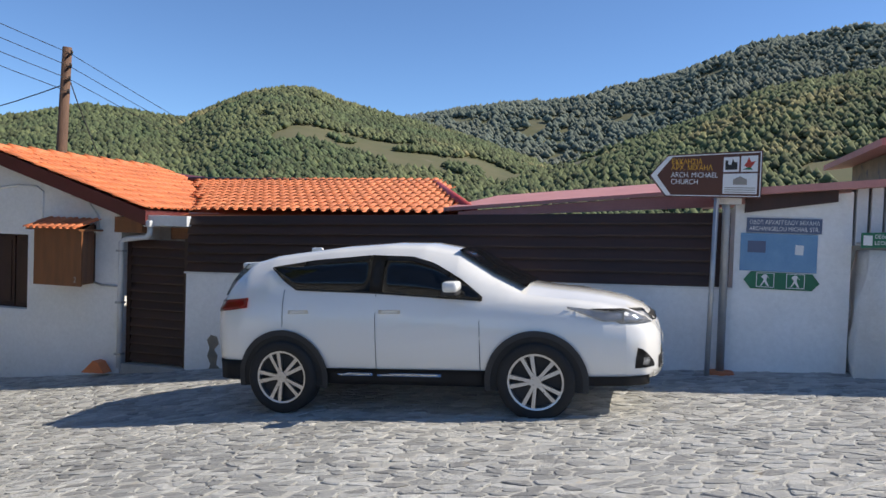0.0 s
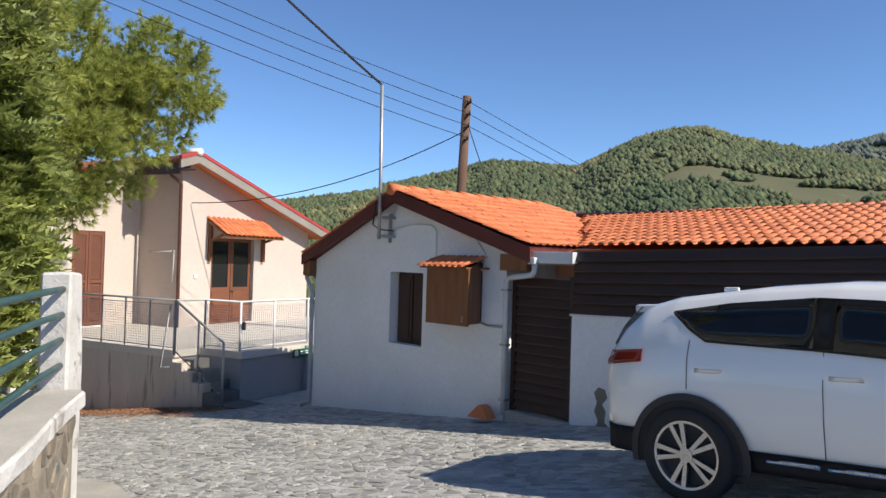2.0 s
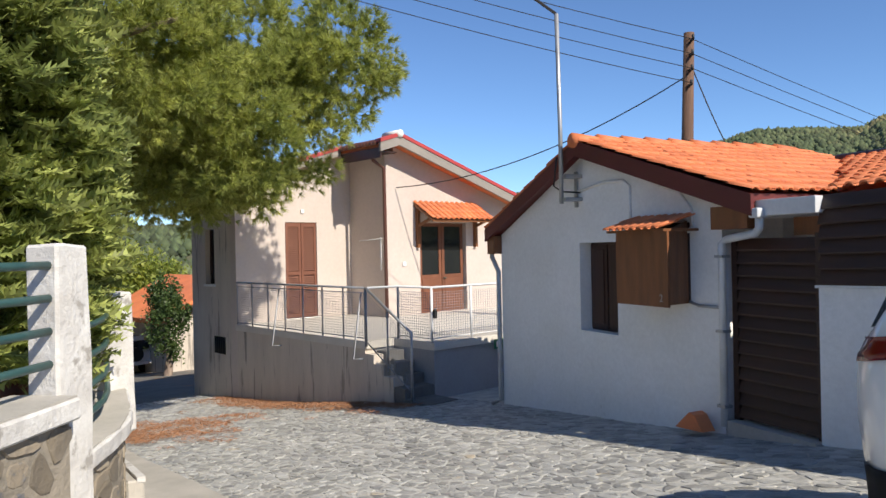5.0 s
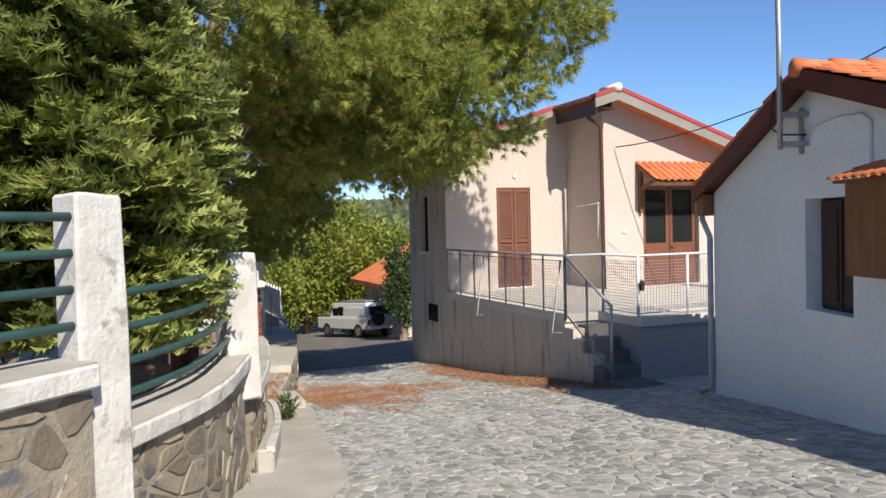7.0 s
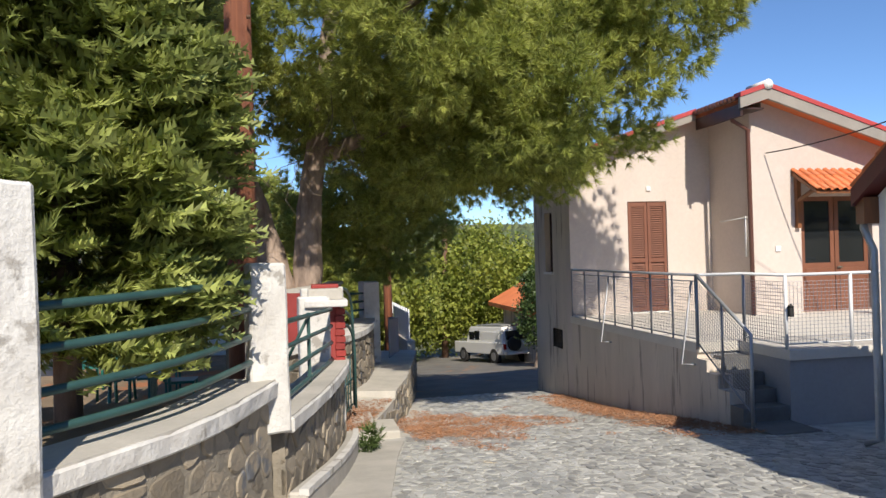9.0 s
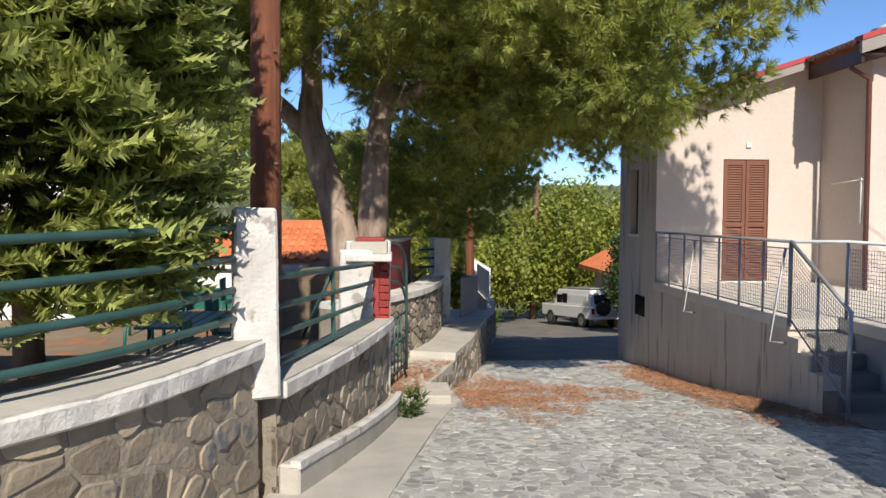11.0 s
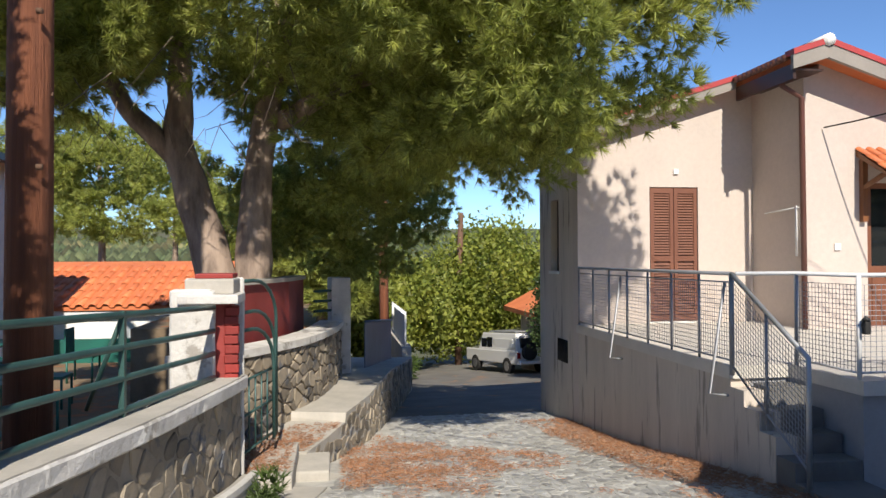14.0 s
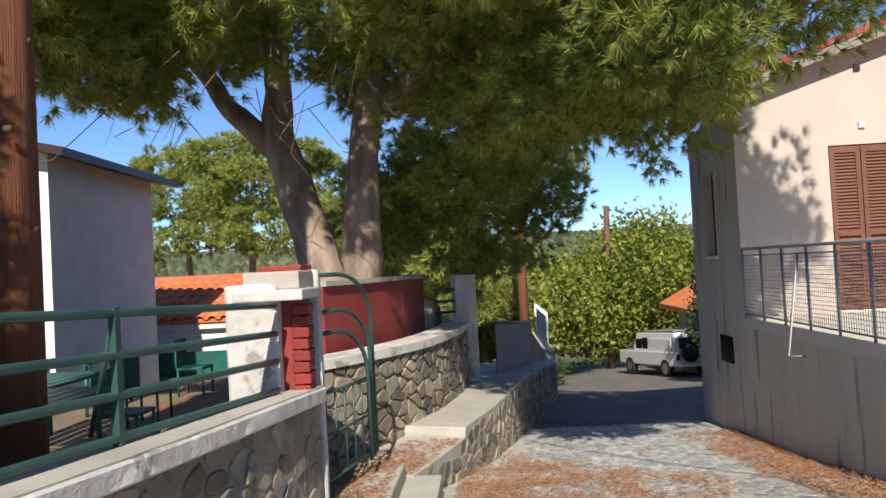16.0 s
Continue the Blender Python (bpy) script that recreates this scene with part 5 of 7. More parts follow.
# height and half width of the roof and bonnet, of the shoulder, and of the flank, along the car
CAR_TOP = ((-0.86, 1.06, .58), (-0.80, 1.18, .66), (-0.68, 1.40, .64), (-0.50, 1.565, .61), (-0.2, 1.64, .61), (0.5, 1.71, .62), (1.1, 1.735, .62), (1.5, 1.72, .615), (1.87, 1.645, .60), (2.2, 1.44, .62),
           (2.55, 1.265, .68), (2.75, 1.235, .68), (3.05, 1.20, .66), (3.3, 1.16, .62), (3.52, 1.11, .56), (3.68, 1.04, .5), (3.79, .94, .42), (3.84, .85, .32))
CAR_SHOULDER = ((-0.86, 1.02, .64), (-0.80, 1.08, .76), (-0.68, 1.12, .82), (-0.50, 1.15, .86), (-0.2, 1.16, .875), (0.5, 1.15, .885), (1.87, 1.11, .885), (2.55, 1.10, .87), (3.05, 1.08, .855), (3.3, 1.05, .83), (3.52, 1.0, .78), (3.68, .93, .71), (3.79, .85, .58), (3.84, .78, .42))
CAR_FLANK = ((-0.86, .46, .62, .74, .68), (-0.80, .40, .76, .76, .80), (-0.68, .36, .85, .76, .875), (-0.50, .32, .88, .78, .91), (-0.2, .30, .89, .78, .92), (2.75, .30, .90, .78, .92), (3.05, .31, .90, .78, .915), (3.3, .33, .885, .76, .90), (3.52, .35, .85, .74, .865), (3.68, .37, .76, .70, .79), (3.79, .40, .60, .66, .62), (3.84, .44, .42, .64, .44))


def car_at(x):
    def cols(tab):
        return [float(np.interp(x, [r[0] for r in tab], [r[i] for r in tab])) for i in range(1, len(tab[0]))]
    return cols(CAR_FLANK) + cols(CAR_SHOULDER) + cols(CAR_TOP)


def car_section(x):
    zb, wb, zm, wm, zl, wl, zt, wt = car_at(x)
    return [(0, zb), (wb * 0.9, zb), (wb, zb + 0.05), (wm, zm), (wm * 0.985 + 0.0, zm + (zl - zm) * 0.55), (wl, zl), ((wl + wt) / 2 + 0.02 * (zt - zl), (zl + zt) / 2 + 0.01), (wt + 0.02, zt - 0.06), (wt * 0.85, zt - 0.008), (0, zt + 0.015)]


def car_local(bm):
    bmesh.ops.transform(bm, matrix=CAR, verts=bm.verts)
    return bm


xs = sorted(set([s[0] for s in CAR_TOP] + [round(v, 3) for v in np.linspace(-0.84, 3.82, 46)]))
bm = bmesh.new()
rows = []
for x in xs:
    h = car_section(x)
    ring = [bm.verts.new((x, -y, z)) for y, z in h] + [bm.verts.new((x, y, z)) for y, z in h[-2:0:-1]]
    rows.append(ring)
for q, w in zip(rows, rows[1:]):
    for k in range(len(q)):
        mid = (q[k].co + w[(k + 1) % len(q)].co) / 2
        bm.faces.new((q[k], q[(k + 1) % len(q)], w[(k + 1) % len(q)], w[k]))
bm.faces.new(rows[0])
bm.faces.new(rows[-1][::-1])
part("body", car_local(bm), M["car_white"], car, "pearl white body", True)


def car_strip(name, x0, x1, lo, hi, off, mat, n=14, side=-1, label="", shape=None):
    """A panel laid on the car's flank between two heights, thick outwards by off."""
    bm = bmesh.new()
    a, b = [], []
    for i in range(n + 1):
        x = x0 + (x1 - x0) * i / n
        sec = car_section(x)
        ys, zs = [s[0] for s in sec[2:8]], [s[1] for s in sec[2:8]]
        z0, z1 = lo(x), hi(x)
        colm = []
        for j in range(4):
            z = z0 + (z1 - z0) * j / 3
            colm.append(bm.verts.new((x, side * (float(np.interp(z, zs, ys)) + off), z)))
        a.append(colm)
    for p, q in zip(a, a[1:]):
        for j in range(3):
            bm.faces.new((p[j], q[j], q[j + 1], p[j + 1]))
    bmesh.ops.solidify(bm, geom=bm.faces, thickness=0.008)
    return part(name, car_local(bm), mat, car, label, True)


def belt(x):
    return float(np.interp(x, (-0.06, 1.04, 2.16), (1.30, 1.25, 1.165)))


def glass_top(x):
    return float(np.interp(x, (-0.19, 0.3, 0.96, 1.4, 1.63, 1.91, 2.16), (1.52, 1.585, 1.625, 1.60, 1.53, 1.37, 1.175)))


def glass_low(x):
    return belt(x) + max(0.0, 0.1 - x) * 0.75


for sd_ in (-1, 1):
    car_strip("window", -0.19, 0.97, glass_low, glass_top, 0.012, M["glass_dark"], side=sd_, label="dark tinted rear side window")
    car_strip("window", 1.09, 2.14, belt, lambda x: max(glass_top(x), belt(x) + 0.01), 0.012, M["glass_dark"], side=sd_, label="dark front side window")
    car_strip("window_visor", 0.2, 0.94, lambda x: glass_top(x) - 0.05, glass_top, 0.026, M["car_black"], side=sd_)
    car_strip("window_visor", 1.1, 1.8, lambda x: glass_top(x) - 0.05, glass_top, 0.026, M["car_black"], side=sd_)
    car_strip("door_pillar", 0.96, 1.10, belt, glass_top, 0.014, M["car_black"], n=3, side=sd_)
    car_strip("sill", 0.48, 2.18, lambda x: 0.31, lambda x: 0.47, 0.014, M["car_black"], side=sd_, label="black sill cladding")
    for x0, x1 in ((0.62, 1.0), (1.05, 1.72)):
        car_strip("sill_trim", x0, x1, lambda x: 0.40, lambda x: 0.42 + 0.012 * (x - x0 > 0.1), 0.03, M["chrome"], side=sd_, label="chrome sill trim")
    car_strip("bumper_cladding", -0.82, -0.46, lambda x: 0.33 + 0.1 * max(0, -0.8 - x), lambda x: 0.54, 0.014, M["car_black"], side=sd_)
    car_strip("bumper_cladding", 3.14, 3.72, lambda x: 0.34, lambda x: 0.43, 0.014, M["car_black"], side=sd_)
    car_strip("tail_lamp", -0.80, -0.41, lambda x: 1.05 + 0.12 * (x + 0.8), lambda x: 1.17 + 0.08 * (x + 0.8), 0.014, M["red_lamp"], side=sd_, n=6, label="red tail lamp")
    car_strip("headlamp", 2.97, 3.5, lambda x: 1.075 - 0.38 * (x - 2.97) if x < 3.3 else 0.95, lambda x: 1.09 - 0.12 * (x - 2.97), 0.014, M["clear_lamp"], side=sd_, label="clear headlamp")
    for x0, z0 in ((1.03, 0.47), (2.11, 0.47), (0.0, 0.9)):
        car_strip("door_gap", x0, x0 + 0.006, lambda x: z0, lambda x: belt(x) - 0.01, 0.006, M["car_black"], n=1, side=sd_)
    for x0 in (0.08, 1.08):
        car_strip("door_handle", x0, x0 + 0.23, lambda x: 1.035, lambda x: 1.07, 0.035, M["car_white"], n=4, side=sd_, label="body-coloured door handle")
    car_strip("window_sill_trim", -0.19, 2.14, lambda x: glass_low(x) - 0.018, glass_low, 0.016, M["car_black"], side=sd_)
    for cx in (0.0, 2.66):
        # the body has no wheel openings: a black disc paints the hollow's shade
        for radii, off, name, mat, label in (((0.0, 0.2, 0.40, 0.452), 0.010, "wheel_well", "rubber", "black disc on the uncut flank for the wheel well's shade"), ((0.448, 0.47, 0.505), 0.022, "wheel_arch", "car_black", "black wheel arch trim")):
            bm = bmesh.new()
            rings = []
            for r in radii:
                ring = []
                for k in range(37):
                    a = math.pi * (k / 36 * 1.14 - 0.07)
                    x, z = cx + r * math.cos(a), max(0.36 + r * math.sin(a), 0.27)
                    sec = car_section(x)
                    y = float(np.interp(max(z, sec[2][1]), [q[1] for q in sec[2:8]], [q[0] for q in sec[2:8]]))
                    ring.append(bm.verts.new((x, sd_ * (max(y, 0.88) + off), z)))
                rings.append(ring)
            for q, w in zip(rings, rings[1:]):
                for k in range(36):
                    bm.faces.new((q[k], q[k + 1], w[k + 1], w[k]))
            bmesh.ops.remove_doubles(bm, verts=bm.verts, dist=0.002)
            bmesh.ops.solidify(bm, geom=bm.faces, thickness=0.008)
            part(name, car_local(bm), M[mat], car, label)
bm = bmesh.new()
vv = []
for i in range(7):
    t = i / 6
    x = 1.86 + (2.56 - 1.86) * t
    zt = car_at(x)[6] + 0.02
    w = car_at(x)[7] - 0.01
    vv.append([bm.verts.new((x, w * s, zt + (0.012 if abs(s) < 0.9 else -0.012))) for s in (-1, -0.5, 0, 0.5, 1)])
for p, q in zip(vv, vv[1:]):
    for j in range(4):
        bm.faces.new((p[j], p[j + 1], q[j + 1], q[j]))
bmesh.ops.solidify(bm, geom=bm.faces, thickness=0.01)
part("windscreen", car_local(bm), M["glass_dark"], car, "dark windscreen", True)
bm = bmesh.new()
vv = []
for i in range(4):
    x = -0.79 + 0.26 * i / 3
    vv.append([bm.verts.new((x - 0.02, car_at(x)[7] * s, car_at(x)[6] + 0.015)) for s in (-0.95, 0, 0.95)])
for p, q in zip(vv, vv[1:]):
    for j in range(2):
        bm.faces.new((p[j], p[j + 1], q[j + 1], q[j]))
bmesh.ops.solidify(bm, geom=bm.faces, thickness=0.01)
part("rear_window", car_local(bm), M["glass_dark"], car, "dark rear window", True)


def car_box(name, lo, hi, mat, label="", w=0.01):
    bm = bmesh.new()
    add_box(bm, lo, hi)
    bevel(bm, w)
    return part(name, car_local(bm), mat, car, label)


car_box("spoiler", (-0.64, -0.55, 1.50), (-0.26, 0.55, 1.572), M["car_white"], "white roof spoiler", 0.03)
car_box("aerial", (-0.04, -0.022, 1.65), (0.1, 0.022, 1.715), M["car_white"], "white shark fin aerial", 0.02)
def nose_x(y, z):
    """Where the car's nose has the half width y at the height z."""
    for x in np.arange(3.84, 2.9, -0.01):
        sec = car_section(float(x))
        if sec[0][1] <= z <= sec[-1][1]:
            if float(np.interp(z, [s[1] for s in sec[2:]], [s[0] for s in sec[2:]])) >= abs(y):
                return float(x)
    return 2.95


def nose_strip(name, y0, y1, lo, hi, off, mat, label="", n=12):
    bm = bmesh.new()
    cols = []
    for i in range(n + 1):
        y = y0 + (y1 - y0) * i / n
        cols.append([bm.verts.new((nose_x(y, lo(y) + (hi(y) - lo(y)) * j / 2) + off, y * 1.01, lo(y) + (hi(y) - lo(y)) * j / 2)) for j in range(3)])
    for p, q in zip(cols, cols[1:]):
        for j in range(2):
            bm.faces.new((p[j], q[j], q[j + 1], p[j + 1]))
    bmesh.ops.solidify(bm, geom=bm.faces, thickness=0.012)
    return part(name, car_local(bm), mat, car, label, True)


nose_strip("grille", -0.42, 0.42, lambda y: 0.92, lambda y: 0.985, 0.012, M["car_black"], "black upper grille")
nose_strip("badge_bar", -0.3, 0.3, lambda y: 0.945, lambda y: 0.96, 0.022, M["chrome"], "chrome grille bar")
nose_strip("lower_grille", -0.54, 0.54, lambda y: 0.47, lambda y: 0.64 - 0.1 * abs(y), 0.012, M["car_black"], "black lower grille")
for k in range(4):
    nose_strip("grille_bar", -0.5, 0.5, lambda y: 0.485 + k * 0.035, lambda y: 0.495 + k * 0.035, 0.024, M["galv"])
nose_strip("skid_plate", -0.66, 0.66, lambda y: 0.40, lambda y: 0.46, 0.02, M["galv"], "silver skid plate")
nose_strip("number_plate", -0.26, 0.26, lambda y: 0.65, lambda y: 0.76, 0.03, M["sign_white"], "white number plate", 4)
for sd_ in (-1, 1):
    nose_strip("headlamp", sd_ * 0.44, sd_ * 0.845, lambda y: 0.90 + 0.03 * abs(y), lambda y: 0.99 + 0.07 * abs(y), 0.012, M["clear_lamp"], "clear wrap-around headlamp")
    nose_strip("lamp_brow", sd_ * 0.44, sd_ * 0.84, lambda y: 0.988 + 0.07 * abs(y), lambda y: 1.01 + 0.07 * abs(y), 0.016, M["car_black"])
    nose_strip("fog_lamp_bezel", sd_ * 0.64, sd_ * 0.82, lambda y: 0.50, lambda y: 0.50 + 0.9 * (abs(y) - 0.60), 0.01, M["car_black"], "black fog lamp bezel")
    nose_strip("fog_lamp", sd_ * 0.73, sd_ * 0.79, lambda y: 0.53, lambda y: 0.60, 0.02, M["clear_lamp"], "round fog lamp", 3)
    bm = bmesh.new()
    add_box(bm, (1.79, sd_ * 1.0 - 0.11, 1.25), (1.95, sd_ * 1.0 + 0.11, 1.36))
    bevel(bm, 0.045, 3)
    mir = part("wing_mirror", car_local(bm), M["car_white"], car, "white wing mirror", True)
    bm = bmesh.new()
    add_box(bm, (1.77, sd_ * 0.96 - 0.12, 1.215), (1.93, sd_ * 0.96 + 0.10, 1.265))
    bevel(bm, 0.015, 1)
    part("mirror_base", car_local(bm), M["car_black"], mir)


def wheel(cx, sd_):
    w = new("wheel")
    w.matrix_basis = CAR @ Matrix.Translation((cx, sd_ * 0.855, 0.36))
    w.parent, w.matrix_parent_inverse = car, car.matrix_basis.inverted()
    m = CAR @ Matrix.Translation((cx, sd_ * 0.862, 0.375)) @ Matrix.Diagonal((1.055, sd_, 1.055, 1))
    bm = bmesh.new()
    prof = ((0.255, -0.11), (0.33, -0.115), (0.358, -0.09), (0.362, 0.0), (0.358, 0.085), (0.335, 0.11), (0.26, 0.105), (0.25, 0.06))
    rings = [[bm.verts.new((r * math.cos(2 * math.pi * k / 36), y, r * math.sin(2 * math.pi * k / 36))) for r, y in prof] for k in range(36)]
    for k in range(36):
        q, p = rings[k], rings[(k + 1) % 36]
        for j in range(len(prof) - 1):
            bm.faces.new((q[j], p[j], p[j + 1], q[j + 1]))
    bmesh.ops.transform(bm, matrix=m, verts=bm.verts)
    part("tyre", bm, M["rubber"], w, "black tyre", True)
    bm = bmesh.new()
    for k in range(10):
        mm = Matrix.Rotation(2 * math.pi * k / 10 + (0.12 if k % 2 else -0.12), 4, 'Y')
        vsb = add_box(bm, (-0.014, 0.06, 0.04), (0.014, 0.094, 0.245))
        for v in vsb:
            if v.co.z > 0.1:
                v.co.x *= 1.35
            v.co = mm @ v.co
    prof = ((0.25, 0.075), (0.262, 0.10), (0.24, 0.095), (0.236, 0.03))
    rings = [[bm.verts.new((r * math.cos(2 * math.pi * k / 36), y, r * math.sin(2 * math.pi * k / 36))) for r, y in prof] for k in range(36)]
    for k in range(36):
        for j in range(3):
            bm.faces.new((rings[k][j], rings[(k + 1) % 36][j], rings[(k + 1) % 36][j + 1], rings[k][j + 1]))
    tube(bm, [(0, 0.05, 0), (0, 0.1, 0)], 0.055, 14)
    bmesh.ops.transform(bm, matrix=m, verts=bm.verts)
    part("rim", bm, M["alloy"], w, "ten-spoke alloy rim")
    bm = bmesh.new()
    tube(bm, [(0, 0.0, 0), (0, 0.03, 0)], 0.245, 24)
    bmesh.ops.transform(bm, matrix=m, verts=bm.verts)
    part("brake_disc", bm, M["car_black"], w)


for cx in (0.0, 2.66):
    for sd_ in (-1, 1):
        wheel(cx, sd_)


# ---- trees ----
def needles(centers, dirs, n, length, width, spread, rng):
    """Tufts of thin needles: triangles from each centre, about its direction."""
    c = np.repeat(centers, n, 0)
    d = np.repeat(dirs, n, 0) + rng.normal(0, spread, (len(centers) * n, 3))
    d /= np.linalg.norm(d, axis=1)[:, None]
    side = np.cross(d, rng.normal(0, 1, d.shape))
    side /= np.linalg.norm(side, axis=1)[:, None] + 1e-9
    ln = length * rng.uniform(0.7, 1.2, (len(d), 1))
    v = np.empty((len(d) * 3, 3))
    v[0::3] = c - side * width / 2
    v[1::3] = c + side * width / 2
    v[2::3] = c + d * ln
    return v


def tri_mesh(name, v, mat, parent, label=""):
    me = bpy.data.meshes.new(name)
    n = len(v) // 3
    me.vertices.add(len(v))
    me.vertices.foreach_set("co", v.astype(np.float32).ravel())
    me.loops.add(len(v))
    me.loops.foreach_set("vertex_index", np.arange(len(v), dtype=np.int32))
    me.polygons.add(n)
    me.polygons.foreach_set("loop_start", np.arange(0, len(v), 3, dtype=np.int32))
    me.update()
    me.materials.append(mat)
    ob = new(name, me)
    if parent is not None:
        ob.parent, ob.matrix_parent_inverse = parent, world_of(parent).inverted()
    if label:
        ob["label"] = label
    return ob


def ellipsoid_points(rng, c, r, n, inner=0.7):
    d = rng.normal(0, 1, (n, 3))
    d /= np.linalg.norm(d, axis=1)[:, None]
    return np.array(c) + d * np.array(r) * rng.uniform(inner, 1.0, (n, 1)), d


def pine_crown(parent, balls, rng, tufts=22, n=30, length=0.19, width=0.018, clump=0.46, mat="pine"):
    cs, ds = [], []
    for c, r, k, inner in balls:
        p, d = ellipsoid_points(rng, c, r, k, inner)
        for q, e in zip(p, d):
            o = rng.normal(0, 1, (tufts, 3))
            o /= np.linalg.norm(o, axis=1)[:, None]
            rad = clump * rng.uniform(0.6, 1.25)
            cs.append(q + o * rad * rng.uniform(0.45, 1.0, (tufts, 1)) * np.array((1, 1, 0.7)))
            ds.append(o * 0.7 + e * 0.6 + np.array((0, 0, 0.3)))
    cs, ds = np.concatenate(cs), np.concatenate(ds)
    ds /= np.linalg.norm(ds, axis=1)[:, None]
    return tri_mesh("crown", needles(cs, ds, n, length, width, 0.55, rng), M[mat], parent)


def limb(parent, pts, r0, r1, mat="bark", seg=10, name="limb"):
    line = smooth_line([tuple(p) for p in pts], 5)
    bm = bmesh.new()
    k = len(line)
    tube(bm, line, [r0 + (r1 - r0) * i / (k - 1) for i in range(k)], seg)
    for v in bm.verts:
        v.co += v.normal * 0 + Vector((noise.noise(v.co * 3), noise.noise(v.co * 3 + Vector((9, 0, 0))), 0)) * 0.045 * min(1, r0 * 3)
    return part(name, bm, M[mat], parent, "", True)


nrng = np.random.default_rng(21)
pine = thing("pine_tree", "large leaning pine with a wide needle crown over the street", "tree", (-18.4, 7.0, -0.2))
limb(pine, ((-18.35, 6.95, -0.4), (-18.4, 6.75, 0.7), (-18.4, 6.42, 1.9), (-18.4, 6.18, 2.7), (-18.4, 6.2, 3.5), (-18.35, 6.2, 4.4), (-18.3, 6.0, 6.2)), 0.37, 0.15, name="trunk")
limb(pine, ((-18.4, 6.2, 2.5), (-18.4, 5.75, 2.95), (-18.4, 5.35, 3.35), (-18.4, 5.05, 3.85), (-18.3, 4.4, 4.6), (-18.1, 3.6, 5.6)), 0.21, 0.08)
limb(pine, ((-18.55, 7.3, -0.4), (-18.45, 7.42, 0.8), (-18.4, 7.48, 2.1), (-18.4, 7.7, 3.6), (-18.2, 8.0, 6.0), (-18.2, 8.2, 8.0)), 0.36, 0.12, name="trunk")
limb(pine, ((-18.4, 7.9, 3.2), (-17.3, 9.0, 3.6), (-16.0, 10.6, 3.9), (-14.6, 12.2, 4.2)), 0.17, 0.05)
limb(pine, ((-18.3, 8.0, 4.5), (-17.0, 8.2, 4.9), (-15.2, 9.0, 5.2), (-13.6, 9.8, 5.4)), 0.14, 0.04)
limb(pine, ((-18.7, 4.4, 4.2), (-17.2, 4.6, 4.4), (-15.4, 4.8, 4.5), (-13.6, 4.8, 4.3)), 0.11, 0.03)
limb(pine, ((-18.3, 8.2, 5.0), (-19.5, 9.5, 4.6), (-21.0, 11.0, 4.2)), 0.12, 0.04)
pine_crown(pine, (((-18.6, 5.4, 5.2), (1.0, 1.1, 0.7), 34, 0.5), ((-14.8, 11.7, 4.0), (1.9, 2.2, 1.9), 150, 0.5), ((-16.6, 10.6, 3.8), (2.2, 2.3, 1.8), 140, 0.45), ((-14.6, 9.4, 4.9), (2.2, 1.9, 1.6), 130, 0.5),
                  ((-16.8, 7.6, 5.3), (2.6, 2.6, 1.9), 150, 0.5), ((-19.6, 10.4, 3.5), (1.9, 2.0, 1.6), 90, 0.5), ((-15.9, 5.2, 5.0), (2.6, 1.9, 1.5), 110, 0.5),
                  ((-19.5, 8.9, 2.6), (2.0, 1.3, 1.4), 50, 0.4), ((-13.9, 13.2, 5.3), (1.2, 1.3, 1.5), 60, 0.5), ((-16.2, 12.0, 6.0), (2.3, 2.0, 1.7), 110, 0.5), ((-17.5, 9.3, 3.6), (1.5, 1.6, 1.3), 60, 0.4),
                  ((-14.6, 3.8, 4.5), (2.0, 1.6, 1.2), 70, 0.5)), nrng)
pine_crown(pine, (((-16.0, 4.4, 3.5), (1.6, 1.1, 0.8), 32, 0.4), ((-18.5, 12.2, 2.9), (1.5, 1.0, 1.0), 36, 0.4), ((-21.8, 9.3, 1.6), (1.5, 1.2, 1.6), 55, 0.35), ((-22.8, 10.6, 2.2), (1.6, 1.3, 1.5), 55, 0.35), ((-20.8, 7.4, 2.0), (1.4, 1.2, 1.4), 40, 0.35), ((-16.5, 4.6, 3.9), (1.8, 1.5, 0.9), 80, 0.4), ((-14.6, 4.0, 3.9), (1.6, 1.4, 0.8), 50, 0.4),
                  ((-18.2, 5.3, 4.6), (1.2, 1.0, 0.8), 40, 0.4), ((-18.6, 8.0, 4.0), (1.4, 1.2, 0.9), 50, 0.4), ((-15.6, 11.2, 2.9), (1.8, 1.5, 0.7), 50, 0.3)), nrng)
# drooping dead twigs under the crown
bm = bmesh.new()
trng = random.Random(4)
for _ in range(90):
    p = Vector((trng.uniform(-20.5, -14.5), trng.uniform(3.6, 11), trng.uniform(2.6, 4.0)))
    q = p + Vector((trng.uniform(-0.5, 0.5), trng.uniform(-0.5, 0.5), trng.uniform(-0.7, -0.1)))
    r = q + Vector((trng.uniform(-0.3, 0.3), trng.uniform(-0.3, 0.3), trng.uniform(-0.4, 0.1)))
    tube(bm, [p, q, r], [0.007, 0.005, 0.002], 4, False)
part("twig_tangle", bm, M["twig"], pine)["kind"] = "stuff"


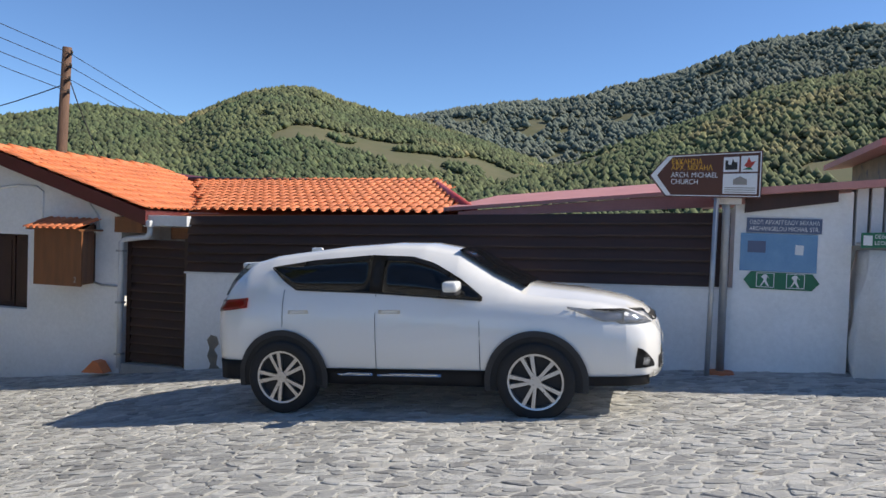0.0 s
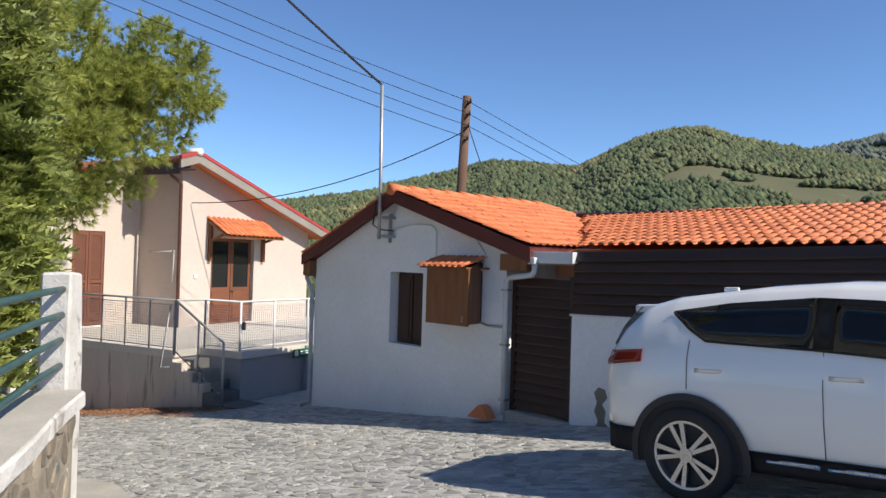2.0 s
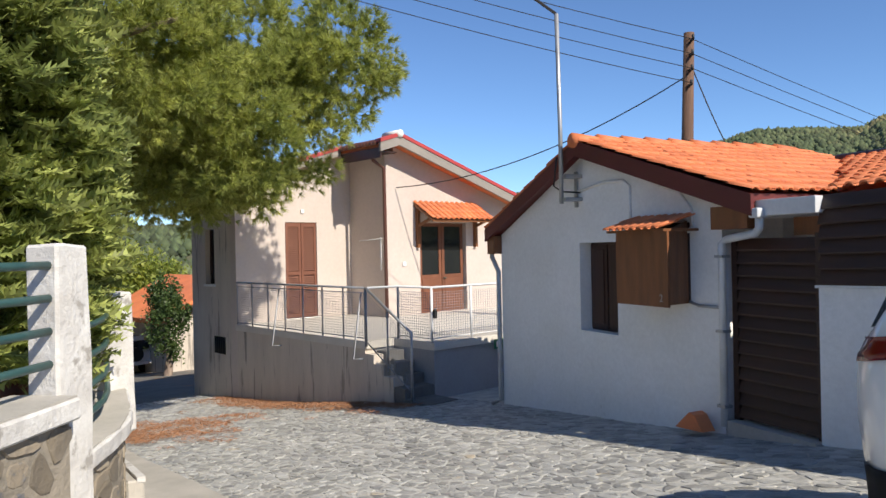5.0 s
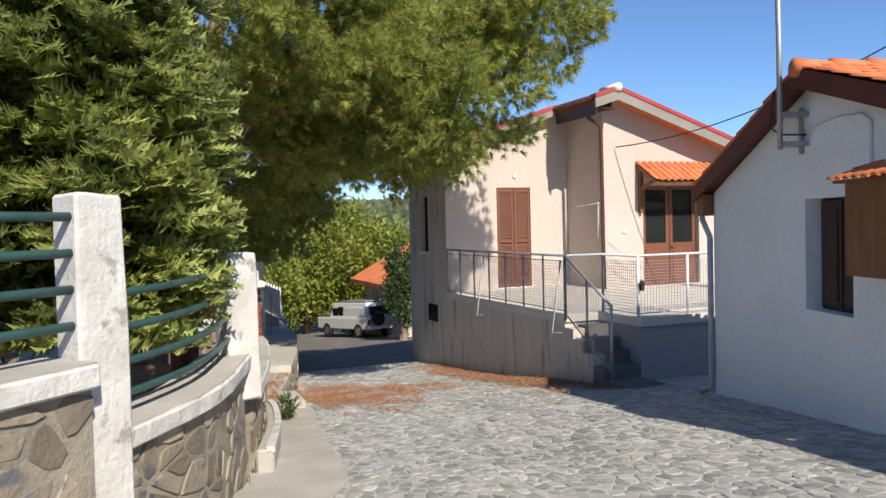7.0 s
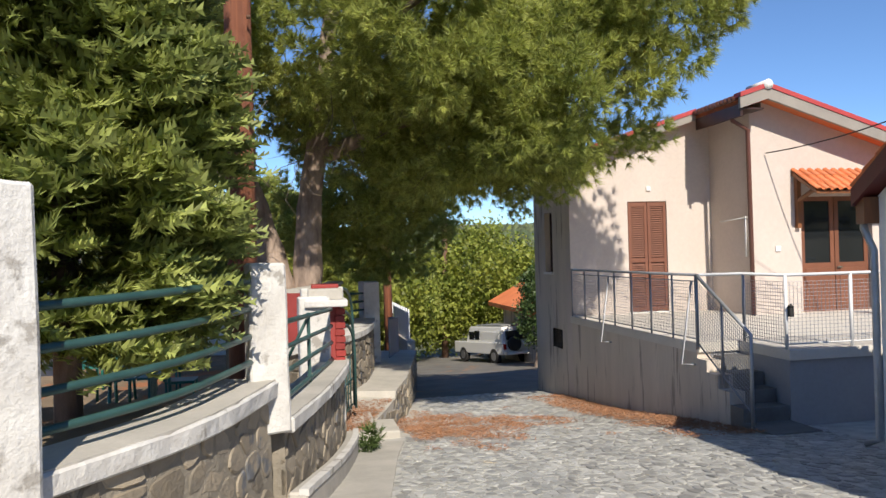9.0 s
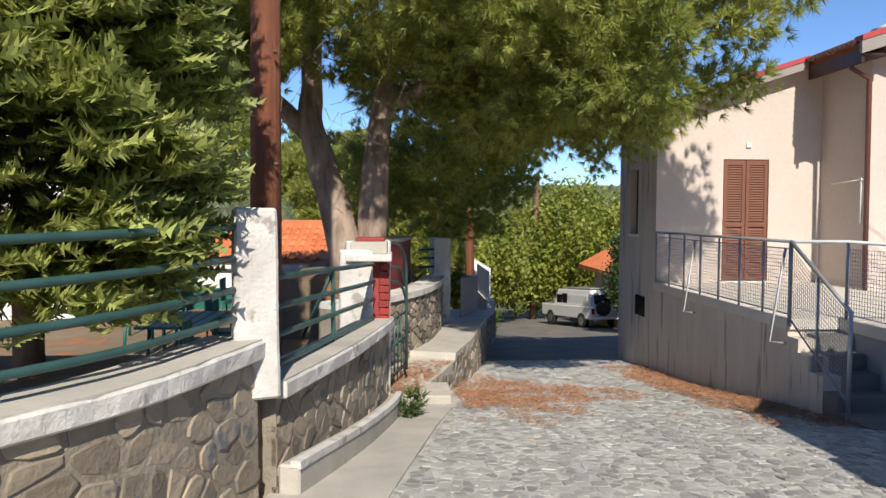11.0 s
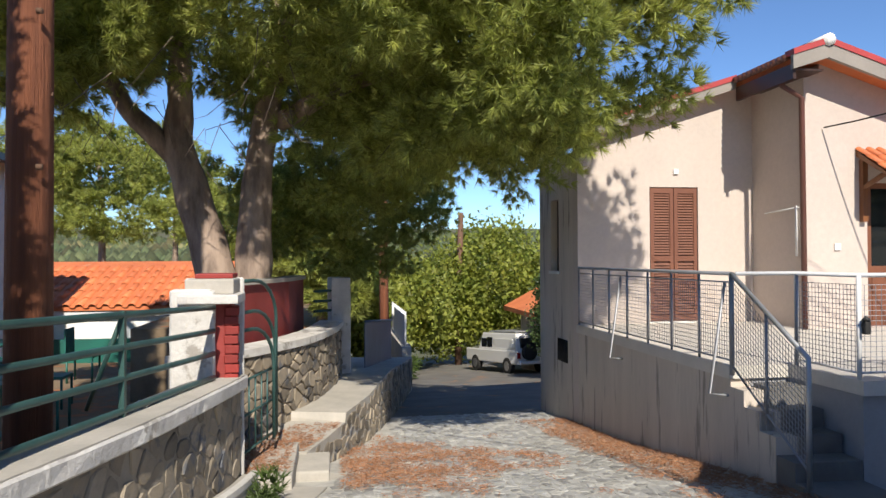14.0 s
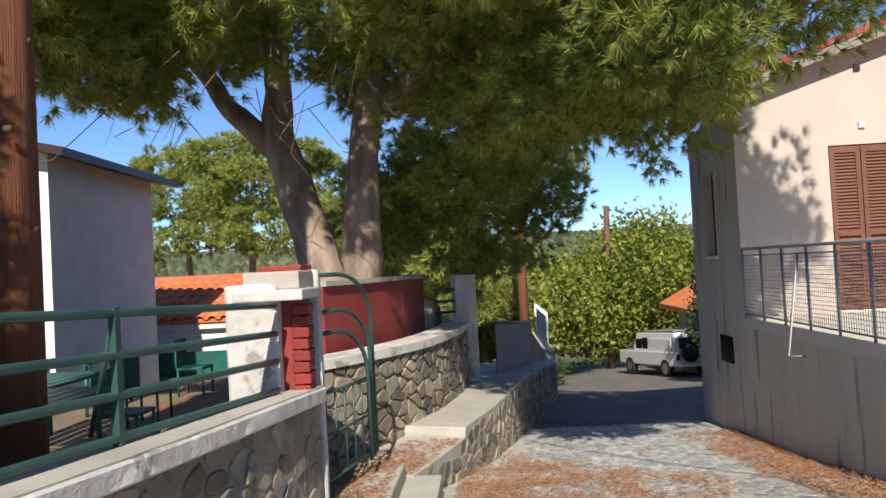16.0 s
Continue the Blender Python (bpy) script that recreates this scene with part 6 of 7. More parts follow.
def fir_tree(x, y, z0, height, radius, rng, name="fir_tree", sprays=17, label="dense dark green fir tree behind the railing"):
    f = thing(name, label, "tree", (x, y, z0))
    tubepart("trunk", [(x, y, z0), (x, y, z0 + height)], [0.10, 0.02], M["bark"], f)
    cs, ds = [], []
    z = 0.55
    while z < height - 0.2:
        rr = radius * (1 - z / height) ** 0.75 * min(1.0, 0.66 + 0.34 * (z - 0.55) / 1.0)
        nb = max(5, int(11 * rr / radius + 5))
        for k in range(nb):
            a = rng.uniform(0, 2 * math.pi)
            L = rr * rng.uniform(0.75, 1.12)
            out = np.array((math.cos(a), math.sin(a), 0))
            sidev = np.array((-math.sin(a), math.cos(a), 0))
            m = int(sprays * L / 1.2) + 3
            for t in np.linspace(0.12, 1.0, m) ** 0.7:
                for s in (-1, 0, 1):
                    w = (1 - t) * 0.5 * L * 0.5
                    base = out * L * t + sidev * s * w * rng.uniform(0.4, 1.0)
                    drop = 0.18 * L * t - 0.22 * L * t * t
                    cs.append(np.array((x, y, z0 + z)) + base + np.array((0, 0, drop + rng.normal(0, 0.07))))
                    dv = out * 0.8 + sidev * s * 0.7 + np.array((0, 0, rng.normal(0.05, 0.15)))
                    ds.append(dv / np.linalg.norm(dv))
        z += 0.15
    cs, ds = np.array(cs), np.array(ds)
    # each spray: a flat comb of short needles on both sides of a twig
    k = 7
    tt = np.linspace(0, 1, k)
    up = np.array((0, 0, 1.0))
    sidev = np.cross(ds, up)
    sidev /= np.linalg.norm(sidev, axis=1)[:, None] + 1e-9
    upv = np.cross(sidev, ds)
    phi = rng.uniform(-1.3, 1.3, (len(ds), 1))
    sidev = sidev * np.cos(phi) + upv * np.sin(phi)
    vs_ = []
    for i, t in enumerate(tt):
        for s in (-1, 1):
            b = cs + ds * (0.26 * t)
            tip = b + ds * 0.045 + sidev * s * 0.07 * (1.1 - 0.5 * t) + rng.normal(0, 0.01, cs.shape) + up * 0.012
            e = ds * 0.027
            v = np.empty((len(cs) * 3, 3))
            v[0::3], v[1::3], v[2::3] = b - e, b + e, tip
            vs_.append(v)
    tri_mesh("crown", np.concatenate(vs_), M["fir"], f)
    return f


fir_tree(-8.05, 5.62, -0.1, 10.5, 1.27, np.random.default_rng(5), sprays=15)


def leaf_tree(x, y, z0, balls, mat, rng, name, label, trunk_h=2.0, n=900, size=0.16, trunk_mat="bark"):
    t = thing(name, label, "tree", (x, y, z0))
    limb(t, ((x, y, z0 - 0.3), (x + 0.1, y + 0.1, z0 + trunk_h * 0.6), (x, y, z0 + trunk_h)), 0.2, 0.1, trunk_mat, name="trunk")
    allv = []
    for c, r, k in balls:
        p, d = ellipsoid_points(rng, c, r, k, 0.55)
        o = rng.normal(0, 1, (k * 36, 3))
        cc = np.repeat(p, 36, 0) + o * np.array(r).mean() * 0.13
        a = rng.normal(0, 1, cc.shape)
        a /= np.linalg.norm(a, axis=1)[:, None]
        b = np.cross(a, rng.normal(0, 1, cc.shape))
        b /= np.linalg.norm(b, axis=1)[:, None]
        s = size * rng.uniform(0.6, 1.3, (len(cc), 1))
        v = np.empty((len(cc) * 3, 3))
        v[0::3], v[1::3], v[2::3] = cc - b * s * 0.5, cc + b * s * 0.5, cc + a * s
        allv.append(v)
    tri_mesh("crown", np.concatenate(allv), M[mat], t)
    return t


r2 = np.random.default_rng(8)
leaf_tree(-45, 17.5, -5.0, (((-45, 17.5, -0.5), (3.2, 4.0, 3.2), 420), ((-45, 14.5, -1.8), (2.8, 3.0, 2.6), 300), ((-44, 20.5, -1.2), (2.5, 2.6, 2.6), 240)), "leaf", r2, "broadleaf_tree", "yellow-green broadleaf trees closing the view down the street", 3.0, size=0.2)
leaf_tree(-40, 11.5, -4.0, (((-40, 11.6, -1.4), (2.4, 2.4, 2.2), 320), ((-37, 10.2, -1.8), (2.0, 1.8, 1.7), 220)), "leaf", r2, "broadleaf_tree", "sunlit green shrubs over the boundary wall", 2.0, size=0.19)
leaf_tree(-31.5, 16.6, -3.8, (((-31.5, 16.7, -1.6), (0.9, 0.8, 1.5), 110), ((-32.4, 17.0, -0.4), (0.8, 0.7, 0.9), 70)), "leaf_dark", r2, "climbing_shrub", "dark climbing shrub at the small house wall", 1.5, size=0.11)
for x, y, z0, h in ((-52, -9, -2, 11), (-47, -3.5, -2, 10.5), (-58, -2, -2, 12), (-44, 3.5, -3, 7.5), (-50, 6.5, -3.5, 9.5), (-38, 7.0, -3.5, 7.5), (-34, 8.2, -3.2, 5.5), (-56, -16, -3, 10)):
    t = thing("umbrella_pine", "sunlit green umbrella pine with a rounded crown", "tree", (x, y, z0), group="background pines")
    limb(t, ((x, y, z0 - 0.3), (x + 0.4, y + 0.2, z0 + h * 0.4), (x + 0.2, y, z0 + h * 0.75)), 0.24, 0.1, name="trunk")
    pine_crown(t, (((x, y, z0 + h * 0.72), (h * 0.3, h * 0.3, h * 0.17), 105, 0.6), ((x + 0.5, y + 1.0, z0 + h * 0.5), (h * 0.24, h * 0.26, h * 0.13), 70, 0.6), ((x - 0.5, y - 1.2, z0 + h * 0.9), (h * 0.2, h * 0.2, h * 0.1), 55, 0.6)), nrng, 16, 14, 0.34, 0.06, 0.55)
# low weeds at the wall foot
for x, y, s in ((-12.75, 8.14, 0.2), (-12.5, 8.1, 0.14), (-34, 11.6, 0.5)):
    w = thing("weed_tuft", "small green weed growing at the wall foot", "weed", (x, y, ground_z(x, y)), group="weeds")
    p, d = ellipsoid_points(r2, (x, y, ground_z(x, y) + s * 0.9), (s, s, s), 60, 0.3)
    tri_mesh("leaves", needles(p, d, 6, s * 0.6, s * 0.12, 0.6, r2), M["weed"], w)

# ---- signs ----
def text_part(name, body, size, mat, parent, m, label="", align='LEFT', width=None):
    cu = bpy.data.curves.new(name, "FONT")
    cu.body, cu.size, cu.extrude, cu.align_x = body, size, 0.0015, align
    tmp = new("lettering", cu)
    dg = bpy.context.evaluated_depsgraph_get()
    me = bpy.data.meshes.new_from_object(tmp.evaluated_get(dg))
    bpy.data.objects.remove(tmp)
    me.name = name
    if width:
        xs_ = [v.co.x for v in me.vertices]
        k = width / max(max(xs_) - min(xs_), 1e-3)
        for v in me.vertices:
            v.co.x *= k
    me.materials.clear()
    me.materials.append(mat)
    ob = new(name, me)
    ob.parent, ob.matrix_parent_inverse = parent, world_of(parent).inverted()
    ob.matrix_basis = m
    if label:
        ob["label"] = label
    return ob


def on_wall(u, v, z):
    """A frame lying on the hut line's face: x along it, y up, z towards the street."""
    m = HM @ Matrix.Translation((u, v, z)) @ pose(0, 0, 0, 90, 0, 0)
    return m


def plate(name, outline, v0, v1, mat, parent, label=""):
    bm = bmesh.new()
    hprism(bm, outline, v0, v1)
    return part(name, bm, mat, parent, label)


sg = thing("direction_sign", "brown arrow sign for a church on a galvanised post", "road sign", H(13.56, -0.35, 0.0))
tubepart("post", [H(13.58, -0.31, -0.25), H(13.62, -0.31, 2.55)], 0.032, M["galv"], sg)
plate("panel", ((12.84, 2.44), (13.03, 2.19), (14.09, 2.19), (14.09, 2.74), (13.05, 2.68)), -0.375, -0.35, M["sign_brown"], sg)
plate("border", ((12.86, 2.44), (13.04, 2.205), (13.10, 2.205), (12.93, 2.44), (13.10, 2.655), (13.05, 2.665)), -0.381, -0.376, M["sign_white"], sg, "white arrow border")
plate("border", ((13.05, 2.655), (14.075, 2.715), (14.075, 2.725), (13.05, 2.667)), -0.381, -0.376, M["sign_white"], sg)
plate("border", ((13.05, 2.203), (14.075, 2.203), (14.075, 2.212), (13.05, 2.212)), -0.381, -0.376, M["sign_white"], sg)
plate("border", ((14.066, 2.203), (14.078, 2.203), (14.078, 2.725), (14.066, 2.725)), -0.381, -0.376, M["sign_white"], sg)
for tx, z, mt, wd in (("ΕΚΚΛΗΣΙΑ", 2.575, "sign_yellow", 0.34), ("ΑΡΧ. ΜΙΧΑΗΛ", 2.505, "sign_yellow", 0.46), ("ARCH. MICHAEL", 2.42, "sign_white", 0.52), ("CHURCH", 2.34, "sign_white", 0.30)):
    text_part("lettering", tx, 0.085, M[mt], sg, on_wall(13.09, -0.377, z), width=wd)
plate("pictogram_panel", ((13.67, 2.485), (13.84, 2.49), (13.84, 2.665), (13.67, 2.655)), -0.381, -0.376, M["sign_white"], sg)
plate("pictogram_panel", ((13.86, 2.49), (14.04, 2.495), (14.04, 2.68), (13.86, 2.67)), -0.381, -0.376, M["sign_white"], sg)
plate("pictogram_panel", ((13.67, 2.235), (14.04, 2.235), (14.04, 2.475), (13.67, 2.465)), -0.381, -0.376, M["sign_white"], sg)
plate("pictogram", ((13.69, 2.51), (13.82, 2.515), (13.82, 2.6), (13.785, 2.6), (13.77, 2.64), (13.755, 2.57), (13.72, 2.57), (13.72, 2.62), (13.69, 2.62)), -0.385, -0.381, M["cable"], sg, "black church silhouette")
plate("pictogram", ((13.89, 2.56), (13.96, 2.53), (14.02, 2.62), (13.97, 2.6), (13.94, 2.66), (13.92, 2.6)), -0.385, -0.381, M["sign_red"], sg, "red and green emblem")
plate("pictogram", ((13.88, 2.515), (13.99, 2.515), (13.95, 2.55)), -0.385, -0.381, M["sign_green"], sg)
plate("pictogram", ((13.78, 2.34), (13.93, 2.34), (13.93, 2.40), (13.855, 2.44), (13.78, 2.40)), -0.385, -0.381, M["grey_wood"], sg, "grey temple emblem")
for z in (2.30, 2.275, 2.25):
    plate("small_print", ((13.69, z), (14.02, z), (14.02, z + 0.009), (13.69, z + 0.009)), -0.385, -0.381, M["grey_wood"], sg)
ss = thing("street_sign", "blue-grey street name sign with white letters on the white wall", "street sign", H(14.4, 0, 1.9))
plate("panel", ((13.98, 1.80), (14.80, 1.80), (14.80, 1.975), (13.98, 1.975)), -0.02, -0.002, M["sign_blue"], ss)
text_part("lettering", "ΟΔΟΣ ΑΡΧΑΓΓΕΛΟΥ ΜΙΧΑΗΛ", 0.07, M["sign_white"], ss, on_wall(14.01, -0.022, 1.90), width=0.76)
text_part("lettering", "ARCHANGELOU MICHAIL STR.", 0.07, M["sign_white"], ss, on_wall(14.01, -0.022, 1.825), width=0.76)
nb = thing("notice_board", "faded blue notice board with a small white paper", "notice board", H(14.3, 0, 1.5))
plate("panel", ((13.92, 1.34), (14.76, 1.34), (14.76, 1.79), (13.92, 1.79)), -0.018, -0.002, M["board_blue"], nb)
plate("paper", ((14.52, 1.55), (14.61, 1.545), (14.615, 1.66), (14.525, 1.665)), -0.022, -0.019, M["sign_white"], nb, "small white paper")
plate("faded_print", ((14.0, 1.56), (14.2, 1.56), (14.2, 1.70), (14.0, 1.70)), -0.0215, -0.0185, M["sign_blue"], nb)
hs = thing("trail_sign", "green hiking trail sign with two white walker pictograms", "trail sign", H(14.4, 0, 1.2))
plate("panel", ((13.97, 1.235), (14.05, 1.13), (14.72, 1.13), (14.80, 1.22), (14.72, 1.325), (14.05, 1.335)), -0.02, -0.002, M["sign_green"], hs)
for u0 in (14.11, 14.44):
    for a in ((0, 0, 0.2, 0.008), (0, 0.165, 0.2, 0.173), (0, 0, 0.008, 0.173), (0.192, 0, 0.2, 0.173)):
        plate("frame_line", ((u0 + a[0], 1.15 + a[1]), (u0 + a[2], 1.15 + a[1]), (u0 + a[2], 1.15 + a[3]), (u0 + a[0], 1.15 + a[3])), -0.0235, -0.0205, M["sign_white"], hs)
    plate("pictogram", ((u0 + 0.06, 1.165), (u0 + 0.09, 1.215), (u0 + 0.125, 1.165), (u0 + 0.145, 1.165), (u0 + 0.112, 1.235), (u0 + 0.12, 1.275), (u0 + 0.15, 1.255), (u0 + 0.11, 1.305), (u0 + 0.085, 1.305), (u0 + 0.055, 1.275), (u0 + 0.085, 1.24), (u0 + 0.045, 1.165)), -0.0235, -0.0205, M["sign_white"], hs, "white walker pictogram")
gs = thing("street_sign", "small green street sign on the corrugated wall", "street sign", H(15.3, -0.3, 1.7))
plate("panel", ((15.14, 1.66), (15.62, 1.68), (15.62, 1.85), (15.14, 1.83)), -0.36, -0.34, M["sign_green"], gs)
plate("emblem", ((15.16, 1.69), (15.25, 1.69), (15.25, 1.80), (15.16, 1.80)), -0.364, -0.361, M["sign_white"], gs)
text_part("lettering", "Οδός ΛΕ", 0.06, M["sign_white"], gs, on_wall(15.27, -0.362, 1.77), width=0.2)
text_part("lettering", "LEONID", 0.06, M["sign_white"], gs, on_wall(15.27, -0.362, 1.70), width=0.2)
plate("sign_bracket", ((15.16, 1.70), (15.6, 1.70), (15.6, 1.72), (15.16, 1.72)), -0.34, -0.0, M["galv"], gs)
text_part("house_number", "2", 0.12, M["galv"], hood, on_wall(4.48, -0.472, 0.72), "thin painted number 2")
ts = thing("trail_sign", "green arrow trail sign fixed below the terrace edge", "trail sign", (-11.9, 16.6, -0.65))
bm = bmesh.new()
prism(bm, ((15.7, -0.75), (16.7, -0.75), (16.85, -0.65), (16.7, -0.55), (15.7, -0.55)), (0, 1, 0), (0, 0, 1), (1, 0, 0), (-11.895, 0, 0), 0.02)
part("panel", bm, M["sign_green"], ts)
for z in (-0.63, -0.68):
    boxpart("print_bar", (-11.875, 15.95, z), (-11.872, 16.6, z + 0.025), M["sign_white"], ts)
boxpart("emblem", (-11.875, 15.75, -0.71), (-11.872, 15.88, -0.59), M["sign_white"], ts)

# ---- parked pick-up down the street ----
TM = pose(-37.9, 16.5, ground_z(-37.9, 16) + 0.02, 0, 4, 196)
tk = thing("pickup_truck", "white pick-up with a canopy and a rear spare wheel", "pickup", m=TM)


def tbox(name, lo, hi, mat, label="", w=0.05, taper=0.0):
    bm = bmesh.new()
    vsb = add_box(bm, lo, hi)
    for v in vsb:
        if taper and v.co.z > (lo[2] + hi[2]) / 2:
            v.co.y *= 1 - taper
            v.co.x += (0.12 if v.co.x < (lo[0] + hi[0]) / 2 else -0.35) * (1 if taper else 0)
    bevel(bm, w)
    bmesh.ops.transform(bm, matrix=TM, verts=bm.verts)
    return part(name, bm, mat, tk, label)


tbox("body", (-2.3, -0.85, 0.45), (2.5, 0.85, 1.02), M["car_white"], "white body")
tbox("cab", (-2.2, -0.82, 0.98), (1.3, 0.82, 1.75), M["car_white"], "white cab and canopy", 0.05, 0.1)
tbox("rear_window", (-2.26, -0.6, 1.12), (-2.1, 0.6, 1.55), M["glass_dark"], "dark canopy rear window", 0.02)
for s in (-1, 1):
    tbox("window", (-0.05, s * 0.79 - 0.02, 1.1), (0.4, s * 0.79 + 0.02, 1.55), M["glass_dark"], "dark side window", 0.01)
    tbox("window", (0.45, s * 0.79 - 0.02, 1.1), (0.95, s * 0.79 + 0.02, 1.5), M["glass_dark"], "dark side window", 0.01)
    tbox("window", (-1.9, s * 0.79 - 0.015, 1.1), (-0.2, s * 0.79 + 0.015, 1.5), M["car_white"], "white canopy panel", 0.01)
    tbox("tail_lamp", (-2.34, s * 0.76 - 0.07, 0.7), (-2.28, s * 0.76 + 0.07, 0.95), M["red_lamp"], "red tail lamp", 0.01)
    for x in (-1.45, 1.55):
        bm = bmesh.new()
        tube(bm, [(x, s * 0.68, 0.36), (x, s * 0.88, 0.36)], 0.36, 20)
        bmesh.ops.transform(bm, matrix=TM, verts=bm.verts)
        wh = part("wheel", bm, M["rubber"], tk, "black tyre")
        bm = bmesh.new()
        tube(bm, [(x, s * 0.87, 0.36), (x, s * 0.9, 0.36)], 0.2, 16)
        bmesh.ops.transform(bm, matrix=TM, verts=bm.verts)
        part("rim", bm, M["alloy"], wh)
tbox("bumper", (-2.5, -0.8, 0.45), (-2.3, 0.8, 0.6), M["car_white"], "", 0.03)
tbox("roof_rack", (-1.8, -0.6, 1.78), (0.6, 0.6, 1.82), M["galv"], "roof rack", 0.01)
bm = bmesh.new()
tube(bm, [(-2.32, 0.3, 0.95), (-2.5, 0.3, 0.95)], 0.33, 20)
bmesh.ops.transform(bm, matrix=TM, verts=bm.verts)
part("spare_wheel", bm, M["rubber"], tk, "rear spare wheel")

# ---- background buildings ----
ob_ = thing("pavilion", "low white pavilion with an orange tiled roof behind the garden", "building", (-29, 1, -2))
boxpart("wall", (-33, -12, -2.4), (-25.62, 5.6, -0.42), M["plaster"], ob_)
bm = bmesh.new()
prism(bm, ((-25.4, -0.38), (-29.5, 0.75), (-33.6, -0.38), (-33.6, -0.5), (-29.5, 0.63), (-25.4, -0.5)), (1, 0, 0), (0, 0, 1), (0, 1, 0), (0, -12.5, 0), 18.5)
part("roof", bm, M["tile"], ob_)
tiled_roof(ob_, slope_matrix((-25.35, -8, -0.42), (-25.35, 6, -0.42), (-29.5, -8, 0.72)), 14, 4.0, 0.32, 0.62)
boxpart("fascia", (-25.615, -12, -0.66), (-25.45, 5.8, -0.52), M["sheet_white"], ob_, "white eave fascia")
GBM = pose(-19.65, 1.6, 0, 0, 0, 2)
boxpart("screen", (-25.2, -9, -2.0), (-25.1, 4.5, -1.2), M["teal"], ob_, "teal green slatted screen")
gb = thing("grey_house", "tall pale rendered house with a dark overhanging eave", "house", (-21.5, -2, -2))
boxpart("wall", (-4.5, -9, -2.4), (0, 0, 3.0), M["rough_white"], gb, "", 0.0, GBM)
bm = bmesh.new()
prism(bm, ((0.0, 3.0), (-9, 3.0), (-4.5, 3.9)), GBM.to_3x3() @ Vector((0, 1, 0)), (0, 0, 1), GBM.to_3x3() @ Vector((1, 0, 0)), GBM @ Vector((-4.5, 0, 0)), 4.5)
part("gable", bm, M["rough_white"], gb)
bm = bmesh.new()
prism(bm, ((0.5, 2.88), (-4.5, 4.0), (-9.5, 2.88), (-9.5, 3.03), (-4.5, 4.2), (0.5, 3.03)), GBM.to_3x3() @ Vector((0, 1, 0)), (0, 0, 1), GBM.to_3x3() @ Vector((1, 0, 0)), GBM @ Vector((-4.95, 0, 0)), 5.35)
part("roof", bm, M["dark_wood"], gb, "dark overhanging roof")
rh = thing("small_house", "small house with a terracotta roof beyond the parked pick-up", "house", (-36, 19.5, -4))
boxpart("wall", (-40, 17.6, -5), (-33.5, 23, -1.4), M["beige"], rh)
bm = bmesh.new()
prism(bm, ((16.9, -1.5), (20.3, 0.3), (23.6, -1.5), (23.6, -1.7), (20.3, 0.1), (16.9, -1.7)), (0, 1, 0), (0, 0, 1), (1, 0, 0), (-40.5, 0, 0), 7.5)
part("roof", bm, M["tile"], rh, "terracotta roof")
rb = thing("stone_house", "brown stone house with a rusty roof above the shed", "house", H(17.5, 5, 1))
bm = bmesh.new()
add_box(bm, (16.9, 5.0, 0), (23, 9, 3.4), HM)
part("wall", bm, M["stone_one"], rb)
bm = bmesh.new()
hprism(bm, ((16.4, 3.35), (23.5, 4.35), (23.5, 4.47), (16.4, 3.47)), 4.4, 9.5)
part("roof", bm, M["pink_fascia"], rb, "rusty red roof")
# green garden furniture in the yard
YZ = -1.25
for x, y in ((-15.0, 4.2), (-17.5, 3.4), (-13.6, 5.0)):
    gt2 = thing("garden_table", "dark teal garden table with slatted top", "table", (x, y, YZ), group="garden tables")
    for k in range(5):
        boxpart("slat", (x - 0.8, y - 0.4 + k * 0.17, YZ + 0.73), (x + 0.8, y - 0.26 + k * 0.17, YZ + 0.76), M["teal"], gt2)
    for sx in (-0.65, 0.65):
        for sy in (-0.3, 0.3):
            tubepart("leg", [(x + sx, y + sy, YZ), (x + sx * 0.9, y + sy * 0.9, YZ + 0.73)], 0.025, M["teal"], gt2)
for x, y in ((-14.6, 5.4), (-16.2, 4.9), (-12.4, 5.6), (-18.5, 4.6)):
    gc = thing("garden_chair", "dark teal slatted garden chair", "chair", (x, y, YZ), group="garden chairs")
    boxpart("seat", (x - 0.22, y - 0.22, YZ + 0.41), (x + 0.22, y + 0.22, YZ + 0.45), M["teal"], gc, "", 0.01)
    for k in range(5):
        boxpart("back_slat", (x - 0.21 + k * 0.09, y - 0.24, YZ + 0.45), (x - 0.15 + k * 0.09, y - 0.21, YZ + 0.9), M["teal"], gc)
    for sx in (-0.2, 0.2):
        for sy in (-0.2, 0.2):
            tubepart("leg", [(x + sx, y + sy, YZ), (x + sx, y + sy, YZ + 0.41)], 0.018, M["teal"], gc)
# wall lantern on the white terrace post
ln = thing("lantern", "small black lantern fixed to the terrace railing post", "lantern", (-12.05, 14.2, -0.1))
boxpart("lantern_body", (-12.01, 14.12, 0.0), (-11.94, 14.19, 0.14), M["cable"], ln, "", 0.02)
tubepart("lantern_top", [(-11.975, 14.155, 0.14), (-11.975, 14.155, 0.19)], [0.05, 0.01], M["cable"], ln)
# pipe box outline in the recess
rp = thing("wall_pipe", "white pipe bracket on the shaded recess wall", "pipe", (-17.5, 16.9, 1.5))
tubepart("pipe", [(-18.3, 16.93, 1.62), (-17.25, 16.93, 1.66)], 0.015, M["rail_white"], rp)
tubepart("pipe", [(-17.3, 16.92, 0.8), (-17.3, 16.92, 1.7)], 0.02, M["rail_white"], rp)

# ---- fallen needles ----
lrng = np.random.default_rng(3)


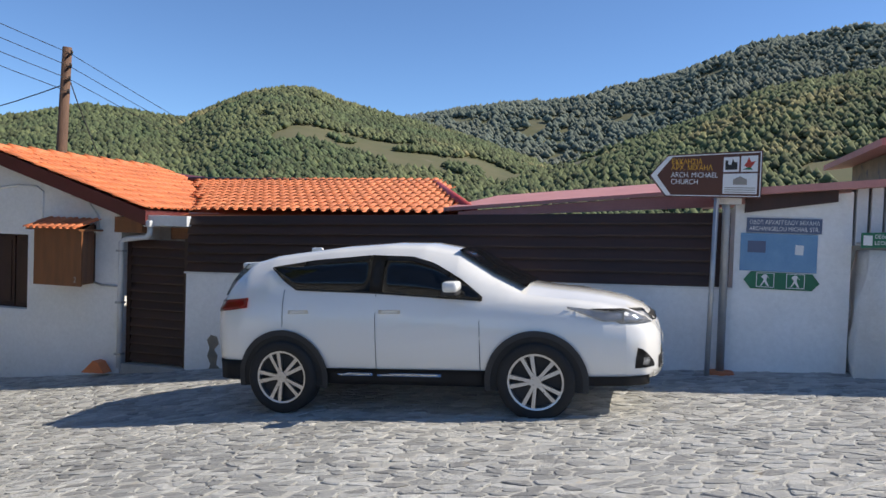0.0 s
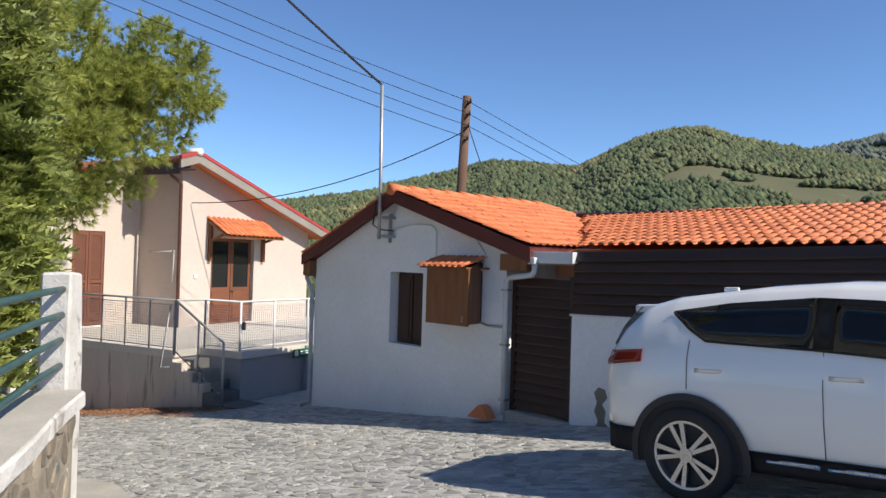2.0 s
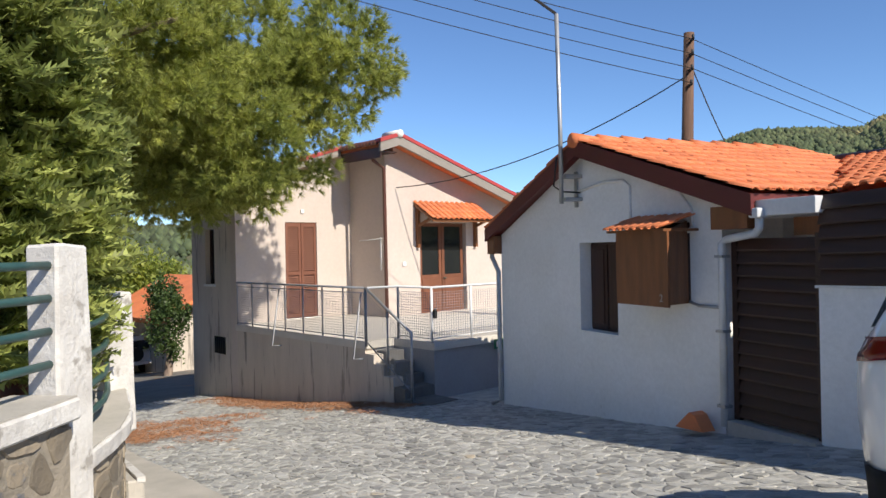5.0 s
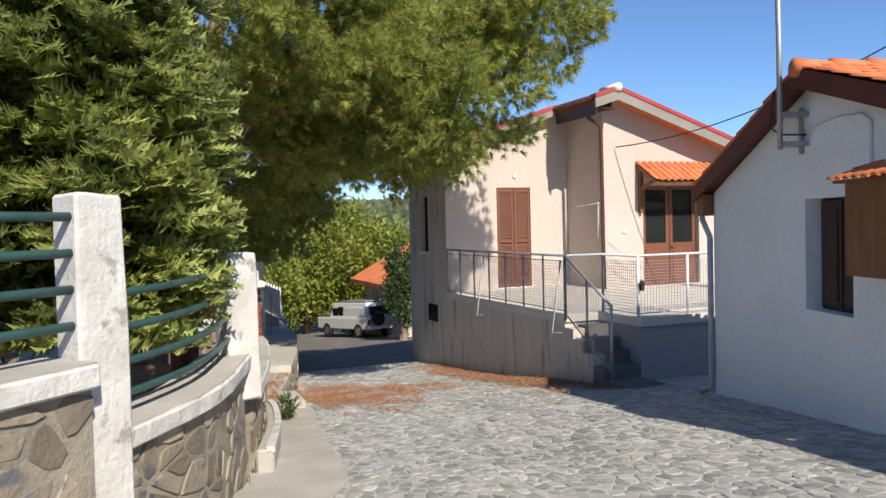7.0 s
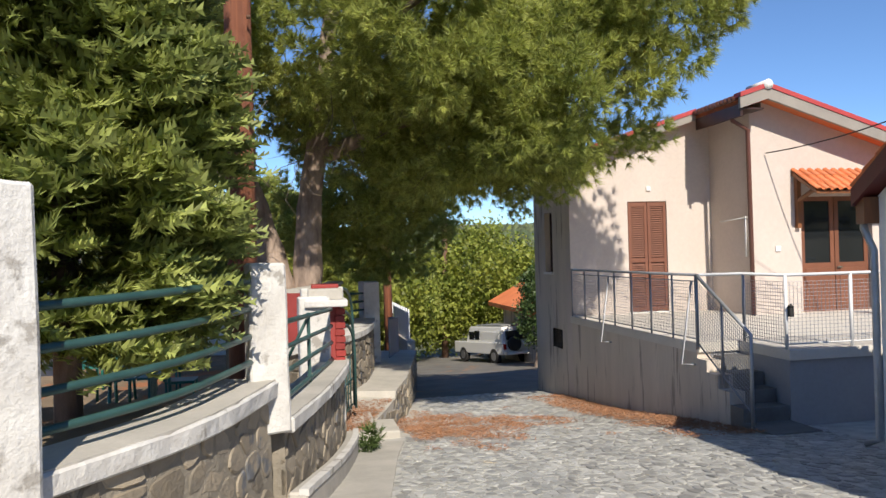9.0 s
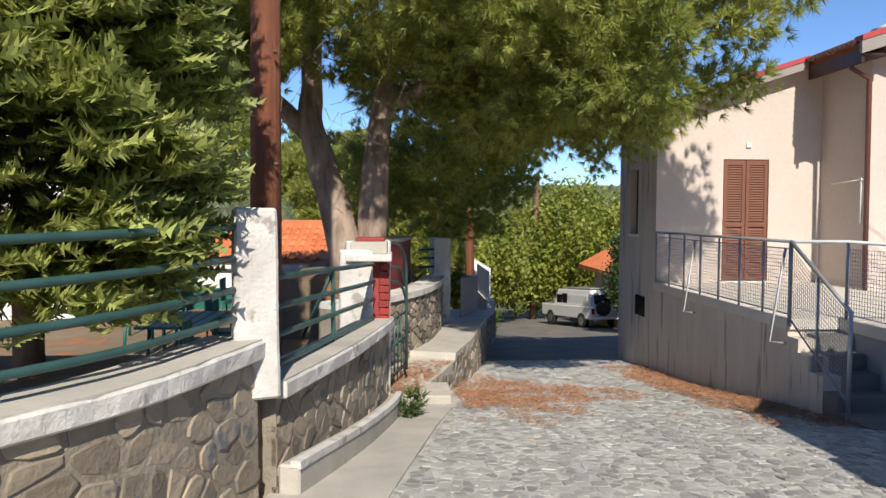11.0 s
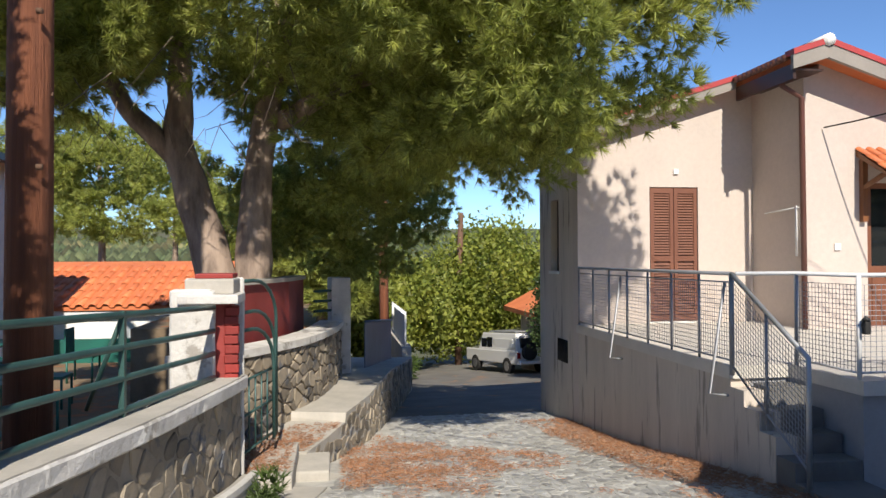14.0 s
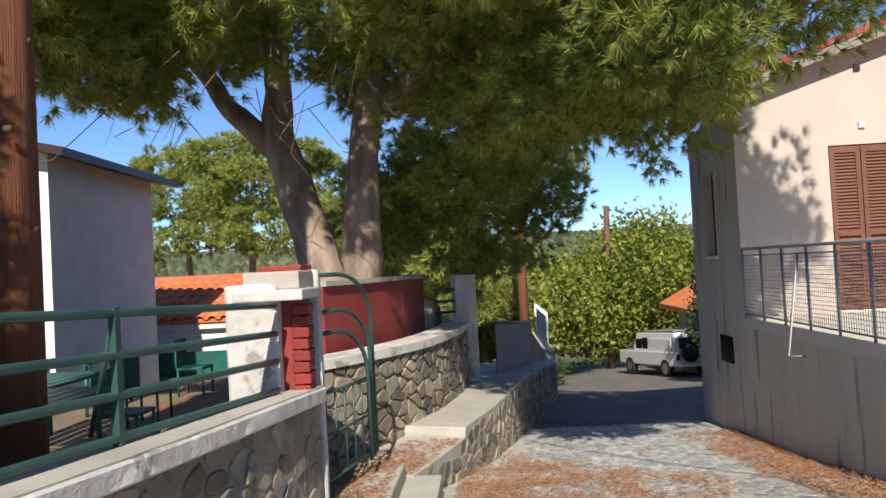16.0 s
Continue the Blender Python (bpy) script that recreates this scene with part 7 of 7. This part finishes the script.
def litter(name, n, box, label, density, level=lambda x, y: ground_z(x, y) + 0.045):
    x0, x1, y0, y1 = box
    pts = []
    while len(pts) < n:
        x, y = lrng.uniform(x0, x1), lrng.uniform(y0, y1)
        if density(x, y) * 1.2 + noise.noise(Vector((x * 1.1, y * 1.6, 5))) * 0.9 > lrng.uniform(0.2, 1.2):
            pts.append((x, y, level(x, y) + lrng.uniform(0.004, 0.014)))
    p = np.array(pts)
    d = lrng.normal(0, 1, p.shape) * np.array((1, 1, 0.06))
    d /= np.linalg.norm(d, axis=1)[:, None]
    return tagged(tri_mesh(name, needles(p, d, 2, 0.10, 0.007, 0.3, lrng), M["needle_litter"], None), label, "litter", kind="stuff")


litter("needle_litter", 5200, (-18.5, -11.0, 8.9, 12.4), "rust-brown fallen pine needles on the cobbles", lambda x, y: 0.9 - abs(x + 15.0) / 4 - abs(y - 9.6) / 4)
litter("needle_litter", 5200, (-19.5, -11.5, 12.2, 13.36), "rust-brown fallen pine needles along the terrace wall", lambda x, y: (y - 12.0) * 0.8)
litter("needle_litter", 2600, (-16.4, -13.5, 7.4, 8.9), "fallen pine needles on the stone walk and landing", lambda x, y: 0.75 if (x > -14.95 and y < 8.3) or (x < -14.95 and 7.15 - 0.75 * (x + 14.9) < y < 8.4 - 0.33 * (x + 14.9)) else -9, lambda x, y: -1.56 if x > -14.95 else walk_z(x))

# ---- stones of the walls and cobbles of the street, last ----
for i, (line, top) in enumerate(SEG):
    face_stones(gw, line, lambda t, p: top(t, p) - 0.11, gz, -0.035, random.Random(30 + i))


def in_road(x, y):
    wall_y = float(np.interp(x, (-21, -15, -13.4, -12, -10, -8, -6.6, -5.4, -3.3, -2, 6), (10.3, 8.9, 8.75, 8.45, 8.15, 7.85, 7.05, 5.95, 3.4, -1, -1)))
    far = float(np.interp(x, (-21, -12.3, -11.9, -9.7, 6), (13.36, 13.36, 14.5, 13.66, 8.6)))
    return wall_y < y < far


crng = random.Random(77)
jv, jf, picked = [], [], 0
for (cx, cy), poly in stone_cells(-21, 5.6, -0.5, 14.5, 0.165, 0.105, crng, in_road):
    lift = crng.uniform(-0.003, 0.004)
    v, f = stone_solid(poly, crng.uniform(0.006, 0.026), crng.uniform(0.002, 0.010), crng, lambda x, y, z: (x, y, ground_z(x, y) + 0.012 + lift + z))
    if picked < 300 and -9.2 < cx < -6.3 and 8.3 < cy < 11.6:
        raw("cobble", v, f, M["cobble_one"], road)
        picked += 1
    else:
        b = len(jv)
        jv += v
        jf += [[b + i for i in q] for q in f]
raw("cobbles", jv, jf, M["cobble"], road)["kind"] = "stuff"
